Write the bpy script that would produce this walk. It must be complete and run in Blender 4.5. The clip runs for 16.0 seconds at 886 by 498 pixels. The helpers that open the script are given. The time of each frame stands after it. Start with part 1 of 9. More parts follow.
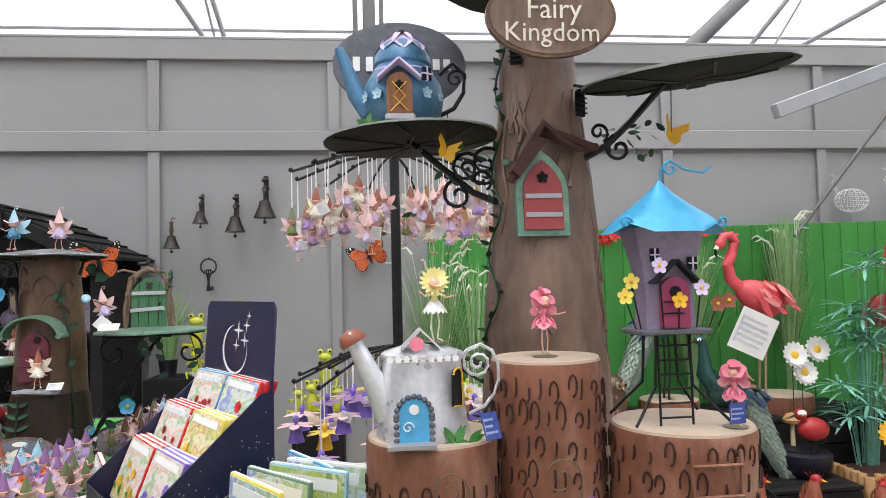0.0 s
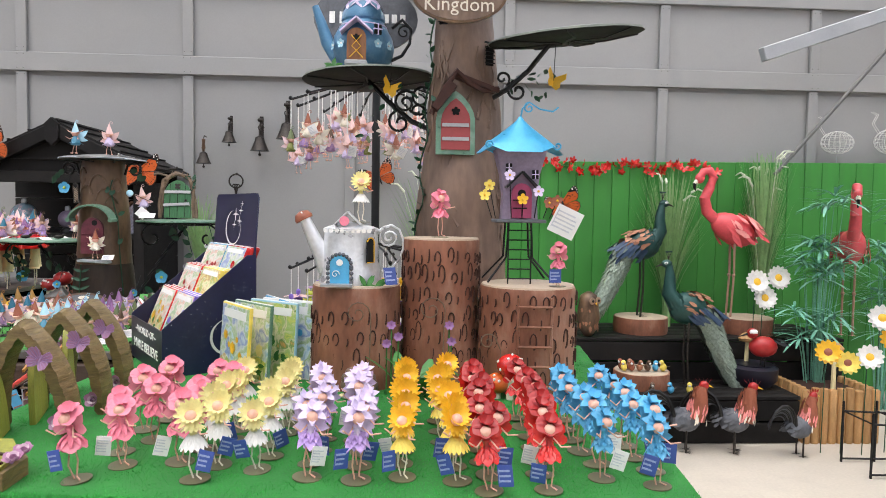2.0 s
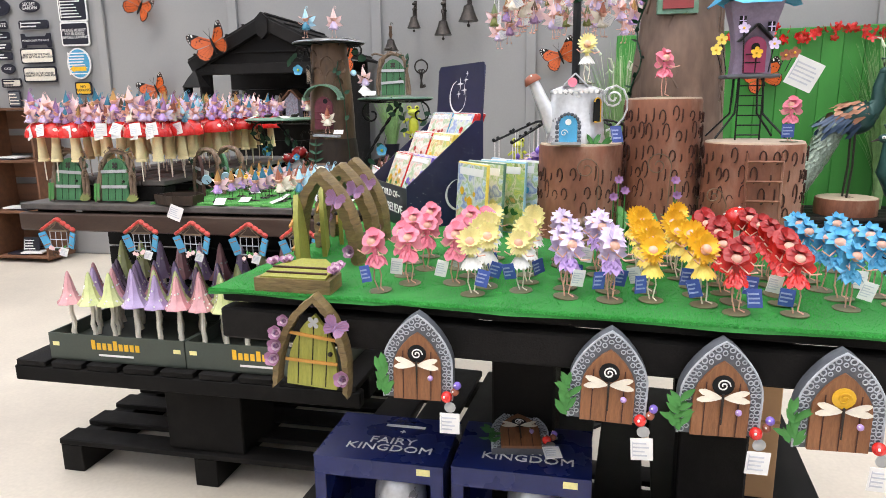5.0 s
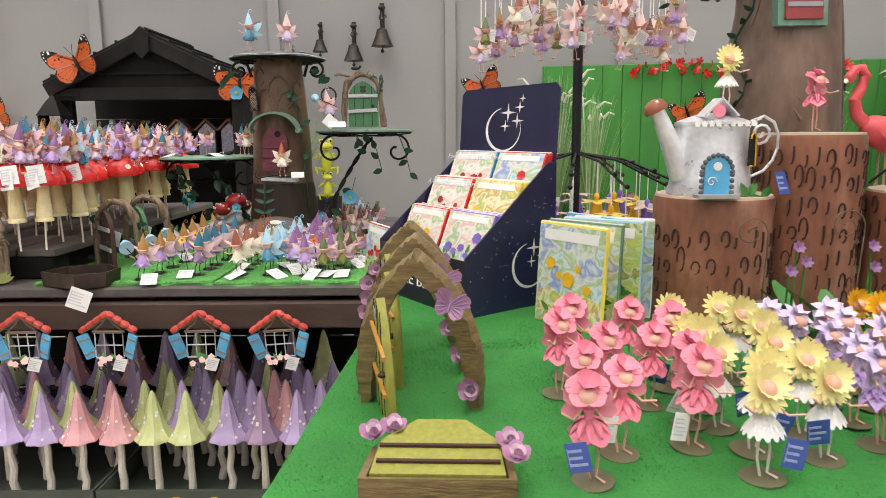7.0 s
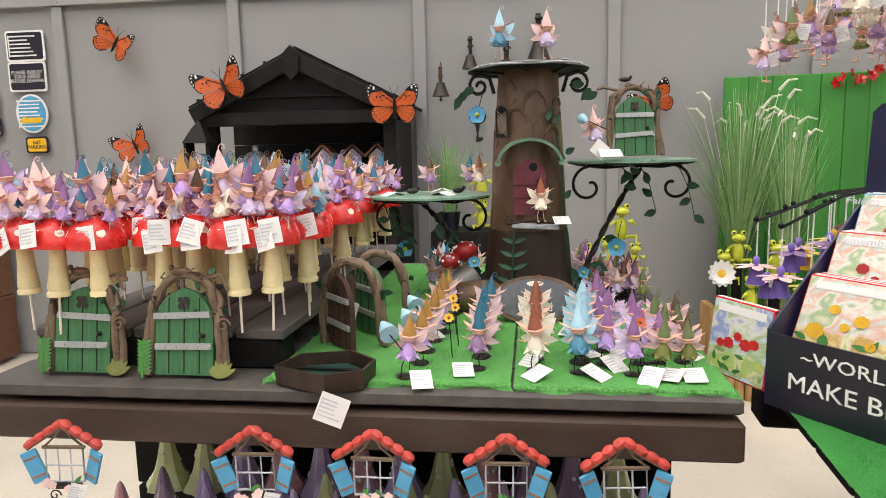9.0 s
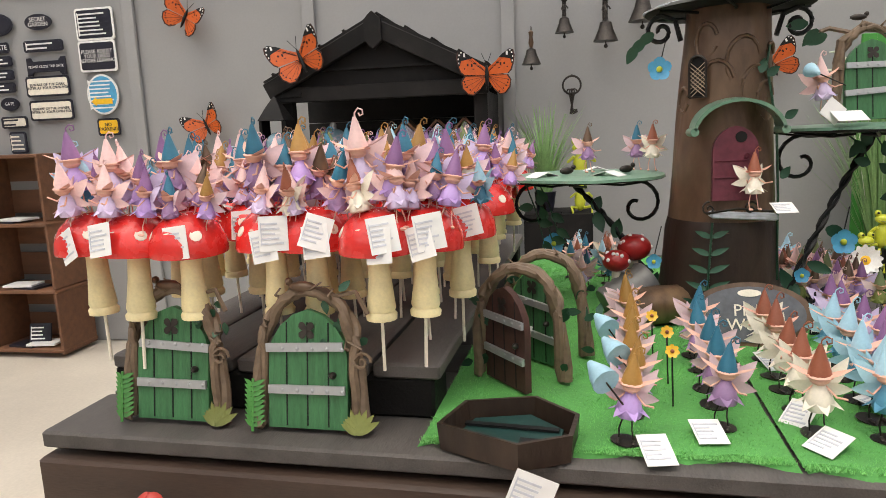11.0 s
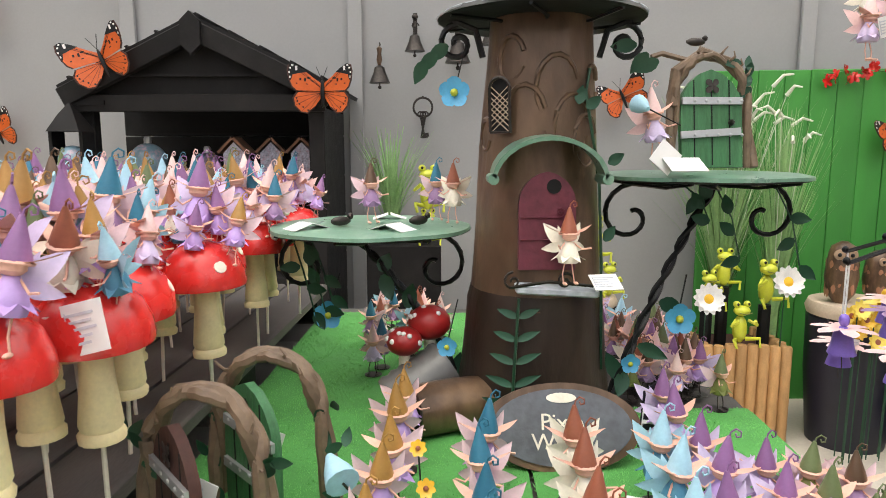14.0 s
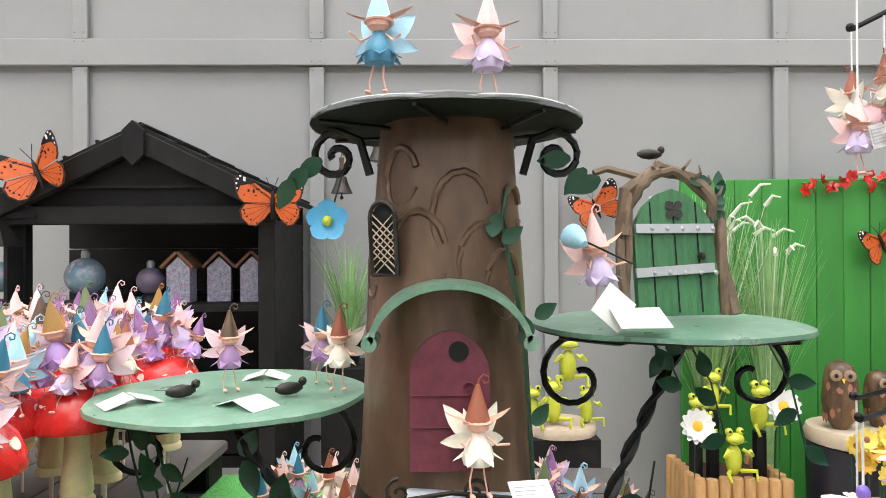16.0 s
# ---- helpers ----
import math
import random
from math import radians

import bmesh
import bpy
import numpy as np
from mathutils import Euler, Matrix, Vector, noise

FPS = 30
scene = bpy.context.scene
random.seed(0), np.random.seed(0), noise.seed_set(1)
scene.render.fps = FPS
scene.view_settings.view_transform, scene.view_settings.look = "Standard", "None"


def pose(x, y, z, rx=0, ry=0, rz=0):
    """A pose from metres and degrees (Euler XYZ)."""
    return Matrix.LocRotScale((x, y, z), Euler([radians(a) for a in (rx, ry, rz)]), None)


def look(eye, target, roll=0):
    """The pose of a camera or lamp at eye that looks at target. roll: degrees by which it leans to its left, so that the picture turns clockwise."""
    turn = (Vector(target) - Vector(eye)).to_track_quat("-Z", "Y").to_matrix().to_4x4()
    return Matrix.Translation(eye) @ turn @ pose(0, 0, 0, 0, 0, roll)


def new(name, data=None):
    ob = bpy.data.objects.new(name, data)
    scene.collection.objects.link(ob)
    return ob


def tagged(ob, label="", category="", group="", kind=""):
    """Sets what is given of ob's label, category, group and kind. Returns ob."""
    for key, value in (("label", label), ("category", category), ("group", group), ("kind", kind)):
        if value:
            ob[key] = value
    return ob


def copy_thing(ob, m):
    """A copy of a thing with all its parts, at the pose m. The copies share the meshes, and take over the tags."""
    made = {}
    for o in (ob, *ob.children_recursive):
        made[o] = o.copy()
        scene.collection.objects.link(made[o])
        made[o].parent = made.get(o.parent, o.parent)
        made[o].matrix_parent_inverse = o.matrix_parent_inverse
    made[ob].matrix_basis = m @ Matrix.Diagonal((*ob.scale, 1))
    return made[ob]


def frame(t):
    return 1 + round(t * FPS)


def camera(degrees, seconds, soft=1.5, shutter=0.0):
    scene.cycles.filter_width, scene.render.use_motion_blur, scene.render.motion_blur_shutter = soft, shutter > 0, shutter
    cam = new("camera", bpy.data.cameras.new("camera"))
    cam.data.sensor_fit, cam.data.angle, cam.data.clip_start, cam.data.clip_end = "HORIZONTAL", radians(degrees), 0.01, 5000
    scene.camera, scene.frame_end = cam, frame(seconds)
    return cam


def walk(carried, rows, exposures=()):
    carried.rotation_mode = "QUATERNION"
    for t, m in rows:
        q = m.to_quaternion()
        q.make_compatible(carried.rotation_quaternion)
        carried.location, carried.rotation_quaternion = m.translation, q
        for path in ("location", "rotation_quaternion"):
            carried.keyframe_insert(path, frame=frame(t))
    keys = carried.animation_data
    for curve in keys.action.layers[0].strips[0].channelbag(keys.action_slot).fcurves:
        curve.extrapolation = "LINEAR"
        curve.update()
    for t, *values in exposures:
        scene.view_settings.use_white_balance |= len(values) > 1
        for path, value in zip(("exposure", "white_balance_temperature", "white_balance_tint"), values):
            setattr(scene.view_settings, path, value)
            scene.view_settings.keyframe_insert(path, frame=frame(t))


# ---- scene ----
cam = camera(66.8, 16.0, 0.3, 0.1)
METRES, EYE, TILT, LEAN, TURN = 3.7, 1.48, 2.852, 1.463, -6.05
ROWS = [
    (0.0, 0.0, 0.0, 0.0, -0.0, 0.0, 0.0),
    (0.5, 0.0013, -0.046, -0.0026, 0.22, -0.52, -0.77),
    (1.0, 0.0158, -0.0793, -0.0013, -1.47, -0.58, -1.67),
    (1.5, 0.0493, -0.1088, -0.0034, 1.39, -1.4, -3.14),
    (2.0, 0.0702, -0.1328, -0.0104, 3.1, -5.99, -2.22),
    (2.5, 0.0695, -0.1504, -0.017, 5.72, -10.15, -2.23),
    (3.0, 0.0602, -0.1797, -0.0308, 7.84, -17.13, -0.88),
    (5.5, 0.0163, -0.1767, -0.0264, 17.13, -14.25, -0.04),
    (6.0, -0.0287, -0.131, -0.0294, 14.43, -13.24, -0.99),
    (6.5, -0.072, -0.0997, -0.0302, 7.98, -13.56, -0.19),
    (7.0, -0.1119, -0.052, -0.0339, 4.55, -12.71, -0.7),
    (7.5, -0.1518, -0.014, -0.0364, 10.8, -15.11, 0.1),
    (8.0, -0.1904, 0.0179, -0.0369, 9.35, -14.64, 0.15),
    (8.5, -0.231, 0.0372, -0.0341, 9.75, -12.68, 2.16),
    (9.0, -0.2547, 0.0623, -0.0335, 11.53, -11.16, 0.41),
    (9.5, -0.2711, 0.0958, -0.0327, 13.12, -10.04, -0.75),
    (10.0, -0.2865, 0.1214, -0.0361, 17.7, -11.27, 0.99),
    (12.5, -0.3655, 0.1546, -0.0443, 7.66, -13.71, -0.15),
    (13.0, -0.3297, 0.1796, -0.0401, 4.22, -12.11, -2.28),
    (13.5, -0.304, 0.2058, -0.0416, 6.9, -12.56, -4.3),
    (14.0, -0.2964, 0.2374, -0.0397, 6.12, -11.47, -1.08),
    (14.5, -0.2974, 0.2692, -0.0374, 1.45, -7.92, -1.55),
    (15.0, -0.2873, 0.2896, -0.0338, 3.34, -5.55, -1.96),
    (15.5, -0.2767, 0.3045, -0.0328, 3.91, -4.88, -1.77),
    (16.0, -0.2728, 0.307, -0.0314, 5.04, -2.63, -0.92),
]
walk(cam, [(t, pose(0, 0, EYE) @ pose(0, 0, 0, 0, 0, TURN) @ pose(0, 0, 0, 0, LEAN, 0) @ pose(0, 0, 0, TILT, 0, 0)
            @ pose(METRES * x, METRES * y, METRES * z, 90 + pitch, roll, yaw)) for t, x, y, z, yaw, pitch, roll in ROWS],
     [(0.0, 0.94, 6500, 10), (1.5, 1.03, 6600, 10), (2.0, 1.05, 6600, 10), (3.0, 1.10, 6950, 10), (5.5, 1.20, 6550, 10), (7.0, 0.98, 7200, 10), (7.5, 1.35, 7200, 10), (8.0, 1.05, 7200, 10), (8.5, 0.95, 7200, 10), (9.0, 0.97, 7200, 10), (10.0, 0.9, 7200, 10), (12.5, 0.88, 7200, 8), (13.0, 1.0, 7100, 8), (14.0, 1.15, 7000, 8), (15.0, 1.38, 6800, 6), (16.0, 1.40, 6700, 6)])

# ---- world, sun and sky: overcast daylight through a white greenhouse roof ----
world = bpy.data.worlds.new("sky")
scene.world = world
world.use_nodes = True
wn = world.node_tree.nodes
sky = wn.new("ShaderNodeTexSky")
sky.sky_type, sky.sun_disc = "NISHITA", False
sky.sun_elevation, sky.sun_rotation, sky.dust_density = radians(55), radians(20), 4.0
world.node_tree.links.new(sky.outputs[0], wn["Background"].inputs[0])
wn["Background"].inputs[1].default_value = 0.15
sun_data = bpy.data.lights.new("sun", "SUN")
sun_data.energy, sun_data.angle, sun_data.color = 1.0, radians(40), (1.0, 0.97, 0.92)
sun = new("sun", sun_data)
sun.matrix_world = look((0, 0, 10), (0.8, 2.2, 4.0))


# ---- materials ----
def mat(name, color, rough=0.6, metal=0.0, var=0.18, scale=9.0, bump=0.15, fine=120.0, dirt=None, dirt_amount=0.0, jitter=0.0,
        stretch=(1, 1, 1), coat=0.0, trans=0.0, spec=0.5):
    """A surface with variation at two scales, optional stains and a random shift for each object."""
    m = bpy.data.materials.new(name)
    m.use_nodes = True
    nt = m.node_tree
    N, L = nt.nodes, nt.links
    b = N["Principled BSDF"]
    tc = N.new("ShaderNodeTexCoord")
    mp = N.new("ShaderNodeMapping")
    mp.inputs["Scale"].default_value = stretch
    L.new(tc.outputs["Object"], mp.inputs[0])
    n1, n2 = N.new("ShaderNodeTexNoise"), N.new("ShaderNodeTexNoise")
    n1.inputs["Scale"].default_value, n1.inputs["Detail"].default_value = scale, 5
    n2.inputs["Scale"].default_value, n2.inputs["Detail"].default_value = fine, 4
    L.new(mp.outputs[0], n1.inputs["Vector"])
    L.new(mp.outputs[0], n2.inputs["Vector"])
    add = N.new("ShaderNodeMath")
    add.operation = "MULTIPLY_ADD"
    add.inputs[1].default_value = 0.65
    L.new(n1.outputs["Fac"], add.inputs[0])
    sc = N.new("ShaderNodeMath")
    sc.operation = "MULTIPLY"
    sc.inputs[1].default_value = 0.35
    L.new(n2.outputs["Fac"], sc.inputs[0])
    L.new(sc.outputs[0], add.inputs[2])
    ramp = N.new("ShaderNodeMapRange")
    ramp.inputs["From Min"].default_value, ramp.inputs["From Max"].default_value = 0.3, 0.7
    ramp.inputs["To Min"].default_value, ramp.inputs["To Max"].default_value = 1 - var, 1 + var
    L.new(add.outputs[0], ramp.inputs[0])
    val = ramp.outputs[0]
    if jitter:
        oi = N.new("ShaderNodeObjectInfo")
        jr = N.new("ShaderNodeMapRange")
        jr.inputs["To Min"].default_value, jr.inputs["To Max"].default_value = 1 - jitter, 1 + jitter
        L.new(oi.outputs["Random"], jr.inputs[0])
        mu = N.new("ShaderNodeMath")
        mu.operation = "MULTIPLY"
        L.new(val, mu.inputs[0])
        L.new(jr.outputs[0], mu.inputs[1])
        val = mu.outputs[0]
    vm = N.new("ShaderNodeVectorMath")
    vm.operation = "SCALE"
    vm.inputs[0].default_value = color
    L.new(val, vm.inputs["Scale"])
    col = vm.outputs[0]
    if dirt:
        n3 = N.new("ShaderNodeTexNoise")
        n3.inputs["Scale"].default_value, n3.inputs["Detail"].default_value, n3.inputs["Roughness"].default_value = scale * 0.6, 8, 0.7
        L.new(mp.outputs[0], n3.inputs["Vector"])
        mr = N.new("ShaderNodeMapRange")
        mr.inputs["From Min"].default_value, mr.inputs["From Max"].default_value = 0.5, 0.72
        mr.inputs["To Max"].default_value = dirt_amount
        L.new(n3.outputs["Fac"], mr.inputs[0])
        mx = N.new("ShaderNodeMix")
        mx.data_type = "RGBA"
        L.new(mr.outputs[0], mx.inputs["Factor"])
        L.new(col, mx.inputs[6])
        mx.inputs[7].default_value = (*dirt, 1)
        col = mx.outputs[2]
    L.new(col, b.inputs["Base Color"])
    rr = N.new("ShaderNodeMapRange")
    rr.inputs["To Min"].default_value, rr.inputs["To Max"].default_value = max(rough - 0.12, 0.05), min(rough + 0.12, 1)
    L.new(n1.outputs["Fac"], rr.inputs[0])
    L.new(rr.outputs[0], b.inputs["Roughness"])
    b.inputs["Metallic"].default_value = metal
    b.inputs["Coat Weight"].default_value = coat
    b.inputs["Specular IOR Level"].default_value = spec
    if trans:
        b.inputs["Transmission Weight"].default_value = trans
    if bump:
        bp = N.new("ShaderNodeBump")
        bp.inputs["Strength"].default_value, bp.inputs["Distance"].default_value = bump, 0.004
        L.new(add.outputs[0], bp.inputs["Height"])
        L.new(bp.outputs[0], b.inputs["Normal"])
    return m


def paint(name, color, rough=0.4, metal=0.0, var=0.14, **k):
    """Painted tin of small ornaments."""
    return mat(name, color, rough, metal, var, scale=45.0, bump=0.06, fine=300.0, jitter=0.12, **k)


concrete = mat("concrete", (0.53, 0.48, 0.405), 0.55, var=0.14, scale=1.6, bump=0.08, fine=60, dirt=(0.36, 0.33, 0.29), dirt_amount=0.45)
wall_paint = mat("grey_wall_paint", (0.308, 0.308, 0.304), 0.7, var=0.05, scale=1.4, bump=0.10, fine=90, dirt=(0.24, 0.24, 0.24), dirt_amount=0.25, jitter=0.03)
green_paint = mat("green_fence_paint", (0.040, 0.235, 0.035), 0.6, var=0.14, scale=3, bump=0.2, fine=80, jitter=0.08, stretch=(6, 6, 1))
black_wood = mat("black_stained_wood", (0.0085, 0.0075, 0.0072), 0.6, var=0.4, scale=5, bump=0.5, fine=90, spec=0.22, dirt=(0.036, 0.032, 0.029), dirt_amount=0.3, jitter=0.3, stretch=(3, 3, 3))
grey_wood = mat("weathered_grey_wood", (0.075, 0.066, 0.060), 0.65, var=0.4, scale=5, bump=0.5, fine=90, dirt=(0.13, 0.12, 0.11), dirt_amount=0.4, jitter=0.2, stretch=(5, 1, 5))
brown_beam = mat("dark_brown_beam", (0.060, 0.037, 0.027), 0.5, spec=0.35, var=0.3, scale=4, bump=0.4, fine=70, dirt=(0.12, 0.09, 0.07), dirt_amount=0.3, jitter=0.15, stretch=(1, 6, 6))
crate_wood = mat("brown_crate_wood", (0.16, 0.070, 0.035), 0.6, var=0.35, scale=4, bump=0.3, fine=60, jitter=0.2, stretch=(1, 6, 6))
pallet_black = mat("black_pallet_wood", (0.0065, 0.0058, 0.0055), 0.65, var=0.45, scale=5, bump=0.6, fine=90, spec=0.16, dirt=(0.026, 0.023, 0.021), dirt_amount=0.35, jitter=0.35, stretch=(3, 3, 3))
turf_base = mat("turf_backing", (0.026, 0.20, 0.036), 0.9, var=0.25, scale=12, bump=0.6, fine=260)
turf_blade = mat("turf_blade", (0.048, 0.345, 0.066), 0.8, spec=0.2, var=0.3, scale=6, bump=0.0, fine=80)
lime_base = mat("lime_turf_backing", (0.085, 0.32, 0.075), 0.9, var=0.25, scale=12, bump=0.6, fine=260)
lime_blade = mat("lime_turf_blade", (0.20, 0.54, 0.165), 0.8, spec=0.2, var=0.3, scale=6, bump=0.0, fine=80)
bark_red = mat("red_brown_bark", (0.235, 0.092, 0.052), 0.55, var=0.4, scale=14, bump=0.8, fine=90, dirt=(0.44, 0.27, 0.20), dirt_amount=0.75, stretch=(1, 1, 0.4))
bark_dark = mat("dark_bark_groove", (0.055, 0.020, 0.014), 0.8, var=0.3, scale=30, bump=0.4)
log_top = mat("cut_log_face", (0.50, 0.40, 0.30), 0.75, var=0.16, scale=12, bump=0.3, fine=120, dirt=(0.28, 0.19, 0.12), dirt_amount=0.4)
trunk_paint = mat("painted_tin_trunk", (0.185, 0.122, 0.090), 0.5, 0.2, var=0.5, scale=12, bump=0.9, fine=60, dirt=(0.34, 0.25, 0.19), dirt_amount=0.6, stretch=(1, 1, 0.35))
trunk_brown = mat("brown_tin_trunk", (0.132, 0.080, 0.049), 0.36, 0.3, var=0.6, scale=12, bump=0.9, fine=70, dirt=(0.34, 0.215, 0.10), dirt_amount=0.5, stretch=(1, 1, 0.4))
trunk_foot = mat("dark_brown_tin", (0.030, 0.018, 0.012), 0.45, 0.2, var=0.5, scale=16, bump=0.8, fine=70, dirt=(0.085, 0.055, 0.035), dirt_amount=0.4, stretch=(1, 1, 0.4))
black_iron = mat("black_iron", (0.013, 0.0135, 0.014), 0.42, 0.5, var=0.3, scale=30, bump=0.2, fine=200)
green_iron = paint("verdigris_plate", (0.15, 0.29, 0.20), 0.32, 0.2, dirt=(0.42, 0.52, 0.44), dirt_amount=0.5)
grey_iron = paint("grey_green_plate", (0.20, 0.22, 0.19), 0.45, 0.3, dirt=(0.42, 0.43, 0.40), dirt_amount=0.6)
# near black with low specular: the shade below the plates, put into the colour
under_shade = mat("shade_dark_plate", (0.013, 0.014, 0.0125), 0.6, 0.0, var=0.4, scale=25, bump=0.3, spec=0.12)
leaf_tin = paint("dark_green_tin_leaf", (0.020, 0.075, 0.040), 0.35, 0.3)
leaf_green = paint("green_leaf", (0.055, 0.22, 0.045), 0.45)
reed_green = mat("reed_green", (0.22, 0.38, 0.15), 0.6, var=0.3, scale=20, bump=0.0, jitter=0.2)
reed_teal = mat("palm_teal", (0.17, 0.42, 0.31), 0.5, var=0.3, scale=20, bump=0.0, jitter=0.2)
owl_face = paint("owl_face", (0.30, 0.20, 0.13), 0.6)
plume = mat("pale_plume", (0.62, 0.66, 0.52), 0.8, var=0.15, scale=40, bump=0.0)
red = paint("glossy_red", (0.66, 0.026, 0.022), 0.26, coat=0.4)
deep_red = paint("deep_red", (0.36, 0.018, 0.018), 0.38)
door_red = paint("door_red", (0.36, 0.055, 0.055), 0.45)
door_plum = mat("plum_door", (0.135, 0.026, 0.042), 0.45, 0.2, var=0.3, scale=30, bump=0.3)
door_pink = paint("magenta_door", (0.33, 0.045, 0.12), 0.45)
base_brown = paint("dull_olive_base", (0.16, 0.15, 0.085), 0.45, 0.2)
pink = paint("pink_tin", (0.80, 0.225, 0.31), 0.4)
pale_pink = paint("pale_pink_tin", (0.80, 0.55, 0.53), 0.45)
blush_wing = paint("blush_wing", (0.72, 0.52, 0.56), 0.5)
tile_red = paint("tile_red", (0.52, 0.060, 0.045), 0.4)
skin = paint("flesh_paint", (0.74, 0.42, 0.32), 0.5)
cream = paint("cream_paint", (0.82, 0.71, 0.40), 0.5)
ivory = paint("ivory_paint", (0.80, 0.74, 0.62), 0.5)
white = paint("white_paint", (0.80, 0.79, 0.76), 0.5)
paper = mat("white_card", (0.80, 0.79, 0.77), 0.7, var=0.05, scale=20, bump=0.03)
ink = mat("grey_print", (0.56, 0.57, 0.62), 0.7, var=0.2, scale=40, bump=0)
lilac = paint("lilac_tin", (0.50, 0.33, 0.68), 0.42)
pale_lilac = paint("pale_lilac_tin", (0.66, 0.55, 0.77), 0.45)
violet = paint("violet_tin", (0.22, 0.14, 0.55), 0.4)
mauve = paint("mauve_dress", (0.33, 0.20, 0.37), 0.45)
rose_mauve = paint("mauve_rose", (0.40, 0.20, 0.33), 0.5)
rose_pale = paint("pale_rose_edge", (0.66, 0.50, 0.58), 0.5)
rose_pink = paint("rose_pink_tin", (0.82, 0.29, 0.38), 0.35)
arch_brown = mat("ridged_resin_arch", (0.165, 0.112, 0.045), 0.5, var=0.45, scale=60, bump=0.9, fine=160, dirt=(0.30, 0.25, 0.08), dirt_amount=0.5, stretch=(0.5, 0.5, 2.5))
gold = paint("golden_yellow_tin", (0.80, 0.46, 0.025), 0.4)
yellow = paint("yellow_tin", (0.85, 0.66, 0.12), 0.42)
pale_yellow = paint("pale_yellow_tin", (0.82, 0.76, 0.34), 0.45)
sky_blue = paint("sky_blue_tin", (0.075, 0.36, 0.60), 0.4)
teal_blue = paint("teal_blue_tin", (0.065, 0.24, 0.36), 0.42)
roof_blue = paint("roof_blue", (0.060, 0.36, 0.60), 0.32, 0.2)
ice_blue = paint("ice_blue", (0.36, 0.60, 0.72), 0.45)
navy = mat("navy_card", (0.014, 0.016, 0.055), 0.35, var=0.3, scale=10, bump=0.02)
tag_blue = mat("blue_tag", (0.045, 0.085, 0.33), 0.4, var=0.15, scale=30, bump=0.02, jitter=0.2)
tag_print = mat("pale_tag_print", (0.30, 0.36, 0.58), 0.5, var=0.2, scale=60, bump=0)
black_card = mat("black_card", (0.012, 0.012, 0.022), 0.4, var=0.3, scale=10, bump=0.02)
orange = paint("butterfly_orange", (0.64, 0.115, 0.018), 0.42)
strap_orange = paint("faded_orange_strap", (0.46, 0.22, 0.045), 0.6)
lime = paint("frog_lime", (0.53, 0.56, 0.05), 0.35)
olive = paint("olive_green", (0.18, 0.20, 0.05), 0.5)
rust = paint("rust_hat", (0.28, 0.085, 0.045), 0.5)
ochre = paint("ochre_hat", (0.36, 0.19, 0.045), 0.5)
green_hat = paint("green_hat", (0.13, 0.17, 0.07), 0.5)
teal_hat = paint("teal_hat", (0.022, 0.150, 0.235), 0.45)
purple_hat = paint("purple_hat", (0.24, 0.11, 0.26), 0.45)
silver = mat("galvanised_tin", (0.74, 0.75, 0.77), 0.30, 0.55, var=0.2, scale=22, bump=0.35, fine=90)
steel = mat("galvanised_steel", (0.45, 0.46, 0.47), 0.45, 0.6, var=0.12, scale=6, bump=0.08)
dark_steel = mat("weathered_steel", (0.16, 0.16, 0.155), 0.5, 0.5, var=0.2, scale=6, bump=0.1)
bronze = mat("dark_bronze", (0.050, 0.043, 0.038), 0.42, 0.7, var=0.35, scale=30, bump=0.2)
stone = mat("grey_cast_stone", (0.105, 0.112, 0.128), 0.6, var=0.3, scale=40, bump=0.4)
stone_light = mat("pebble_highlight", (0.44, 0.47, 0.51), 0.6, var=0.2, scale=60, bump=0.3)
door_wood = mat("brown_plank_door", (0.235, 0.098, 0.040), 0.55, var=0.35, scale=20, bump=0.4, stretch=(8, 8, 1))
green_wood = mat("green_plank_door", (0.042, 0.155, 0.060), 0.5, var=0.35, scale=20, bump=0.4, stretch=(8, 8, 1))
olive_wood = mat("olive_plank_door", (0.29, 0.29, 0.050), 0.5, var=0.25, scale=20, bump=0.4, stretch=(8, 8, 1))
twig = mat("resin_branch", (0.165, 0.112, 0.072), 0.6, var=0.35, scale=40, bump=0.5, fine=150)
kraft = mat("kraft_cardboard", (0.46, 0.27, 0.13), 0.75, var=0.08, scale=10, bump=0.05)
log_wood = mat("peeled_log_wood", (0.46, 0.26, 0.105), 0.6, var=0.25, scale=14, bump=0.25, jitter=0.15, stretch=(4, 4, 1))
peacock_teal = paint("peacock_teal", (0.016, 0.062, 0.055), 0.35, 0.3)
peacock_grey = mat("peacock_train", (0.25, 0.31, 0.25), 0.45, 0.3, var=0.4, scale=60, bump=0.5)
slate = paint("slate_feather", (0.030, 0.060, 0.115), 0.4, 0.2)
copper = paint("copper_feather", (0.36, 0.17, 0.10), 0.45, 0.3)
flamingo_pink = paint("flamingo_pink", (0.62, 0.075, 0.090), 0.4)
flamingo_leg = paint("flamingo_leg", (0.36, 0.20, 0.15), 0.5)
flamingo_pale = paint("flamingo_pale_feather", (0.80, 0.29, 0.27), 0.45)
house_purple = mat("purple_house_wall", (0.245, 0.195, 0.275), 0.55, 0.1, var=0.3, scale=25, bump=0.3)
dark_hole = mat("dark_opening", (0.004, 0.004, 0.004), 0.9, var=0.1, bump=0)
tray_green = mat("dark_green_tray", (0.050, 0.062, 0.050), 0.5, var=0.15, scale=10, bump=0.05)
mush_pink = paint("mushroom_pink", (0.70, 0.36, 0.38), 0.18, coat=0.5)
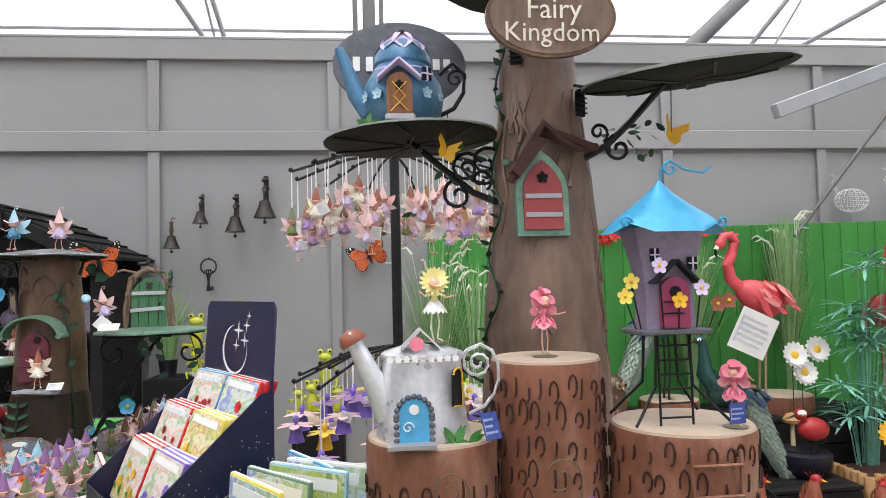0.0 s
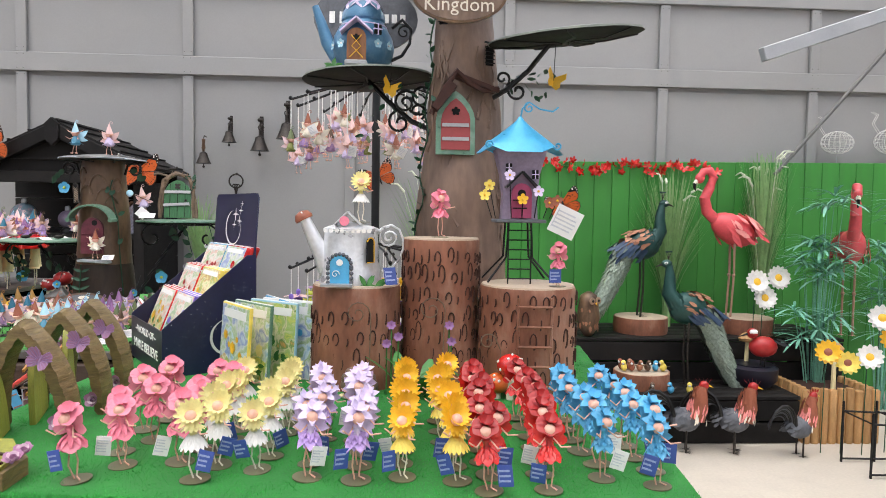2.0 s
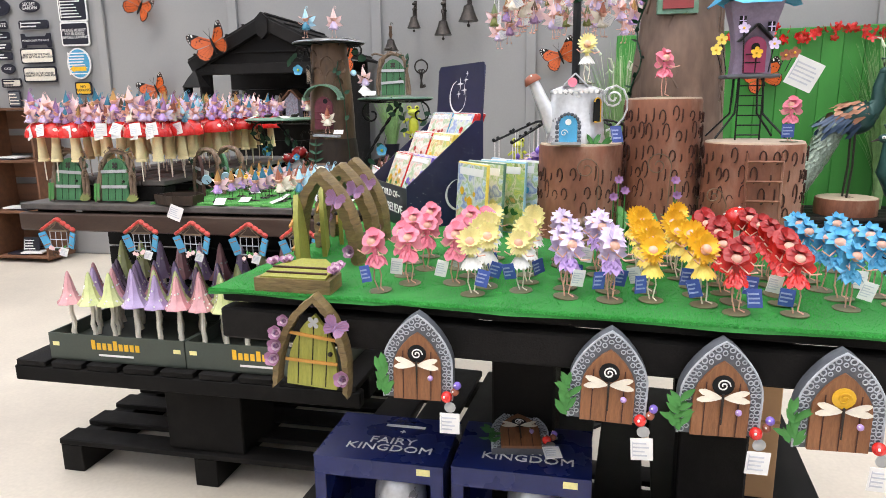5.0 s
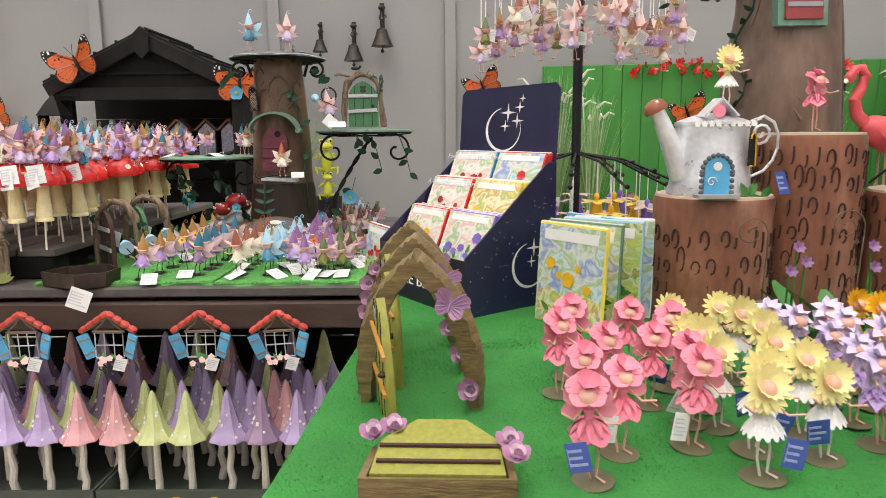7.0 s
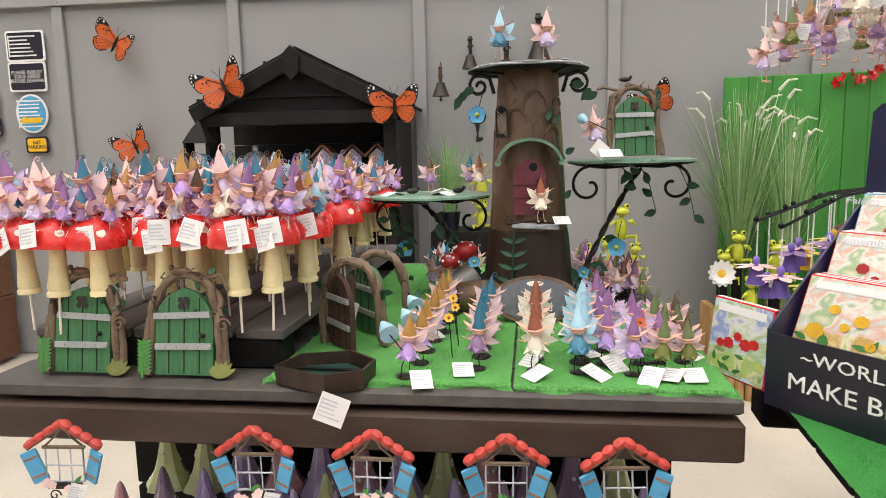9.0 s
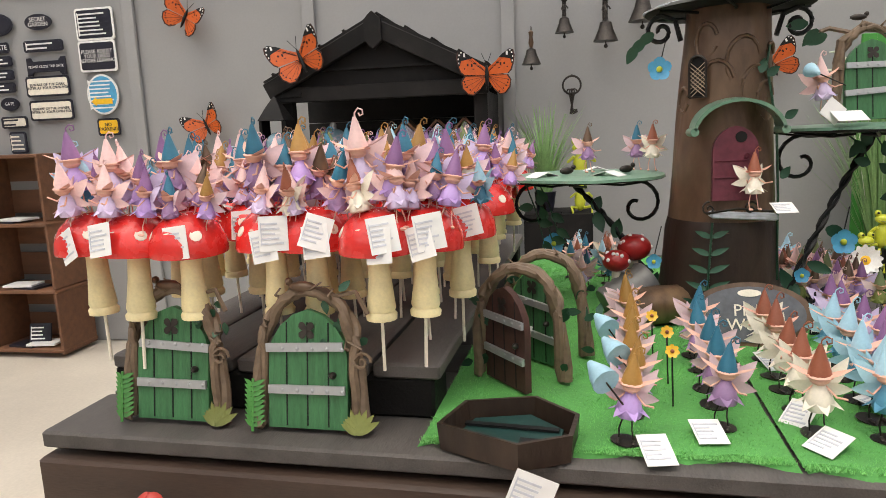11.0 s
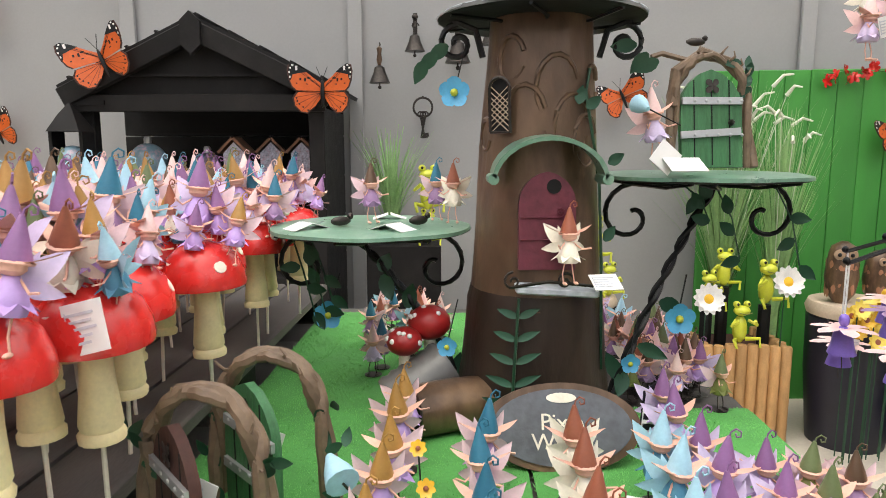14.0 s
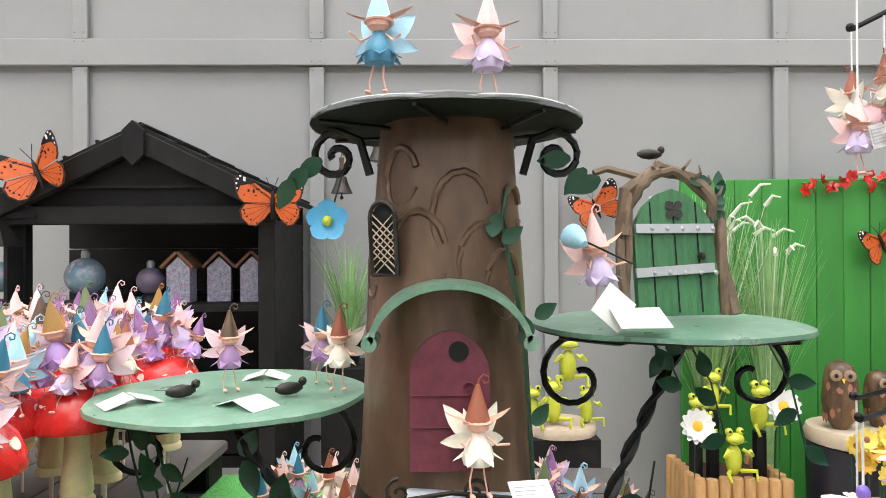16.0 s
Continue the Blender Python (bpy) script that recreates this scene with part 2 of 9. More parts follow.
mush_green = paint("mushroom_lime", (0.60, 0.65, 0.30), 0.18, coat=0.5)
mush_lilac = paint("mushroom_lilac", (0.46, 0.35, 0.58), 0.18, coat=0.5)
mush_grey = paint("mushroom_grey", (0.30, 0.20, 0.30), 0.18, coat=0.5)
glass = mat("painted_glass", (0.50, 0.58, 0.62), 0.1, var=0.3, scale=30, bump=0.0, trans=0.4)
roof_sheet = bpy.data.materials.new("white_roof_sheet")
roof_sheet.use_nodes = True
rn = roof_sheet.node_tree
rt = rn.nodes.new("ShaderNodeBsdfTranslucent")
rt.inputs[0].default_value = (0.92, 0.93, 0.94, 1)
rd = rn.nodes.new("ShaderNodeBsdfDiffuse")
rd.inputs[0].default_value = (0.8, 0.8, 0.8, 1)
rx = rn.nodes.new("ShaderNodeMixShader")
rx.inputs[0].default_value = 0.12
rn.links.new(rt.outputs[0], rx.inputs[1])
rn.links.new(rd.outputs[0], rx.inputs[2])
rn.links.new(rx.outputs[0], rn.nodes["Material Output"].inputs[0])



def picture(name, colors, scale):
    """A printed watercolour picture: patches of several inks."""
    m = bpy.data.materials.new(name)
    m.use_nodes = True
    N, L = m.node_tree.nodes, m.node_tree.links
    tc = N.new("ShaderNodeTexCoord")
    pat = N.new("ShaderNodeTexNoise")
    pat.inputs["Scale"].default_value, pat.inputs["Detail"].default_value, pat.inputs["Distortion"].default_value = scale * 0.9, 8, 0.5
    L.new(tc.outputs["Object"], pat.inputs["Vector"])
    ramp = N.new("ShaderNodeValToRGB")
    e = ramp.color_ramp.elements
    while len(e) < len(colors):
        e.new(0.5)
    for k, c in enumerate(colors):
        e[k].position, e[k].color = 0.32 + 0.36 * k / (len(colors) - 1), (*c, 1)
    L.new(pat.outputs["Fac"], ramp.inputs[0])
    L.new(ramp.outputs[0], N["Principled BSDF"].inputs["Base Color"])
    N["Principled BSDF"].inputs["Roughness"].default_value = 0.3
    return m


picture_sky = picture("printed_sky_picture", ((0.30, 0.50, 0.66), (0.62, 0.72, 0.76), (0.36, 0.50, 0.24), (0.70, 0.72, 0.66), (0.24, 0.32, 0.58), (0.58, 0.66, 0.70)), 26)
picture_pale = picture("printed_pale_picture", ((0.76, 0.74, 0.66), (0.60, 0.66, 0.62), (0.72, 0.44, 0.34), (0.78, 0.76, 0.70), (0.34, 0.48, 0.26), (0.74, 0.70, 0.52)), 30)
picture_meadow = picture("printed_meadow_picture", ((0.20, 0.40, 0.09), (0.60, 0.60, 0.14), (0.36, 0.52, 0.16), (0.72, 0.66, 0.42), (0.14, 0.30, 0.08), (0.66, 0.36, 0.12)), 34)
picture_bluebell = picture("printed_bluebell_picture", ((0.14, 0.16, 0.45), (0.58, 0.62, 0.74), (0.26, 0.30, 0.60), (0.70, 0.72, 0.76), (0.20, 0.36, 0.20), (0.46, 0.44, 0.70)), 34)
picture_sun = picture("printed_sunflower_picture", ((0.74, 0.48, 0.06), (0.78, 0.70, 0.34), (0.56, 0.34, 0.10), (0.80, 0.76, 0.52), (0.40, 0.48, 0.14), (0.76, 0.60, 0.16)), 32)

# ---- mesh tools ----
class Shape:
    """A mesh in the making; every call adds faces in the material last chosen."""

    def __init__(self, material):
        self.bm, self.mats, self.i = bmesh.new(), [material], 0

    def use(self, material):
        if material not in self.mats:
            self.mats.append(material)
        self.i = self.mats.index(material)
        return self

    def face(self, vs, smooth=False):
        if len(set(vs)) < 3:
            return
        try:
            f = self.bm.faces.new(vs)
        except ValueError:
            return
        f.material_index, f.smooth = self.i, smooth

    def grid(self, rows, closed=True, cap=True, smooth=True):
        vv = [[self.bm.verts.new(p) for p in row] for row in rows]
        n = len(vv[0])
        for a, b in zip(vv, vv[1:]):
            for k in range(n if closed else n - 1):
                self.face((a[k], a[(k + 1) % n], b[(k + 1) % n], b[k]), smooth)
        if cap and closed:
            self.face(vv[0][::-1])
            self.face(vv[-1])
        return self

    def box(self, c, s, m=None, bevel=0.0):
        m = m or Matrix()
        x, y, z = (a / 2 for a in s)
        if bevel:
            b = min(bevel, x * 0.45, y * 0.45, z * 0.45)
            ring = [(-x + b, -y), (x - b, -y), (x, -y + b), (x, y - b), (x - b, y), (-x + b, y), (-x, y - b), (-x, -y + b)]
            inner = [(p * (x - b) / x, q * (y - b) / y) for p, q in ring]
            rows = [[(p, q, -z) for p, q in inner], [(p, q, -z + b) for p, q in ring], [(p, q, z - b) for p, q in ring], [(p, q, z) for p, q in inner]]
        else:
            ring = [(-x, -y), (x, -y), (x, y), (-x, y)]
            rows = [[(p, q, w) for p, q in ring] for w in (-z, z)]
        return self.grid([[m @ Vector((c[0] + p[0], c[1] + p[1], c[2] + p[2])) for p in row] for row in rows], smooth=False)

    def lathe(self, prof, seg=14, m=None, wob=0.0, lobes=0):
        m = m or Matrix()
        rows = []
        for r, z in prof:
            row = []
            for k in range(seg):
                a = 2 * math.pi * k / seg
                q = r * (1 + (wob * math.sin(lobes * a + z * 9) if lobes else wob * (noise.noise((math.cos(a) * 1.7, math.sin(a) * 1.7, z * 6)))))
                row.append(m @ Vector((q * math.cos(a), q * math.sin(a), z)))
            rows.append(row)
        return self.grid(rows)

    def ball(self, c, r, seg=10, rings=6, m=None):
        m = m or Matrix()
        r = (r, r, r) if isinstance(r, (int, float)) else r
        rows = []
        for j in range(rings + 1):
            t = math.pi * (0.03 + 0.94 * j / rings) - math.pi / 2
            rows.append([m @ Vector((c[0] + r[0] * math.cos(t) * math.cos(2 * math.pi * k / seg), c[1] + r[1] * math.cos(t) * math.sin(2 * math.pi * k / seg), c[2] + r[2] * math.sin(t))) for k in range(seg)])
        return self.grid(rows)

    def tube(self, pts, r, seg=6, r2=None):
        pts = [Vector(p) for p in pts]
        r2 = r if r2 is None else r2
        rows, up = [], Vector((0.13, 0.31, 0.94))
        for k, p in enumerate(pts):
            d = (pts[min(k + 1, len(pts) - 1)] - pts[max(k - 1, 0)]).normalized()
            side = d.cross(up)
            side = (side if side.length > 0.05 else d.cross(Vector((1, 0, 0)))).normalized()
            top = side.cross(d)
            q = r + (r2 - r) * k / max(len(pts) - 1, 1)
            rows.append([p + q * (math.cos(2 * math.pi * j / seg) * side + math.sin(2 * math.pi * j / seg) * top) for j in range(seg)])
        return self.grid(rows)

    def slab(self, outline, th, m=None, smooth=False):
        """An outline in x, z, th deep along y (its front at y = 0)."""
        m = m or Matrix()
        return self.grid([[m @ Vector((x, y, z)) for x, z in outline] for y in (0, th)], smooth=smooth)

    def leaf(self, length, width, m, bend=0.2, blunt=0.5, steps=5):
        """A bent blade along y from the origin, its face up."""
        rows = []
        for k in range(steps + 1):
            t = k / steps
            w = width * (np.interp(t, (0, 0.25, 0.5, 0.75, 0.92, 1), (0.22, 0.72, 0.95, 1.0, 0.72, 0.30)) if blunt > 0.55 else np.interp(t, (0, 0.2, 0.45, 0.7, 0.9, 1), (0.25, 0.8, 1.0, 0.72, 0.30, 0.04)))
            z = bend * length * t * t
            rows.append([m @ Vector((-w / 2, t * length, z + 0.06 * width)), m @ Vector((0, t * length, z)), m @ Vector((w / 2, t * length, z + 0.06 * width))])
        return self.grid(rows, closed=False)

    def flower(self, n, length, width, m, bend=0.15, lift=10, blunt=0.6):
        for k in range(n):
            self.leaf(length, width, m @ pose(0, 0, 0, 0, 0, 360 * k / n) @ pose(0, 0, 0, lift), bend, blunt)
        return self

    def mesh(self, name):
        me = bpy.data.meshes.new(name)
        bmesh.ops.recalc_face_normals(self.bm, faces=self.bm.faces)
        self.bm.to_mesh(me)
        self.bm.free()
        for m in self.mats:
            me.materials.append(m)
        me.set_sharp_from_angle(angle=0.75)
        return me


def front(x, y, z, turn=0, tilt=85):
    """A pose for a leaf that grows in the plane facing the aisle, leaning sideways by turn degrees."""
    return pose(x, y, z, 0, turn, 0) @ pose(0, 0, 0, tilt)


def aim(p, along, out):
    """A pose for a leaf at p that lies along one direction with its face turned out."""
    y = Vector(along).normalized()
    z = Vector(out)
    z = (z - y * z.dot(y)).normalized()
    x = y.cross(z)
    return Matrix.Translation(p) @ Matrix((x, y, z)).transposed().to_4x4()


def part(name, shape, parent, label="", m=None):
    ob = new(name, shape.mesh(name) if isinstance(shape, Shape) else shape)
    ob.parent = parent
    if m:
        ob.matrix_basis = m
    return tagged(ob, label)


def thing(name, label, category, m=None, group="", shape=None):
    ob = new(name, shape.mesh(name) if shape else None)
    if m:
        ob.matrix_basis = m
    return tagged(ob, label, category, group)


def structure(name, shape, label="", category=""):
    return tagged(new(name, shape.mesh(name)), label or name.replace("_", " "), category or name.split("_")[0], kind="structure")


def words(name, body, size, m, material, parent, th=0.0006, wide=1.0):
    """Raised lettering, its middle at m, facing m's -y."""
    cu = bpy.data.curves.new(name, "FONT")
    cu.body, cu.size, cu.extrude, cu.align_x, cu.align_y, cu.space_line = body, size, th, "CENTER", "CENTER", 0.85
    cu.resolution_u = 2
    tmp = new(name, cu)
    me = bpy.data.meshes.new_from_object(tmp)
    bpy.data.objects.remove(tmp)
    me.materials.append(material)
    me.transform(m @ pose(0, 0, 0, 90) @ Matrix.Diagonal((wide, 1, 1, 1)))
    return part(name, me, parent)


def bars(shape, w, h, m, rows=4, material=None, th=0.0006):
    """Lines of print too small to read."""
    shape.use(material or ink)
    left, pts = -w / 2, [(-w / 2 - 0.04 * w, -h / 2)]
    for k in range(rows):
        z0, z1 = -h / 2 + h * (k + 0.3) / rows, -h / 2 + h * (k + 0.68) / rows
        ww = left + w * random.uniform(0.55, 0.98)
        pts += [(left, z0), (ww, z0), (ww, z1), (left, z1)]
    pts.append((-w / 2 - 0.04 * w, h / 2))
    return shape.slab(pts, th, m @ pose(0, -th, 0))


def spiral(cx, cz, r, turns, start, y=0.0, n=18, sign=1):
    return [(cx + r * (1 - 0.85 * k / n) * math.cos(math.radians(start) + sign * turns * 2 * math.pi * k / n), y,
             cz + r * (1 - 0.85 * k / n) * math.sin(math.radians(start) + sign * turns * 2 * math.pi * k / n)) for k in range(n + 1)]


def arch(w, h, point=0.0, n=8, grow=0.0):
    """A door outline standing on z = 0: upright sides, a round or pointed head."""
    r = w / 2 + grow
    spring = h - w / 2 * (1 + point)
    pts = [(-r, 0.0 - min(grow, 0) * 0), (r, 0.0)]
    for k in range(n + 1):
        a = math.pi * k / n
        pts.append((r * math.cos(a), spring + (r * math.sin(a)) * (1 + point * (1 - abs(math.cos(a))) * 1.0) + grow * 0))
    return pts


def price_tag(m, w=0.03, h=0.04, material=None, label="small white card price tag with printed lines", group="price tags"):
    tag = thing("price_tag", label, "price tag", m, group, Shape(material or paper).box((0, 0, 0), (w, 0.0008, h)))
    part("print", bars(Shape(ink if material is None else tag_print), w * 0.8, h * 0.7, pose(0, -0.0005, 0), 5 if material is None else 3, ink if material is None else tag_print), tag)
    return tag

# ---- the large structure ----
s = Shape(concrete)
s.box((0, 1.5, -0.05), (16, 15, 0.1))
structure("floor", s, "pale beige worn concrete floor with stains", "floor")
WALL_Y, STEP, FIRST = 4.80, 1.235, -7.655
wall = structure("wall_back", Shape(wall_paint).box((0, 4.90, 1.59), (16, 0.14, 3.18)), "grey painted timber partition of panels and battens", "wall")
s = Shape(wall_paint)
s.box((0, 4.79, 3.155), (16, 0.035, 0.145), bevel=0.004).box((0, 4.87, 3.235), (16, 0.20, 0.02), bevel=0.004)
part("top_rail", s, wall)
part("middle_rail", Shape(wall_paint).box((0, 4.79, 2.505), (16, 0.035, 0.14), bevel=0.004), wall)
batten_low = Shape(wall_paint).box((0, 4.795, 1.215), (0.078, 0.026, 2.43), bevel=0.003).mesh("batten")
batten_high = Shape(wall_paint).box((0, 4.795, 2.828), (0.078, 0.026, 0.50), bevel=0.003).mesh("batten")
screw = Shape(dark_steel).ball((0, 0, 0), (0.004, 0.003, 0.004), 6, 4).mesh("screw")
panel_low = Shape(wall_paint).box((0, 4.824, 1.21), (STEP - 0.006, 0.012, 2.40), bevel=0.002).mesh("panel")
panel_high = Shape(wall_paint).box((0, 4.824, 2.825), (STEP - 0.006, 0.012, 0.54), bevel=0.002).mesh("panel")
for k in range(12):
    x = FIRST + STEP * k
    part("batten", batten_low, wall, m=pose(x, 0, 0))
    part("batten", batten_high, wall, m=pose(x, 0, 0))
    part("panel", panel_low, wall, m=pose(x + STEP / 2, 0, 0))
    part("panel", panel_high, wall, m=pose(x + STEP / 2, 0, 0))
    for dx in (-0.024, 0.024):
        for z in (2.41, 2.455, 2.56, 2.61, 3.05):
            part("screw", screw, wall, m=pose(x + dx + random.uniform(-0.004, 0.004), 4.78 if 2.43 > z or 2.58 < z < 3.07 else 4.771, z))
for name, c, sz in (("wall_left", (-8.05, 1.5, 2.0), (0.1, 15, 4.0)), ("wall_right", (8.05, 1.5, 2.0), (0.1, 15, 4.0)),
                    ("wall_rear", (0, -6.05, 2.0), (16.2, 0.1, 4.0)), ("wall_far", (0, 9.05, 2.0), (16.2, 0.1, 4.0))):
    structure(name, Shape(wall_paint).box(c, sz), "plain grey painted wall", "wall")
# greenhouse roof: white sheets on purlins, rafters and lattice trusses
s = Shape(roof_sheet)
for y0, z0, y1, z1 in ((-6.1, 3.9, 1.5, 6.4), (1.5, 6.4, 9.1, 3.9)):
    s.grid([[(-8.1, y0, z0), (8.1, y0, z0)], [(-8.1, y1, z1), (8.1, y1, z1)]], closed=False)
for x in (-8.1, 8.1):
    s.face([s.bm.verts.new(p) for p in ((x, -6.1, 3.9), (x, 9.1, 3.9), (x, 1.5, 6.4))])
ceiling = structure("ceiling", s, "white translucent greenhouse roof sheeting", "ceiling")
ceiling.visible_shadow = False


def roof_z(y):
    return 6.4 - abs(y - 1.5) * 2.5 / 7.6


def truss(x):
    s = Shape(steel)
    for y0, y1 in ((1.5, 9.0), (1.5, -6.0)):
        s.tube([(x, y0, roof_z(y0) - 0.06), (x, y1, roof_z(y1) - 0.06)], 0.03, 6)
    s.tube([(x, -6, 3.95), (x, 9, 3.95)], 0.026, 6)
    ys = [-6 + 1.5 * k for k in range(11)]
    for k, (a, b) in enumerate(zip(ys, ys[1:])):
        za, zb = (3.95, roof_z(b) - 0.06) if k % 2 else (roof_z(a) - 0.06, 3.95)
        s.tube([(x, a, za), (x, b, zb)], 0.014, 5)
    ob = structure("roof_truss", s, "galvanised steel lattice roof truss", "truss")
    tagged(ob, group="roof trusses")


for x in (-7.2, -4.4, -1.6, 1.9, 4.7, 7.4):
    truss(x)
for k, y in enumerate((-5.5, -4, -2.5, -1, 0.5, 2.5, 4.0, 5.2, 6.4, 7.6, 8.6)):
    s = Shape(steel).tube([(-8, y, roof_z(y) - 0.03), (8, y, roof_z(y) - 0.03)], 0.02, 5)
    tagged(structure("purlin", s, "galvanised steel purlin under the roof sheets", "purlin"), group="purlins")
s = Shape(dark_steel).box((0.02, 5.35, 2.5), (0.10, 0.09, 5.0), bevel=0.01).box((-0.09, 5.36, 2.5), (0.04, 0.05, 5.0)).box((0.12, 5.36, 2.5), (0.035, 0.05, 5.0))
structure("roof_post", s, "weathered steel roof post with downpipes behind the partition", "post")
s = Shape(dark_steel).tube([(2.3, 5.6, 3.0), (4.6, 6.5, 5.0)], 0.075, 10)
structure("roof_duct", s, "dark round pipe under the roof", "pipe")
s = Shape(steel).box((0, 0, 0), (2.4, 0.06, 0.10), pose(3.80, 4.3, 2.955, 0, -19.5, 8), bevel=0.006)
s.use(dark_steel).tube([(2.98, 4.45, 1.74), (4.4, 4.5, 3.35)], 0.014, 8)
structure("steel_brace", s, "galvanised steel brace with a thin diagonal tie", "brace")

# ---- green fence, garland and trellis ----
fence = structure("fence_green", Shape(green_paint).box((2.3, 4.70, 0.93), (3.78, 0.03, 1.60)), "bright green painted close-board fence", "fence")
board = Shape(green_paint).box((0, 4.655, 0.915), (0.138, 0.022, 1.83), bevel=0.004).mesh("board")
for k in range(27):
    part("board", board, fence, m=pose(0.46 + 0.14 * k, random.uniform(-0.002, 0.002), 0.002 * k - 0.02))
s = Shape(crate_wood)
for k in range(9):
    for d in (-1, 1):
        s.box((0, 0, 0), (0.026, 0.010, 1.15), pose(4.56, 4.63 + 0.006 * d, 0.25 + 0.22 * k, 0, 45 * d, 0))
s.box((4.26, 4.63, 0.95), (0.05, 0.03, 1.9)).box((4.86, 4.63, 0.95), (0.05, 0.03, 1.9))
thing("trellis", "brown wooden diamond lattice trellis beside the green fence", "trellis", shape=s)


def leaf_garland(x0, x1, z, n):
    s = Shape(red)
    for k in range(n):
        x = x0 + (x1 - x0) * k / n + random.uniform(-0.02, 0.02)
        m = pose(x, 4.60 + random.uniform(-0.02, 0.02), z + random.uniform(-0.05, 0.04), random.uniform(40, 120), random.uniform(-60, 60), random.uniform(0, 360))
        s.flower(5, random.uniform(0.028, 0.045), 0.022, m, 0.1, 10)
    s.use(leaf_green).tube([(x0 + (x1 - x0) * k / 12, 4.615, z + 0.02 * math.sin(k)) for k in range(13)], 0.004, 5)
    return thing("leaf_garland", "garland of bright red artificial flowers along the green fence", "garland", shape=s)


leaf_garland(1.0, 2.62, 1.79, 60)


# ---- pallet display tables ----
def pallet_table(name, label, m, w, d, top, low, low_front, beam, slats, leg_xy, base):
    """A display table of stacked pallets: slatted top, front beam, lower deck on posts and a pallet at the floor."""
    t = thing(name, label, "display table", m)
    slat_w = d / slats
    sl = Shape(grey_wood if beam is brown_beam else pallet_black).box((0, 0, 0), (w, slat_w - 0.008, 0.022), bevel=0.003).mesh("slat")
    for k in range(slats):
        part("slat", sl, t, m=pose(w / 2, slat_w * (k + 0.5), top - 0.011 + random.uniform(-0.001, 0.001)))
    part("front_beam", Shape(beam).box((w / 2, 0.015, top - 0.062), (w, 0.045, 0.06), bevel=0.004), t)
    for y in (d * 0.5, d - 0.05):
        part("bearer", Shape(pallet_black).box((w / 2, y, top - 0.068), (w * 0.98, 0.08, 0.09), bevel=0.004), t)
    for k in range(7):
        part("block", Shape(pallet_black).box((0.07 + (w - 0.14) * k / 6, 0.09, top - 0.045), (0.10, 0.07, 0.04), bevel=0.003), t)
    for x, y, lw in leg_xy:
        up = low - 0.022 if lw > 0.25 else top - 0.1
        part("post", Shape(pallet_black).box((x, y, (base + up) / 2), (lw, lw * 0.8, up - base), bevel=0.005), t)
    n = 9
    lw = (w + 0.04) / n
    l2 = Shape(pallet_black).box((0, 0, 0), (lw - 0.022, d - low_front, 0.022), bevel=0.003).mesh("slat")
    for k in range(n):
        part("slat", l2, t, m=pose(-0.02 + lw * (k + 0.5), low_front + (d - low_front) / 2, low - 0.011))
    part("deck_edge", Shape(pallet_black).box((w / 2, low_front + 0.02, low - 0.05), (w + 0.04, 0.04, 0.055), bevel=0.004), t)
    part("deck_bearer", Shape(pallet_black).box((w / 2, d - 0.08, low - 0.06), (w + 0.04, 0.08, 0.07), bevel=0.004), t)
    n = 8
    l3 = Shape(pallet_black).box((0, 0, 0), (w * 0.98, 0.095, 0.022), bevel=0.003).mesh("slat")
    for k in range(n):
        part("slat", l3, t, m=pose(w / 2, -0.02 + d * (k + 0.5) / n, base - 0.011))
    for x in (0.06, w / 2, w - 0.06):
        part("bearer", Shape(pallet_black).box((x, d / 2, (base - 0.022) / 2), (0.09, d * 0.98, base - 0.022), bevel=0.003), t)
    if beam is brown_beam:
        for k in range(3):
            part("back_board", Shape(pallet_black).box((w / 2, 0.40, low + 0.08 + 0.15 * k), (w - 0.04, 0.02, 0.143), bevel=0.003), t)
    return t


G = pose(-0.583, 0.468, 0, 0, 0, -5.6)
pallet_table("green_top_table", "black stained pallet display table topped with green artificial turf", G, 1.2, 1.16, 1.005, 0.40, 0.05, pallet_black, 9,
             ((0.53, 0.36, 0.14), (0.93, 0.40, 0.14), (0.52, 1.02, 0.12), (0.95, 1.02, 0.12)), 0.13)
P, PIXIE_TOP = pose(-1.815, 1.345, 0, 0, 0, -2.0), 1.026
pallet_table("pixie_table", "dark brown pallet display table with a lower deck of trays", P, 1.24, 1.25, PIXIE_TOP, 0.49, -0.10, brown_beam, 9,
             ((0.62, 0.15, 0.30), (0.12, 1.1, 0.12), (1.12, 1.1, 0.12), (0.30, 0.6, 0.12), (1.0, 0.6, 0.12)), 0.13)


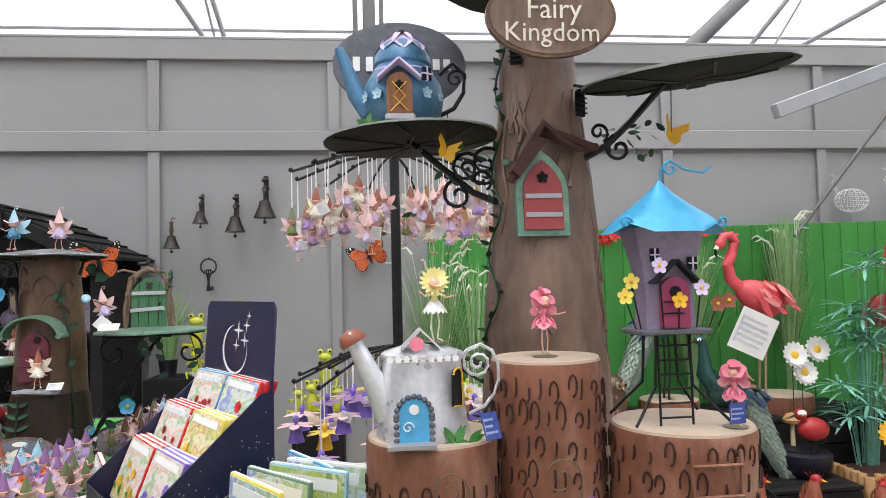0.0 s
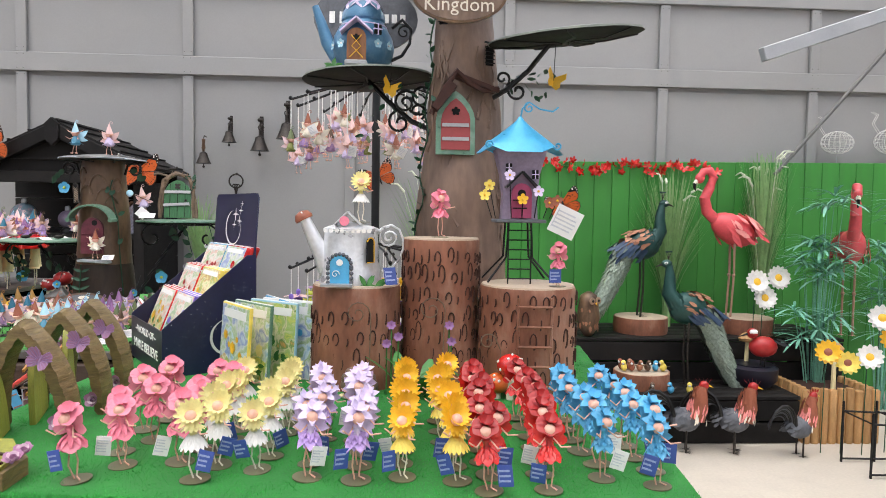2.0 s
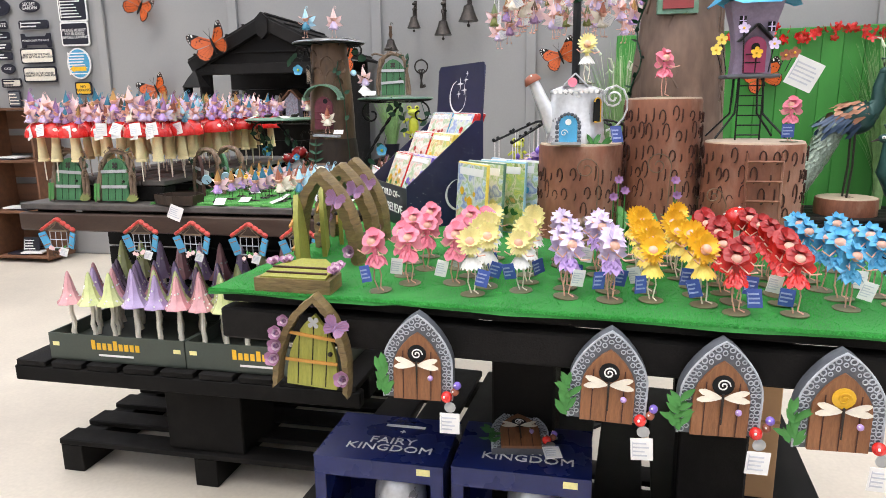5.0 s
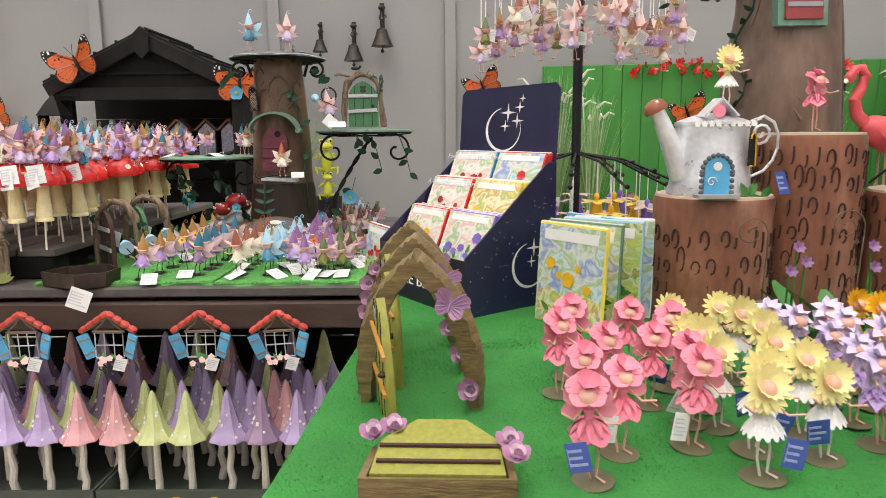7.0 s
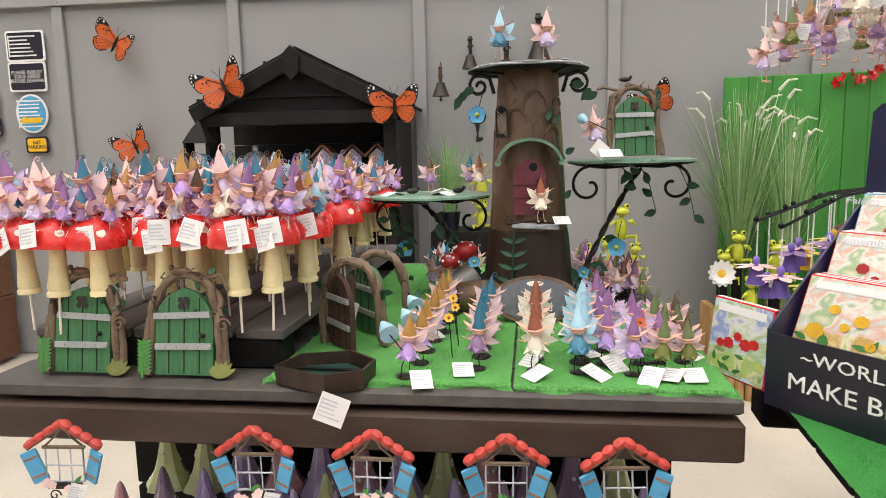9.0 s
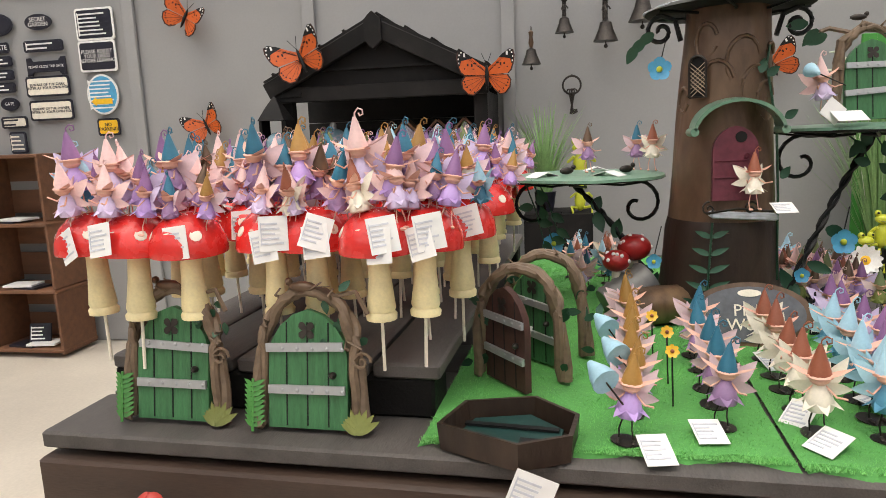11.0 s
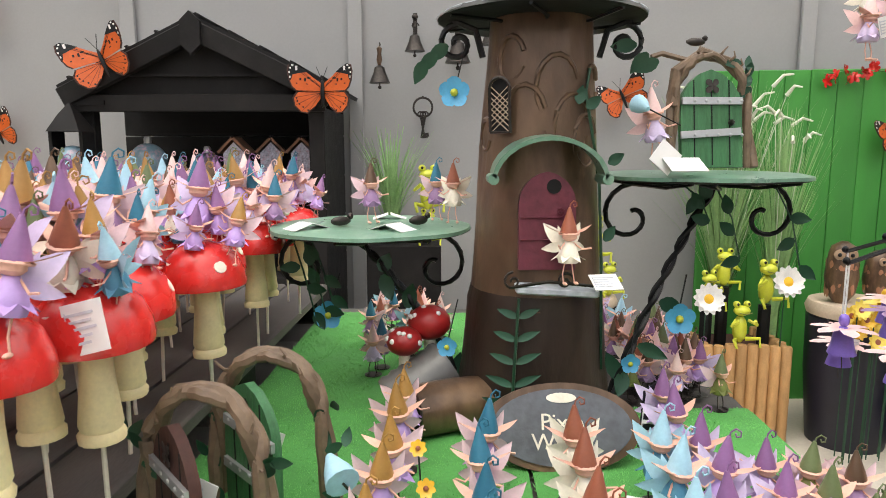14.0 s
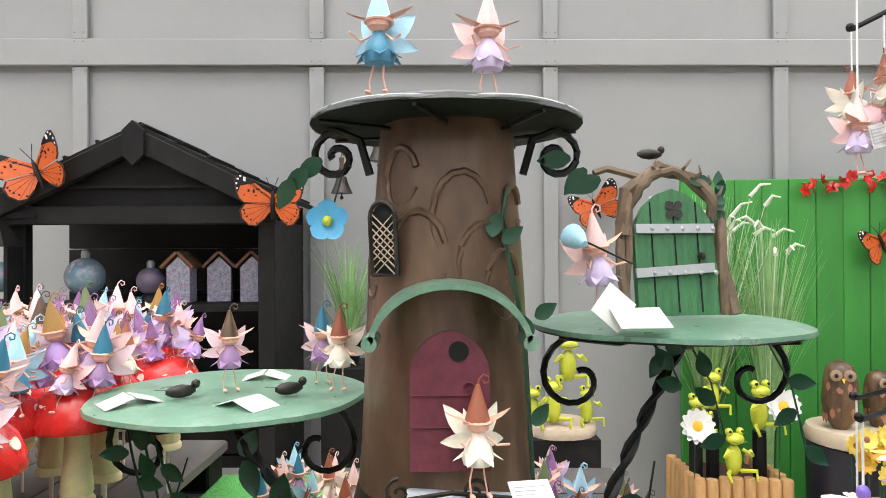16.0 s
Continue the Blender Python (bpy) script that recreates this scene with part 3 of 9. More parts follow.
def turf(name, label, m, w, d, z, material, blades):
    """A mat of artificial turf: a thin backing under thousands of short blades."""
    n = 26
    rows = []
    for j, v in enumerate([0.0, 0.006] + [d * q / n for q in range(1, n + 1)]):
        rows.append([m @ Vector((w * i / n + (random.uniform(-0.006, 0.006) if v in (0, d) else 0), v + (0.006 * math.sin(i * 0.9) + random.uniform(-0.004, 0.004) if j < 2 else 0),
                                 z + 0.004 + random.uniform(0, 0.002) - (0.008 if j == 0 else 0))) for i in range(n + 1)])
    s = Shape(turf_base if material is turf_blade else lime_base).grid(rows, closed=False)
    back = thing(name, label, "artificial turf", shape=s)
    r = np.random.default_rng(5)
    x, y = r.random(blades) * w, r.random(blades) * d
    y[: blades // 20] = r.random(blades // 20) * 0.015 - 0.004
    a, hgt, wd = r.random(blades) * 6.283, 0.001 + 0.002 * r.random(blades), 0.0008
    lean = (r.random((blades, 2)) - 0.5) * 0.008
    v = np.zeros((blades, 3, 3))
    v[:, 0] = np.stack([x - wd * np.cos(a), y - wd * np.sin(a), np.full(blades, z + 0.003)], 1)
    v[:, 1] = np.stack([x + wd * np.cos(a), y + wd * np.sin(a), np.full(blades, z + 0.003)], 1)
    v[:, 2] = np.stack([x + lean[:, 0], y + lean[:, 1], z + 0.005 + hgt], 1)
    v = v.reshape(-1, 3) @ np.array(m.to_3x3()).T + np.array(m.translation)
    me = bpy.data.meshes.new("blades")
    me.from_pydata(v.tolist(), [], np.arange(blades * 3).reshape(-1, 3).tolist())
    me.materials.append(material)
    ob = new("blades", me)
    ob.parent = back
    return tagged(back, kind="stuff")


turf("green_turf", "bright green artificial turf mat covering the table", G @ pose(-0.012, -0.022, 0), 1.225, 1.18, 1.007, turf_blade, 170000)
turf("lime_turf", "light green artificial turf mat on the table top", P @ pose(0.50, 0.03, 0), 0.40, 1.15, PIXIE_TOP + 0.002, lime_blade, 60000)
turf("lime_turf", "second light green turf mat laid edge to edge", P @ pose(0.905, 0.02, 0), 0.33, 0.60, PIXIE_TOP + 0.002, lime_blade, 30000)

# raised pallet under the toadstools
t = thing("raised_pallet", "black weathered pallet lying on the table under toadstool stakes", "pallet", P @ pose(0.04, 0.10, PIXIE_TOP))
for k in range(5):
    part("slat", Shape(grey_wood).box((0.045 + 0.095 * k, 0.54, 0.063), (0.088, 1.08, 0.02), bevel=0.003), t)
for y in (0.04, 0.54, 1.04):
    part("bearer", Shape(pallet_black).box((0.23, y, 0.027), (0.46, 0.075, 0.053), bevel=0.004), t)


# ---- tree with plates ----
def bracket(s, p0, p1, curl, y):
    s.tube([p0, ((p0[0] * 2 + p1[0]) / 3, y, (p0[2] * 2 + p1[2]) / 3 - 0.02), ((p0[0] + 2 * p1[0]) / 3, y, (p0[2] + 2 * p1[2]) / 3 - 0.02), p1], 0.007, 6)
    s.tube(spiral((p0[0] + p1[0]) / 2, (p0[2] + p1[2]) / 2 - 0.05, curl, 1.3, 90, y), 0.004, 5)
    s.tube(spiral((p0[0] * 3 + p1[0]) / 4, (p0[2] * 3 + p1[2]) / 4 + 0.02, curl * 0.7, 1.2, -60, y), 0.0035, 5)
    return s


TX, TY = 0.357, 1.37
tree = thing("tree_display", "tall painted tin tree trunk with plate shelves and a red door", "tree display", pose(TX, TY, 1.012))
prof = [(0.165, 0.0), (0.15, 0.05), (0.138, 0.15), (0.128, 0.30), (0.118, 0.45), (0.108, 0.60), (0.095, 0.75), (0.082, 0.90), (0.075, 1.02), (0.072, 1.11)]
part("trunk", Shape(trunk_paint).lathe([(r, z) for k in range(len(prof) - 1) for r, z in ((prof[k]), ((prof[k][0] + prof[k + 1][0]) / 2, (prof[k][1] + prof[k + 1][1]) / 2))] + [prof[-1]], 40, wob=0.10), tree)
for k in range(26):
    s = Shape(trunk_paint)
    a, z0, l = random.uniform(200, 340), random.uniform(0.15, 0.8), random.uniform(0.10, 0.24)
    pts = []
    for j in range(7):
        z = z0 + l * j / 6
        r = float(np.interp(z, [p[1] for p in prof], [p[0] for p in prof])) - 0.001
        aa = math.radians(a + 6 * math.sin(j * 1.2 + k))
        pts.append((r * math.cos(aa), r * math.sin(aa), z))
    s.tube(pts, 0.0055, 5, 0.002)
    part("bark_ridge", s, tree)
DOOR = pose(0.002, -0.003, -0.036)
part("door", Shape(door_red).slab(arch(0.076, 0.135, 0.5), 0.012, pose(-0.030, -0.1245, 0.60, -5, 0, 0)), tree, "coral red plank door with iron straps", DOOR)
s = Shape(green_iron)
s.grid([[pose(-0.030, -0.1185, 0.588, -5) @ Vector((x, 0, z)) for x, z in arch(0.102, 0.168, 0.5)], [pose(-0.030, -0.095, 0.588, -5) @ Vector((x, 0, z)) for x, z in arch(0.102, 0.168, 0.5)]])
part("door_frame", s, tree, "green painted arched door frame", DOOR)
s = Shape(steel)
for z in (0.628, 0.664):
    s.box((-0.030, -0.1255 + (z - 0.6) * 0.087, z), (0.07, 0.004, 0.009))
part("strap", s, tree, m=DOOR)
part("star", Shape(dark_hole).flower(5, 0.012, 0.009, pose(-0.030, -0.1175, 0.700, 85), 0, 0), tree, m=DOOR)
s = Shape(bark_dark)
s.tube([(-0.095, -0.125, 0.69), (-0.06, -0.135, 0.755), (-0.030, -0.14, 0.80), (0.0, -0.135, 0.772), (0.04, -0.12, 0.755), (0.082, -0.11, 0.760)], 0.008, 6)
s.box((0, 0, 0), (0.02, 0.04, 0.08), pose(-0.062, -0.125, 0.735, 0, 38, 0)).box((0, 0, 0), (0.11, 0.04, 0.012), pose(0.02, -0.11, 0.775, 0, 20, 0))
part("door_hood", s, tree, "dark curling branch hood over the door", DOOR)
for x, z, a in ((-0.062, 0.90, -20), (0.062, 0.79, 25)):
    s = Shape(dark_hole).slab(arch(0.022, 0.055), 0.004, pose(x, -0.072 - (0.02 if z < 0.85 else 0), z, 0, 0, a))
    s.use(black_iron)
    for k in range(5):
        s.box((0, 0, 0), (0.03, 0.003, 0.0025), pose(x, -0.075 - (0.02 if z < 0.85 else 0), z + 0.006 + 0.010 * k, 0, 0, a))
    s.box((0, 0, 0), (0.034, 0.006, 0.004), pose(x, -0.076 - (0.02 if z < 0.85 else 0), z + 0.058, 0, 0, a))
    part("window", s, tree, "small arched lattice window")


def plate(name, parent, m, r, top_mat, cone=0.0, label=""):
    # the underside gets its shade by colour, the upper face has top_mat
    s = Shape(under_shade).lathe([(0.01, -0.006 - cone * 0.1), (r * 0.5, -0.010 + cone * 0.35), (r * 0.97, -0.006), (r, -0.0035)], 36, m)
    s.use(top_mat).lathe([(r, -0.004), (r * 0.995, 0.001), (r * 0.9, 0.004 + cone * 0.12), (r * 0.45, 0.006 + cone * 0.6), (0.008, 0.006 + cone)], 36, m, wob=0.012, lobes=7)
    s.use(black_iron)
    for k in range(7):
        a = 2 * math.pi * k / 7
        s.tube([m @ Vector((0.1 * r * math.cos(a), 0.1 * r * math.sin(a), -0.014)), m @ Vector((0.55 * r * math.cos(a + 0.2), 0.55 * r * math.sin(a + 0.2), -0.016 + cone * 0.33)), m @ Vector((0.97 * r * math.cos(a), 0.97 * r * math.sin(a), -0.007))], 0.0024, 5)
    return part(name, s, parent, label)


plate("top_plate", tree, pose(0.013, -0.03, 1.115), 0.24, under_shade, 0.05, "dark conical canopy plate")
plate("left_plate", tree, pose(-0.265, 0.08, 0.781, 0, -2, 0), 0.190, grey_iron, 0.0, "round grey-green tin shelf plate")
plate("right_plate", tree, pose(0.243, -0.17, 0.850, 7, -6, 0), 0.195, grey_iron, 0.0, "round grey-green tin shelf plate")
s = Shape(black_iron)
bracket(s, (0.055, -0.05, 0.70), (0.22, -0.15, 0.85), 0.03, -0.09)
part("bracket", s, tree, "wrought iron leaf bracket")
s = Shape(black_iron)
bracket(s, (-0.08, -0.03, 0.62), (-0.27, 0.07, 0.775), 0.035, 0.0)
s.tube(spiral(-0.115, 0.715, 0.05, 1.6, 200, 0.0), 0.004, 5).tube(spiral(-0.16, 0.70, 0.035, 1.6, 20, -0.02), 0.004, 5)
part("bracket", s, tree, "wrought iron leaf bracket")
s = Shape(leaf_tin)
pts = []
for k in range(40):
    z = 0.05 + 0.96 * k / 39
    r = 0.150 - 0.072 * z + 0.006
    a = math.radians(198 + 12 * math.sin(k * 0.9))
    p = Vector((r * math.cos(a), r * math.sin(a), z))
    pts.append(p)
    s.leaf(0.022, 0.014, Matrix.Translation(p) @ pose(0, 0, 0, random.uniform(-30, 40), random.uniform(-40, 40), random.uniform(60, 200)), 0.2)
s.tube(pts, 0.0025, 5)
for k in range(30):
    x, z = random.choice(((0.10 + 0.15 * random.random(), 0.70 + 0.1 * random.random()), (-0.28 + 0.2 * random.random(), 0.60 + 0.14 * random.random())))
    s.leaf(0.024, 0.014, pose(x, -0.08 + 0.06 * random.random(), z, random.uniform(-60, 60), random.uniform(-60, 60), random.uniform(0, 360)), 0.2)
part("ivy_vine", s, tree, "dark green tin ivy climbing the trunk")

sign = thing("fairy_sign", "oval brown hanging sign reading Fairy Kingdom on chains", "sign", pose(0.325, 1.135, 1.945, 4))
oval = [(0.118 * math.cos(2 * math.pi * k / 40), 0.073 * math.sin(2 * math.pi * k / 40)) for k in range(40)]
s = Shape(trunk_brown).slab(oval, 0.014)
s.use(trunk_paint).slab([(x * 0.94, z * 0.92) for x, z in oval], 0.002, pose(0, -0.002, 0))
part("board", s, sign)
words("lettering", "Fairy", 0.052, pose(0.003, -0.004, 0.010), ivory, sign)
words("lettering", "Kingdom", 0.048, pose(0.0, -0.004, -0.031), ivory, sign)
part("maker_mark", Shape(gold).box((0, -0.003, 0.048), (0.075, 0.002, 0.010)), sign)
for x in (-0.07, 0.07):
    s = Shape(black_iron)
    for k in range(7):
        s.lathe([(0.0035, -0.001), (0.005, 0), (0.0035, 0.001)], 8, pose(x, 0.006, 0.062 + 0.012 * k, 90 if k % 2 else 0, 90, 0))
    part("chain", s, sign)

sg = thing("shelf_sign", "dark oval sign with white lettering behind the teapot", "sign", pose(0.075, 1.54, 1.988, -6, 0, 0))
s = Shape(stone).slab([(0.155 * math.cos(2 * math.pi * k / 36), 0.105 * math.sin(2 * math.pi * k / 36)) for k in range(36)], 0.01)
part("board", s, sg)
s = Shape(white)
for k, x in enumerate((-0.10, -0.07, 0.06, 0.085, 0.11)):
    s.box((x, -0.002, 0.0), (0.016, 0.003, 0.035 if k in (0, 1) else 0.026))
part("lettering", s, sg)


# ---- stumps ----
def stump(label, x, y, r, h, ladder=False):
    t = thing("log_stump", label, "log stump", pose(x, y, 1.012), "log stumps under the ornaments")
    part("bark", Shape(bark_red).lathe([(r * 1.05, 0), (r * 1.02, 0.03), (r, h * 0.4), (r * 0.99, h * 0.8), (r, h - 0.006), (r * 0.985, h)], 40, wob=0.05), t)
    part("cut_face", Shape(log_top).lathe([(r * 0.97, h), (r * 0.96, h + 0.004), (r * 0.5, h + 0.005), (0.004, h + 0.005)], 40, wob=0.05), t, "pale sawn log face")
    cells = [(i, j) for i in range(17) for j in range(int(h / 0.046))]
    for k, (i, j) in enumerate(cells):
        s = Shape(bark_dark)
        a, z, l = 152 + 14 * i + 7 * (j % 2) + random.uniform(-3.5, 3.5), 0.004 + 0.046 * j + random.uniform(-0.004, 0.010), random.uniform(0.020, 0.044)
        if z + l > h - 0.004:
            l = h - 0.006 - z
        q = r * 1.012
        n = 8
        loop = random.random() < 0.55
        pts = []
        for j in range(n + 1):
            u = 2 * math.pi * j / n * (0.8 if loop else 0.35)
            aa = math.radians(a) + 0.007 / r * math.sin(u) * (1 if loop else 0.5)
            pts.append((q * math.cos(aa), q * math.sin(aa), z + l * (1 - math.cos(u)) / 2))
        s.tube(pts, 0.0020, 4, 0.0016)
        part("furrow", s, t)
    if ladder:
        s = Shape(bark_red)
        for x0 in (-0.042, 0.032):
            s.tube([(x0, -r - 0.012, -0.005), (x0, -r - 0.006, h * 0.93)], 0.0035, 5)
        for k in range(5):
            s.tube([(-0.042, -r - 0.010, 0.02 + 0.044 * k), (0.032, -r - 0.010, 0.02 + 0.044 * k)], 0.003, 5)
        part("ladder", s, t, "small brown tin ladder")
    return t


stump("short red-brown log stump under a tin watering can", 0.09, 1.07, 0.104, 0.228)
stump("tall red-brown log stump with carved bark", 0.29, 1.12, 0.094, 0.335)
stump("red-brown log stump with a small ladder leaning on it", 0.492, 1.05, 0.113, 0.232, True)

# ---- ornaments on the tree and the stumps ----
teapot = thing("teapot_house", "blue tin teapot fairy house with a brown star door", "teapot house", pose(0.075, 1.43, 1.801))
blue_pot = paint("teapot_blue", (0.075, 0.20, 0.33), 0.35, 0.3, dirt=(0.22, 0.36, 0.48), dirt_amount=0.6)
part("stud_ring", Shape(pale_lilac).lathe([(0.0665, 0.126), (0.068, 0.128), (0.0665, 0.130)], 26), teapot, "pale ring round the shoulder")
for a in (-62, -38, 30, 55):
    m = pose(0, 0, 0, 0, 0, a) @ pose(0, -0.0885, 0.068, 90)
    part("blossom", Shape(ice_blue).flower(5, 0.013, 0.010, m, 0.15, 8).use(white).ball(m @ Vector((0, 0, 0.002)), 0.003, 6, 4), teapot)
part("body", Shape(blue_pot).lathe([(0.045, 0.0), (0.06, 0.012), (0.082, 0.04), (0.088, 0.07), (0.082, 0.10), (0.066, 0.128), (0.058, 0.142), (0.062, 0.147)], 26), teapot)
s = Shape(blue_pot).lathe([(0.062, 0.147), (0.06, 0.165), (0.045, 0.19), (0.02, 0.208), (0.006, 0.214)], 22)
s.use(pale_lilac).flower(8, 0.074, 0.044, pose(0, 0, 0.222), -0.30, -26)
s.use(black_iron).ball((0, 0, 0.222), 0.008)
part("lid", s, teapot, "petal lid with a small knob")
part("spout", Shape(blue_pot).tube([(-0.07, 0, 0.045), (-0.10, 0, 0.085), (-0.118, 0, 0.14), (-0.135, 0, 0.185)], 0.024, 10, 0.010), teapot)
part("handle", Shape(black_iron).tube([(0.08, 0, 0.13), (0.11, 0, 0.155), (0.135, 0, 0.13), (0.132, 0, 0.09), (0.11, 0, 0.055), (0.08, 0, 0.04)], 0.005, 6).tube(spiral(0.115, 0.12, 0.022, 1.3, 0), 0.003, 5), teapot)
s = Shape(door_wood).slab(arch(0.052, 0.085), 0.01, pose(-0.012, -0.096, 0.02))
s.use(gold)
for k in (-1, 1):
    s.tube([(-0.012 + 0.018 * k, -0.098, 0.025), (-0.012 - 0.012 * k, -0.098, 0.055), (-0.012 + 0.014 * k, -0.098, 0.085)], 0.0015, 4)
s.use(dark_hole).flower(5, 0.010, 0.008, pose(-0.012, -0.098, 0.078, 90), 0, 0)
part("door", s, teapot, "brown arched door with gold scrolls")
s = Shape(pale_lilac)
for k in (-1, 1):
    s.box((0, 0, 0), (0.058, 0.045, 0.004), pose(-0.012 + 0.022 * k, -0.085, 0.112, 0, 42 * k, 0))
part("porch_roof", s, teapot, "pale gabled porch roof")
part("window", Shape(dark_hole).box((0, 0, 0), (0.02, 0.006, 0.026), pose(0.045, -0.083, 0.105, 0, 0, 28)).use(pale_lilac).box((0, 0, 0), (0.003, 0.008, 0.03), pose(0.045, -0.084, 0.105, 0, 0, 28)).box((0, 0, 0), (0.024, 0.008, 0.003), pose(0.045, -0.084, 0.105, 0, 0, 28)), teapot)
part("step", Shape(steel).box((-0.012, -0.105, 0.008), (0.06, 0.03, 0.014), bevel=0.003), teapot)
s = Shape(leaf_green)
for k in range(14):
    s.leaf(0.025, 0.012, front(-0.065 + random.uniform(-0.02, 0.02), -0.075, 0.005, random.uniform(0, 360), random.uniform(20, 80)), 0.2)
part("shrub", s, teapot, "small tin shrub at the door")

house = thing("fairy_birdhouse", "purple fairy birdhouse with a blue pagoda roof on iron legs", "birdhouse", pose(0.462, 1.03, 1.252))
s = Shape(black_iron)
for sx in (-1, 1):
    for sy in (-1, 1):
        s.tube([(0.075 * sx, 0.055 * sy, 0.006), (0.03 * sx, 0.025 * sy, 0.06), (0.026 * sx, 0.024 * sy, 0.14)], 0.0026, 5)
for k in range(6):
    s.tube([(-0.026, -0.03, 0.012 + 0.022 * k), (0.026, -0.03, 0.012 + 0.022 * k)], 0.0016, 4)
s.tube([(-0.026, -0.03, 0.0), (-0.026, -0.03, 0.14)], 0.0018, 4).tube([(0.026, -0.03, 0.0), (0.026, -0.03, 0.14)], 0.0018, 4)
part("leg_frame", s, house, "black iron legs with ladder rungs")
part("deck", Shape(stone).box((0, 0, 0.143), (0.115, 0.085, 0.008), bevel=0.003), house)
s = Shape(house_purple)
rows = []
for z, w in ((0.147, 0.041), (0.20, 0.038), (0.25, 0.044), (0.305, 0.058)):
    rows.append([(w * (1.0 if k in (0, 1, 4, 5) else 1.0) * x, 0.8 * w * y, z) for k, (x, y) in enumerate(((-0.7, -1), (0.7, -1), (1, -0.7), (1, 0.7), (0.7, 1), (-0.7, 1), (-1, 0.7), (-1, -0.7)))])
s.grid(rows, smooth=False)
part("wall", s, house, "weathered purple tin wall")
s = Shape(roof_blue)
rows = []
for t in range(8):
    u = t / 7
    r = 0.093 * (1 - u) ** 1.35 + 0.003
    z = 0.300 + 0.082 * u ** 0.8
    rows.append([(r * math.cos(math.pi / 2 * c + math.pi / 4) * (1.05 if True else 1), 0.75 * r * math.sin(math.pi / 2 * c + math.pi / 4), z + (0.010 * (1 - u) ** 3 * (1 if abs(c - round(c)) < 0.01 else -0.4))) for c in [k / 4 for k in range(16)]])
s.grid(rows)
part("roof", s, house, "flared sky-blue pagoda roof")
part("finial", Shape(roof_blue).tube([(0, 0, 0.375), (0.004, 0, 0.40), (0.02, 0, 0.415), (0.045, 0, 0.40), (0.075, 0, 0.395), (0.088, 0, 0.405)], 0.0022, 5).tube(spiral(0.02, 0.402, 0.013, 1.2, 90), 0.0022, 5), house, "curled blue wire finial")
for x in (-1, 1):
    part("eave_curl", Shape(roof_blue).tube(spiral(0.077 * x, 0.312, 0.010, 1.3, 90 + 90 * x, -0.05), 0.0022, 5), house)
s = Shape(door_pink).slab(arch(0.046, 0.078), 0.008, pose(0, -0.042, 0.15))
s.use(dark_hole).lathe([(0.009, 0), (0.009, 0.002)], 14, pose(0, -0.042, 0.205, 90))
s.use(black_iron).tube([(-0.02, -0.044, 0.172), (0.012, -0.044, 0.172)], 0.0014, 4).tube([(-0.02, -0.044, 0.19), (0.008, -0.044, 0.19)], 0.0014, 4)
part("door", s, house, "magenta arched door with a round hole")
s = Shape(black_iron)
for k in (-1, 1):
    s.box((0, 0, 0), (0.05, 0.03, 0.004), pose(0.018 * k, -0.04, 0.236, 0, 45 * k, 0))
part("porch_roof", s, house)
for x, z in ((-0.030, 0.262), (0.030, 0.248)):
    part("window", Shape(dark_hole).box((x, -0.040, z), (0.014, 0.004, 0.02)).use(pale_lilac).box((x, -0.042, z), (0.002, 0.004, 0.02)).box((x, -0.042, z), (0.014, 0.004, 0.002)), house)
for x, z, mt in ((-0.085, 0.20, yellow), (-0.075, 0.222, yellow), (0.0, 0.192, gold), (0.035, 0.21, pale_lilac), (-0.03, 0.245, pale_lilac), (0.06, 0.185, rust), (0.078, 0.19, rust)):
    s = Shape(mt).flower(5, 0.013, 0.010, pose(x, -0.056, z, 85, 0, 0), 0.1, 0).use(gold).ball((x, -0.057, z), 0.003, 6, 4)
    s.use(black_iron).tube([(x * 0.8, -0.05, 0.15), (x, -0.054, z)], 0.0013, 4)
    part("flower", s, house)
price_tag(pose(0.548, 0.925, 1.395, 8, 24, 6), 0.062, 0.062, label="large white card label with small print hanging on a birdhouse")

can = thing("watering_can_house", "galvanised watering can fairy house with a blue door", "fairy house", pose(0.076, 1.06, 1.245) @ Matrix.Diagonal((0.93, 0.93, 0.93, 1)))
part("body", Shape(silver).lathe([(0.078, 0.0), (0.079, 0.006), (0.074, 0.02), (0.066, 0.128), (0.069, 0.131), (0.069, 0.136), (0.062, 0.139), (0.03, 0.150), (0.004, 0.153)], 28), can)
part("spout", Shape(silver).tube([(-0.055, -0.01, 0.035), (-0.078, -0.012, 0.085), (-0.112, -0.016, 0.158)], 0.026, 12, 0.013), can)
s = Shape(rust).lathe([(0.022, -0.002), (0.023, 0.004), (0.017, 0.016), (0.004, 0.021)], 16, pose(-0.114, -0.016, 0.158, 0, -28, 0))
s.use(white).ball((-0.118, -0.030, 0.172), 0.004, 6, 4)
part("spout_cap", s, can, "red toadstool cap on the spout")
part("handle", Shape(silver).tube([(0.06, 0, 0.12), (0.078, 0, 0.138), (0.100, 0, 0.146), (0.120, 0, 0.135), (0.130, 0, 0.112), (0.130, 0, 0.085), (0.122, 0, 0.062), (0.105, 0, 0.042), (0.078, 0, 0.03)], 0.003, 6).tube(spiral(0.095, 0.115, 0.028, 1.8, 90), 0.003, 5), can, "spiral wire handle")
s = Shape(sky_blue).slab(arch(0.046, 0.07), 0.008, pose(-0.02, -0.083, 0.006))
s.use(white).lathe([(0.008, 0), (0.008, 0.001)], 12, pose(-0.02, -0.083, 0.056, 90)).tube(spiral(-0.03, 0.028, 0.010, 1.2, 0, -0.084), 0.0012, 4)
part("door", s, can, "bright blue arched door")
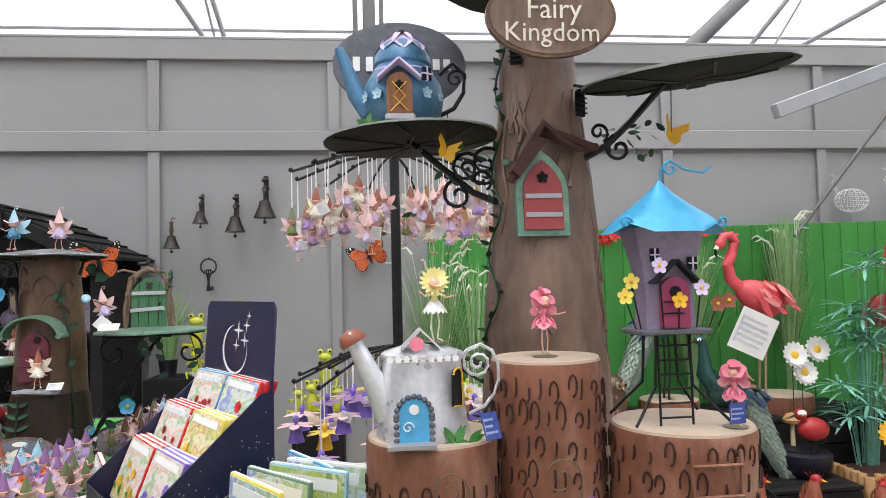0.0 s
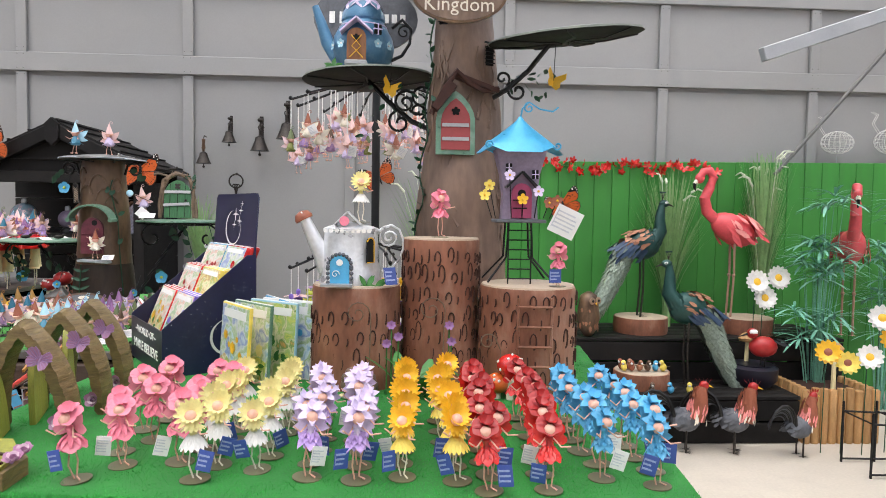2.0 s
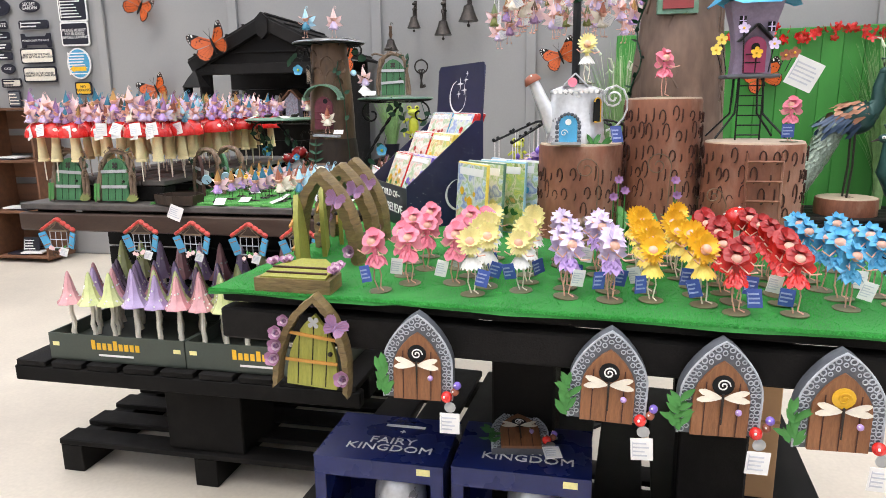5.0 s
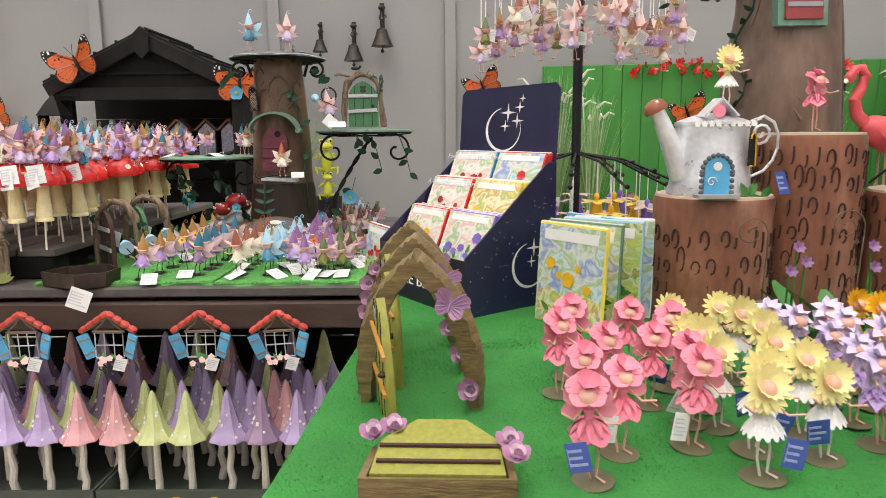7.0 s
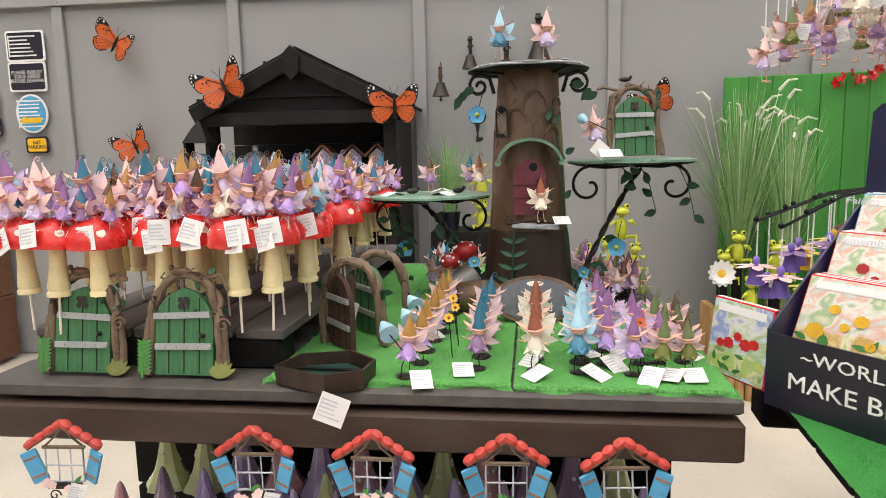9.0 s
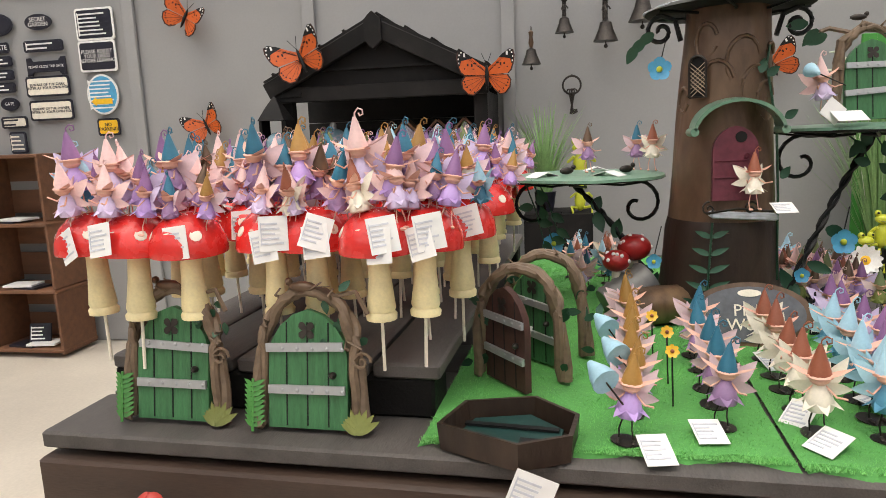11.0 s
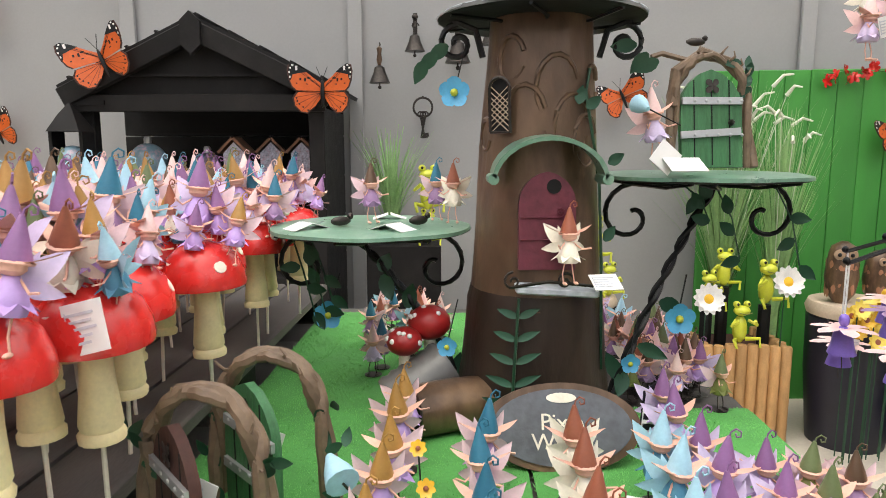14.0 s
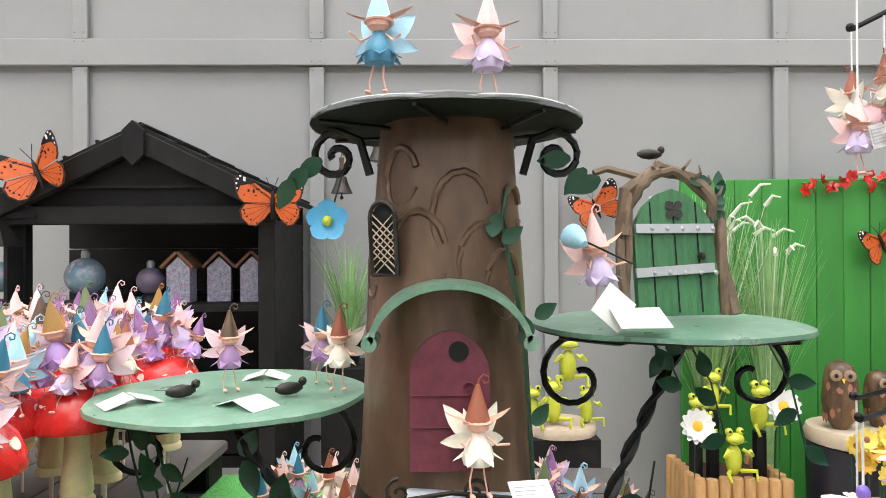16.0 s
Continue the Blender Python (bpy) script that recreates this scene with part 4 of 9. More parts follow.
for k in range(11):
    a = math.pi * k / 10
    part("cobble", Shape(stone).ball((-0.02 + 0.028 * math.cos(a), -0.082, 0.046 + 0.030 * math.sin(a)), 0.005, 6, 4), can)
for k in range(4):
    for sx in (-1, 1):
        part("cobble", Shape(stone).ball((-0.02 + 0.028 * sx, -0.082, 0.008 + 0.011 * k), 0.005, 6, 4), can)
s = Shape(silver)
for k in (-1, 1):
    s.box((0, 0, 0), (0.045, 0.04, 0.003), pose(-0.005 + 0.016 * k, -0.035, 0.162, 0, 45 * k, 0))
s.use(pink).lathe([(0.012, 0), (0.012, 0.003)], 12, pose(-0.012, -0.056, 0.155, 90))
part("dormer", s, can, "tin dormer with a pink window")
part("window", Shape(dark_hole).slab(arch(0.02, 0.06), 0.004, pose(0.052, -0.062, 0.055, 0, 0, 40)).use(gold).tube([pose(0.052, -0.062, 0.055, 0, 0, 40) @ Vector((x, -0.001, z)) for x, z in arch(0.02, 0.06)], 0.0018, 4), can)
s = Shape(leaf_green)
for k in range(12):
    s.leaf(0.03, 0.012, front(0.05 + random.uniform(-0.015, 0.02), -0.075, 0.0, random.uniform(0, 360), random.uniform(50, 85)), 0.1)
s.use(white)
for k in range(9):
    s.flower(5, 0.006, 0.005, pose(-0.055 + 0.013 * k, -0.068, 0.132, 80), 0, 0)
part("planting", s, can, "tin leaves and white blossoms")
part("step", Shape(steel).box((-0.025, -0.095, 0.003), (0.075, 0.03, 0.006)), can)


# ---- figurines: each one plain mesh ----
def flower_fairy_mesh(name, hood, skirt, n, width, length=0.020, skirt_n=7, blunt=0.6, wing=None, ring=False):
    s = Shape(ivory)
    s.use(base_brown).lathe([(0.019, 0.0), (0.019, 0.0012), (0.003, 0.0018)], 16)
    s.use(skin if not ring else ivory)
    s.tube([(-0.002, 0, 0.0015), (-0.006, -0.003, 0.020), (-0.003, 0, 0.048)], 0.0012, 5).tube([(0.010, -0.006, 0.0025), (0.003, -0.002, 0.006), (0.006, 0, 0.026), (0.003, 0, 0.048)], 0.0012, 5)
    s.use(skirt).flower(skirt_n, 0.022, 0.105 / skirt_n + 0.002, pose(0, 0, 0.057), -0.5, -18, blunt)
    s.flower(skirt_n, 0.020, 0.10 / skirt_n + 0.002, pose(0, 0, 0.060, 0, 0, 180 / skirt_n), -0.6, -22, blunt)
    s.use(hood).lathe([(0.007, 0.054), (0.0036, 0.062), (0.0058, 0.069), (0.002, 0.073)], 8)
    s.use(skin).tube([(-0.005, 0, 0.069), (-0.013, -0.010, 0.063), (-0.022, -0.014, 0.071)], 0.0011, 5).tube([(0.005, 0, 0.069), (0.014, -0.013, 0.061), (0.025, -0.020, 0.064)], 0.0011, 5)
    s.ball((0, -0.006, 0.081), 0.0078, 10, 7)
    s.use(wing or hood)
    if not ring:
        for sx in (-1, 1):
            for turn, l, w in ((42, 0.024, 0.017), (96, 0.021, 0.015)):
                s.leaf(l, w, pose(0.003 * sx, 0.005, 0.068, 0, turn * sx, -14 * sx) @ pose(0, 0, 0, 96), -0.12, blunt)
    s.use(hood)
    if ring:
        s.flower(n, length * 1.05, width, pose(0, 0.0, 0.081, 64), 0.16, 10, 0.6)
        s.flower(n, length * 0.95, width, pose(0, 0.0, 0.0835, 60, 0, 12), 0.30, 24, 0.6)
        s.flower(n, length * 0.8, width, pose(0, 0.0, 0.070), -0.2, -12, 0.6)
    else:
        s.flower(n, length, width, pose(0, 0.0, 0.0865, 34), -0.20, 6, blunt)
        s.flower(max(4, n - 1), length * 0.7, width * 0.8, pose(0, 0.001, 0.089, 30, 0, 25), 0.2, 30, blunt)
    return s


KINDS = {
    "pink": (flower_fairy_mesh("pink", pink, pink, 5, 0.019, 0.019, 5, 0.7, rose_pink), "pink flower fairy figurine with rounded petals on turf"),
    "lemon": (flower_fairy_mesh("lemon", pale_yellow, white, 15, 0.0058, 0.021, 15, ring=True), "pale yellow daisy fairy figurine with a white petal skirt"),
    "lilac": (flower_fairy_mesh("lilac", pale_lilac, lilac, 6, 0.013, 0.021, 6, 0.5, pale_lilac), "lilac flower fairy figurine with pointed petals on turf"),
    "gold": (flower_fairy_mesh("gold", gold, yellow, 17, 0.0056, 0.021, 17, ring=True), "golden sunflower fairy figurine standing on turf"),
    "red": (flower_fairy_mesh("red", deep_red, red, 6, 0.019, 0.018, 8, 0.8, red), "red poppy fairy figurine standing on turf"),
    "blue": (flower_fairy_mesh("blue", sky_blue, sky_blue, 6, 0.016, 0.020, 6, 0.5, sky_blue), "sky blue flower fairy figurine standing on turf"),
}
FAIRY = {}
for key, (sh, lab) in KINDS.items():
    FAIRY[key] = sh.mesh("flower_fairy")


def flower_fairy(key, m):
    ob = new("flower_fairy", FAIRY[key])
    ob.matrix_basis = m
    return tagged(ob, KINDS[key][1], "fairy figurine", "rows of flower fairies on the turf table")


COLUMNS = (("pink", -0.262, 0.475, 6), ("pink", -0.150, 0.545, 5), ("lemon", -0.095, 0.475, 6), ("lemon", -0.012, 0.510, 6), ("lilac", 0.058, 0.480, 6),
           ("lilac", 0.128, 0.468, 6), ("gold", 0.202, 0.478, 7), ("gold", 0.276, 0.462, 7), ("red", 0.328, 0.425, 7), ("red", 0.418, 0.428, 7), ("blue", 0.505, 0.470, 6), ("blue", 0.582, 0.440, 6))
for key, x, y0, n in COLUMNS:
    for k in range(n):
        y = y0 + 0.057 * k
        sc = random.uniform(1.08, 1.2)
        fx = x + random.uniform(-0.010, 0.010) + (0.03 if key == "pink" and k % 2 else 0)
        flower_fairy(key, pose(fx, y, 1.013, random.uniform(-4, 4), random.uniform(-5, 5), random.uniform(-22, 22)) @ Matrix.Diagonal((sc, sc, sc, 1)))
        if k < 2 or random.random() < 0.25:
            price_tag(pose(fx + random.choice((-0.02, 0.02)), y - 0.020, 1.013 + random.uniform(0.030, 0.04), random.uniform(-14, 14), random.uniform(-22, 22), random.uniform(-30, 30)), 0.022, 0.030,
                      random.choice((tag_blue, tag_blue, tag_blue, None)), "small blue folded card tag hanging on a fairy", "fairy card tags")
big = Matrix.Diagonal((1.15, 1.15, 1.15, 1))
flower_fairy("pink", pose(0.285, 1.105, 1.352, 0, 0, 20) @ big)
flower_fairy("pink", pose(0.548, 0.985, 1.249, 0, 0, -35))
flower_fairy("lemon", pose(0.098, 1.06, 1.386) @ Matrix.Diagonal((1.15, 1.15, 1.15, 1)))
price_tag(pose(0.535, 0.955, 1.275, 0, 0, 10), 0.028, 0.03, tag_blue, "small blue card tag beside a pink fairy", "fairy card tags")
price_tag(pose(0.17, 0.985, 1.268, -20, 0, 30), 0.03, 0.04, tag_blue, "small blue card tag beside the watering can", "fairy card tags")

# ---- among the stumps ----
for x, y, z, r, mt in ((0.432, 0.905, 1.085, 0.030, red), (0.405, 0.915, 1.045, 0.026, orange)):
    t = thing("toadstool_ball", "round red spotted toadstool ornament at the stump's foot", "toadstool", pose(x, y, z))
    part("cap", Shape(mt).ball((0, 0, 0), (r, r, r * 0.86), 18, 10), t)
    for k in range(9):
        d = Vector((random.uniform(-1, 1), random.uniform(-1, 0.2), random.uniform(-0.2, 1))).normalized()
        part("spot", Shape(white).ball((d.x * r * 0.97, d.y * r * 0.97, d.z * r * 0.83), 0.0035, 6, 4), t)
    part("stem", Shape(ivory).lathe([(0.009, -(z - 1.012)), (0.007, -0.01)], 10), t)
t = thing("snail_shell", "brown and cream ribbed tin snail shell on turf", "snail shell", pose(0.105, 0.90, 1.045, 0, 0, -15))
s = Shape(trunk_paint)
for k in range(26):
    u = k / 25
    a = u * 4.2 * math.pi
    s.ball((0.030 * (1 - u) * math.cos(a), -0.012 * u, 0.030 * (1 - u) * math.sin(a)), 0.017 * (1 - u * 0.75), 8, 5)
part("shell", s, t)
part("foot", Shape(cream).ball((0.0, 0, -0.026), (0.042, 0.014, 0.008), 10, 6), t)


def leaf_clump(label, m, n, length, width, material, spread=35):
    s = Shape(material)
    for k in range(n):
        s.leaf(length * random.uniform(0.7, 1.1), width, pose(0, 0, 0, 0, 0, 360 * k / n + random.uniform(-20, 20)) @ pose(0, 0, 0, 90 - random.uniform(spread * 0.4, spread)), -0.35, 0.6, 5)
    return thing("leaf_clump", label, "leaf clump", m, shape=s)


for x, y in ((0.245, 0.93), (0.36, 0.93), (0.20, 0.95)):
    leaf_clump("broad green tin tulip leaves beside the stumps", pose(x, y, 1.01), 4, 0.11, 0.03, leaf_green, 50)
s = Shape(twig)
for x, z, r in ((0.075, 1.19, 0.028), (0.235, 1.20, 0.030), (0.36, 1.13, 0.02)):
    s.tube([(x + 0.05, 0.945, 1.013), (x + 0.055, 0.94, z - 0.02)] + spiral(x + 0.026, z, r, 1.5, 0, 0.94), 0.0013, 5)
thing("wire_scroll", "curled brown wire plant stake in front of the stumps", "garden stake", shape=s)
for x, z in ((0.175, 1.165), (0.19, 1.14), (0.165, 1.125), (0.30, 1.165), (0.305, 1.13)):
    s = Shape(purple_hat).flower(7, 0.012, 0.007, pose(x, 0.93, z, 60), -0.3, 45).use(leaf_green).tube([(x, 0.94, 1.013), (x, 0.932, z)], 0.0018, 5)
    thing("tin_bloom", "purple tin bud flower on a thin stem", "tin flower", shape=s, group="purple tin buds")

# ---- book display ----
D = pose(-0.450, 1.207, 1.012, 0, 0, -56.5) @ Matrix.Diagonal((1.245, 1, 1, 1))
disp = thing("book_display", "navy card display box with moon and stars holding small books", "display box", D)
side = [(0.0, 0.0), (0.228, 0.0), (0.228, 0.285), (0.205, 0.285), (0.0, 0.115)]
for x in (-0.127, 0.124):
    s = Shape(navy).grid([[(x + dx, y, z) for y, z in side] for dx in (0, 0.003)], smooth=False)
    part("side_panel", s, disp, "navy side panel with starry print")
part("front_panel", Shape(black_card).box((0, 0.0015, 0.055), (0.25, 0.003, 0.11)), disp)
part("back_panel", Shape(navy).box((0, 0.2265, 0.14), (0.25, 0.003, 0.28)), disp)
hd = pose(0, 0.222, 0.285, -4, 0, 0)
s = Shape(navy).slab([(-0.128, 0), (0.128, 0), (0.128, 0.145), (0.118, 0.157), (-0.118, 0.157), (-0.128, 0.145)], 0.004, hd)
part("header_card", s, disp, "navy header card with a white crescent moon")


def moon_and_stars(m, k=1.0):
    s = Shape(white)
    outer = [(0.045 * k * math.cos(math.radians(a)), 0.045 * k * math.sin(math.radians(a))) for a in range(100, 395, 12)]
    inner = [(0.0025 * k + 0.0412 * k * math.cos(math.radians(a)), 0.002 * k + 0.0425 * k * math.sin(math.radians(a))) for a in range(388, 95, -12)]
    n = min(len(outer), len(inner))
    inner = inner[::-1]
    s.grid([[m @ Vector((x, -0.001, z)) for x, z in outer[:n]], [m @ Vector((x, -0.001, z)) for x, z in inner[:n]]], closed=False, smooth=False)
    for x, z, r in ((0.012, 0.035, 0.020), (0.040, 0.045, 0.013), (0.035, 0.018, 0.016), (0.006, 0.008, 0.013), (0.046, 0.062, 0.009)):
        s.face([s.bm.verts.new(m @ Vector((k * (x + q * math.cos(math.pi * j / 4)), -0.0012, k * (z + q * math.sin(math.pi * j / 4))))) for j in range(8) for q in (r if j % 2 == 0 else r * 0.2,)])
    return s


part("moon_print", moon_and_stars(hd @ pose(-0.005, 0, 0.065), 1.05), disp, "white crescent and four-point stars")
part("moon_print", moon_and_stars(pose(0.1285, 0.155, 0.085, 0, 0, 90), 1.0), disp, "white crescent and four-point stars")
s = Shape(white)
for k in range(60):
    y = random.uniform(0.01, 0.225)
    s.box((0.1278, y, random.uniform(0.005, 0.11 + 0.7 * y)), (0.0008, 0.0013, 0.0013))
part("star_dots", s, disp, "tiny printed stars")
words("lettering", "~WORLD OF~", 0.026, pose(0, -0.001, 0.085), white, disp)
words("lettering", "MAKE BELIEVE", 0.034, pose(0, -0.001, 0.045), white, disp, wide=0.92)


PICTURES = {"ice_blue": picture_sky, "white_card": picture_pale, "frog_lime": picture_meadow, "green_leaf": picture_meadow, "violet_tin": picture_bluebell, "pale_yellow_tin": picture_sun, "yellow_tin": picture_sun}


def book(name_label, m, w, h, cover, sky_mat, ground_mat, bloom, title="", th=0.010, group="small story books"):
    b = thing("book", name_label, "book", m, group)
    s = Shape(cover).box((0, th / 2, h / 2), (w, th, h), bevel=0.001)
    part("cover", s, b)
    part("page_block", Shape(paper).box((0.001, th / 2, h / 2 + 0.001), (w - 0.004, th - 0.003, h + 0.0005)), b)
    s = Shape(PICTURES.get(sky_mat.name, picture_meadow)).box((0, -0.0006, h * 0.50), (w * 0.965, 0.0012, h * 0.955))
    s.use(paper).box((0, -0.0014, h * 0.88), (w * 0.80, 0.0012, h * 0.10))
    s.use(PICTURES.get(ground_mat.name, picture_meadow)).slab([(-w * 0.46, h * 0.08), (w * 0.46, h * 0.08), (w * 0.46, h * 0.30), (w * 0.2, h * 0.36), (-w * 0.1, h * 0.30), (-w * 0.3, h * 0.37), (-w * 0.46, h * 0.30)], 0.0006, pose(0, -0.0018, 0))
    s.use(bloom)
    for k in range(5):
        x, z, r = (-0.28 + 0.14 * k) * w, random.uniform(0.25, 0.62) * h, random.uniform(0.04, 0.11) * w
        s.flower(7, r, r * 0.8, pose(x, -0.0024, z, 90), 0, 0)
    s.use(leaf_green)
    for k in range(6):
        s.leaf(w * 0.16, w * 0.07, pose(random.uniform(-0.35, 0.35) * w, -0.0022, random.uniform(0.08, 0.3) * h, 90, 0, 0) @ pose(0, 0, 0, 0, 0, random.uniform(-90, 90)), 0)
    part("picture", s, b, "printed cover picture")
    if title:
        words("title", title, w * 0.135, pose(0, -0.002, h * 0.88), ink, b, 0.0003)
    return b


tiers = ((0.035, 0.100, (("Fairy Flowers", red, paper, yellow, gold, ""), ("bluebells", violet, paper, ice_blue, violet, ""))),
         (0.100, 0.160, (("remembrance", red, paper, ice_blue, deep_red, "A Remembrance Story"), ("sunny garden", yellow, pale_yellow, leaf_green, gold, ""))),
         (0.165, 0.215, (("flowers", sky_blue, paper, violet, deep_red, "Fairies that love flowers"), ("roses", red, ice_blue, leaf_green, red, ""))))
for y, z, pair in tiers:
    for x, (lab, cov, skym, gr, bl, title) in zip((-0.061, 0.062), pair):
        for j in (2, 1, 0):
            book("square picture story book with " + lab + " on the cover", D @ pose(x, y + 0.011 * j, z - 0.02, -22, 0, random.uniform(-2, 2)), 0.118, 0.118, cov, skym, gr, bl, title if j == 0 else "")
book("square story book with a red rose standing beside the display", D @ pose(-0.185, 0.02, 0.012, -8, 0, -8), 0.10, 0.125, red, ice_blue, leaf_green, red, "")
for x, y, rz, cov, gr, bl, lab in ((-0.188, 1.013, -54, yellow, pale_yellow, gold, "yellow sunflowers"), (-0.158, 1.045, -46, green_iron, leaf_green, pale_yellow, "green meadow"), (-0.115, 1.075, -35, ice_blue, lime, leaf_green, "an open page of print"),
                                   (-0.120, 1.13, -58, sky_blue, ice_blue, violet, "blue bells"), (-0.085, 1.10, -30, paper, ice_blue, sky_blue, "pale clouds")):
    book("upright story book with " + lab + " standing on turf", pose(x, y, 1.012, -4, 0, rz), 0.155, 0.185, cov, ice_blue if gr != lime else lime, gr, bl, "", 0.008)


# ---- fairy doors ----
def rose(s, p, r, a=None, b=None, up=75):
    for j, (q, lift) in enumerate(((1.0, 12), (0.82, 34), (0.62, 55), (0.40, 70))):
        s.use(rose_mauve if j % 2 == 0 else rose_pale)
        s.flower(5, r * q, r * 0.95 * q, pose(p[0], p[1] - 0.001 * j, p[2], up, 0, 24 * j), 0.35, lift, 0.9)
    s.use(mauve).ball((p[0], p[1] - r * 0.3, p[2]), r * 0.22, 6, 4)
    return s


def butterfly_tin(s, m, k, material):
    for sx in (-1, 1):
        for a, l in ((38, 1.0), (-28, 0.75)):
            w = m @ pose(0, 0, 0, 0, 0, -sx * (90 - a)) @ pose(0, 0, 0, 16)
            s.use(material).leaf(0.034 * k * l, 0.024 * k, w, 0.15, 0.9)
            s.use(mauve)
            for q in (-0.30, -0.1, 0.1, 0.30):
                s.tube([w @ Vector((q * 0.012 * k, 0.006 * k, 0.002)), w @ Vector((q * 0.030 * k, 0.020 * k * l, 0.0032)), w @ Vector((q * 0.034 * k, 0.031 * k * l, 0.006 * k))], 0.0008, 4)
    s.use(mauve).tube([m @ Vector((0, -0.010 * k, 0.002)), m @ Vector((0, 0.012 * k, 0.003))], 0.0018, 5)
    return s


def arch_door(label, m, door_mat, frame_mat, w=0.13, h=0.18, open_deg=0, roses=True, straps=None, depth=0.03, group="arched fairy doors", fat=1.0, point=0.0, few=False):
    d = thing("fairy_door", label, "fairy door", m, group)
    s = Shape(frame_mat)
    spring = h - w / 2 * (1 + point)
    pts = [(w / 2 * math.cos(a), 0, spring + (w / 2 + 0.012) * math.sin(a) * (1 + point * (1 - abs(math.cos(a))))) for a in [math.pi * k / 12 for k in range(13)]]
    pts = [(w / 2 + 0.006, 0, 0.004), (w / 2 + 0.004, 0, spring * 0.5)] + pts + [(-w / 2 - 0.004, 0, spring * 0.5), (-w / 2 - 0.006, 0, 0.004)]
    if point > 0.2:
        side = [((w / 2 + 0.006) * (1 - u ** 2.6), 0, (h + 0.008) * (1 - (1 - u) ** 1.12)) for u in (0, 0.12, 0.25, 0.38, 0.5, 0.62, 0.74, 0.85, 0.94)]
        pts = side + [(0, 0, h + 0.010)] + [(-x, y, z) for x, y, z in side[::-1]]
        fine = []
        for p, q in zip(pts, pts[1:]):
            for j in range(4):
                fine.append(Vector(p).lerp(Vector(q), j / 4))
        pts = fine + [Vector(pts[-1])]
    rows = []
    for p in pts:
        c = Vector((0, 0, h * 0.45))
        out = (Vector(p) - c)
        out = Vector((out.x, 0, out.z)).normalized()
        v = Vector(p)
        out = out * fat
        rows.append([v + out * 0.011 * random.uniform(0.75, 1.25) + Vector((0, -depth / 2, 0)), v + out * 0.015 * random.uniform(0.9, 1.1) + Vector((0, 0, 0)), v + out * 0.011 + Vector((0, depth / 2, 0)), v - out * 0.009 + Vector((0, depth / 2, 0)), v - out * 0.011, v - out * 0.010 * random.uniform(0.8, 1.2) + Vector((0, -depth / 2, 0))])
    if frame_mat is twig:
        for ph, rad in ((0.0, 0.0085), (2.6, 0.0070)):
            strand = []
            for k, p in enumerate(pts):
                for q in (0, 0.5):
                    v = Vector(p).lerp(Vector(pts[min(k + 1, len(pts) - 1)]), q)
                    a = ph + 1.1 * (k + q)
                    strand.append(v + Vector((0.0045 * math.cos(a) + random.uniform(-0.0015, 0.0015), 0.006 * math.sin(a), random.uniform(0, 0.0015))))
            s.tube(strand, rad * fat * 1.35, 8, rad * fat * 1.15)
        for k in range(5):
            p = Vector(random.choice(pts[2:-2]))
            s.tube([p, p + Vector((random.uniform(-0.010, 0.010), -0.010, 0.006)), p + Vector((random.uniform(-0.016, 0.016), -0.009, 0.014))], 0.0028, 5, 0.001)
    else:
        s.grid(rows)
    part("frame", s, d)
    leaf_m = pose(-w / 2 + 0.008, 0, 0.004) @ pose(0, 0, 0, 0, 0, -open_deg)
    lancet = [((w / 2 - 0.012) * (1 - u ** 2.6), (h - 0.026) * (1 - (1 - u) ** 1.12)) for u in (0, 0.2, 0.4, 0.55, 0.7, 0.82, 0.93)]
    outline = lancet + [(0, h - 0.024)] + [(-x, z) for x, z in lancet[::-1]] if point > 0.2 else arch(w - 0.018, h - 0.012, max(0.15, point))
    leaf = Shape(door_mat).slab(outline, 0.010, leaf_m @ pose(w / 2 - 0.008, -0.005, 0))
    leaf.use(dark_hole)
    for k in (-1, 0, 1):
        leaf.box((w / 2 - 0.008 + 0.026 * k, -0.0052, h * 0.42), (0.0016, 0.001, h * 0.8), leaf_m)
    dl = part("door_leaf", leaf, d)
    s = Shape(straps or strap_orange)
    for z in (0.3, 0.62):
        s.box((w / 2 - 0.008, -0.0075, h * z), (w * 0.82, 0.004, 0.010 if straps else 0.005), leaf_m @ pose(0, 0, 0, 0, random.uniform(-4, 4), 0))
    if straps:
        s.use(steel)
        for z in (0.3, 0.62):
            for k in range(5):
                s.ball((w * (0.14 + 0.16 * k) + 0.004, -0.0098, h * z), (0.0026, 0.0016, 0.0026), 6, 4, leaf_m)
    part("strap", s, dl)
    s = Shape(bronze).lathe([(0.004, 0), (0.0045, 0.004), (0.002, 0.008)], 8, leaf_m @ pose(w - 0.034, -0.005, h * 0.42, 90))
    part("knob", s, dl)
    s = Shape(bronze if straps else steel)
    for k in range(4):
        s.leaf(0.012, 0.009, leaf_m @ pose(w / 2 - 0.008, -0.0075, h * 0.76, 90, 0, 0) @ pose(0, 0, 0, 0, 0, 90 * k + 45), 0, 0.7)
    part("spyhole", s, dl)
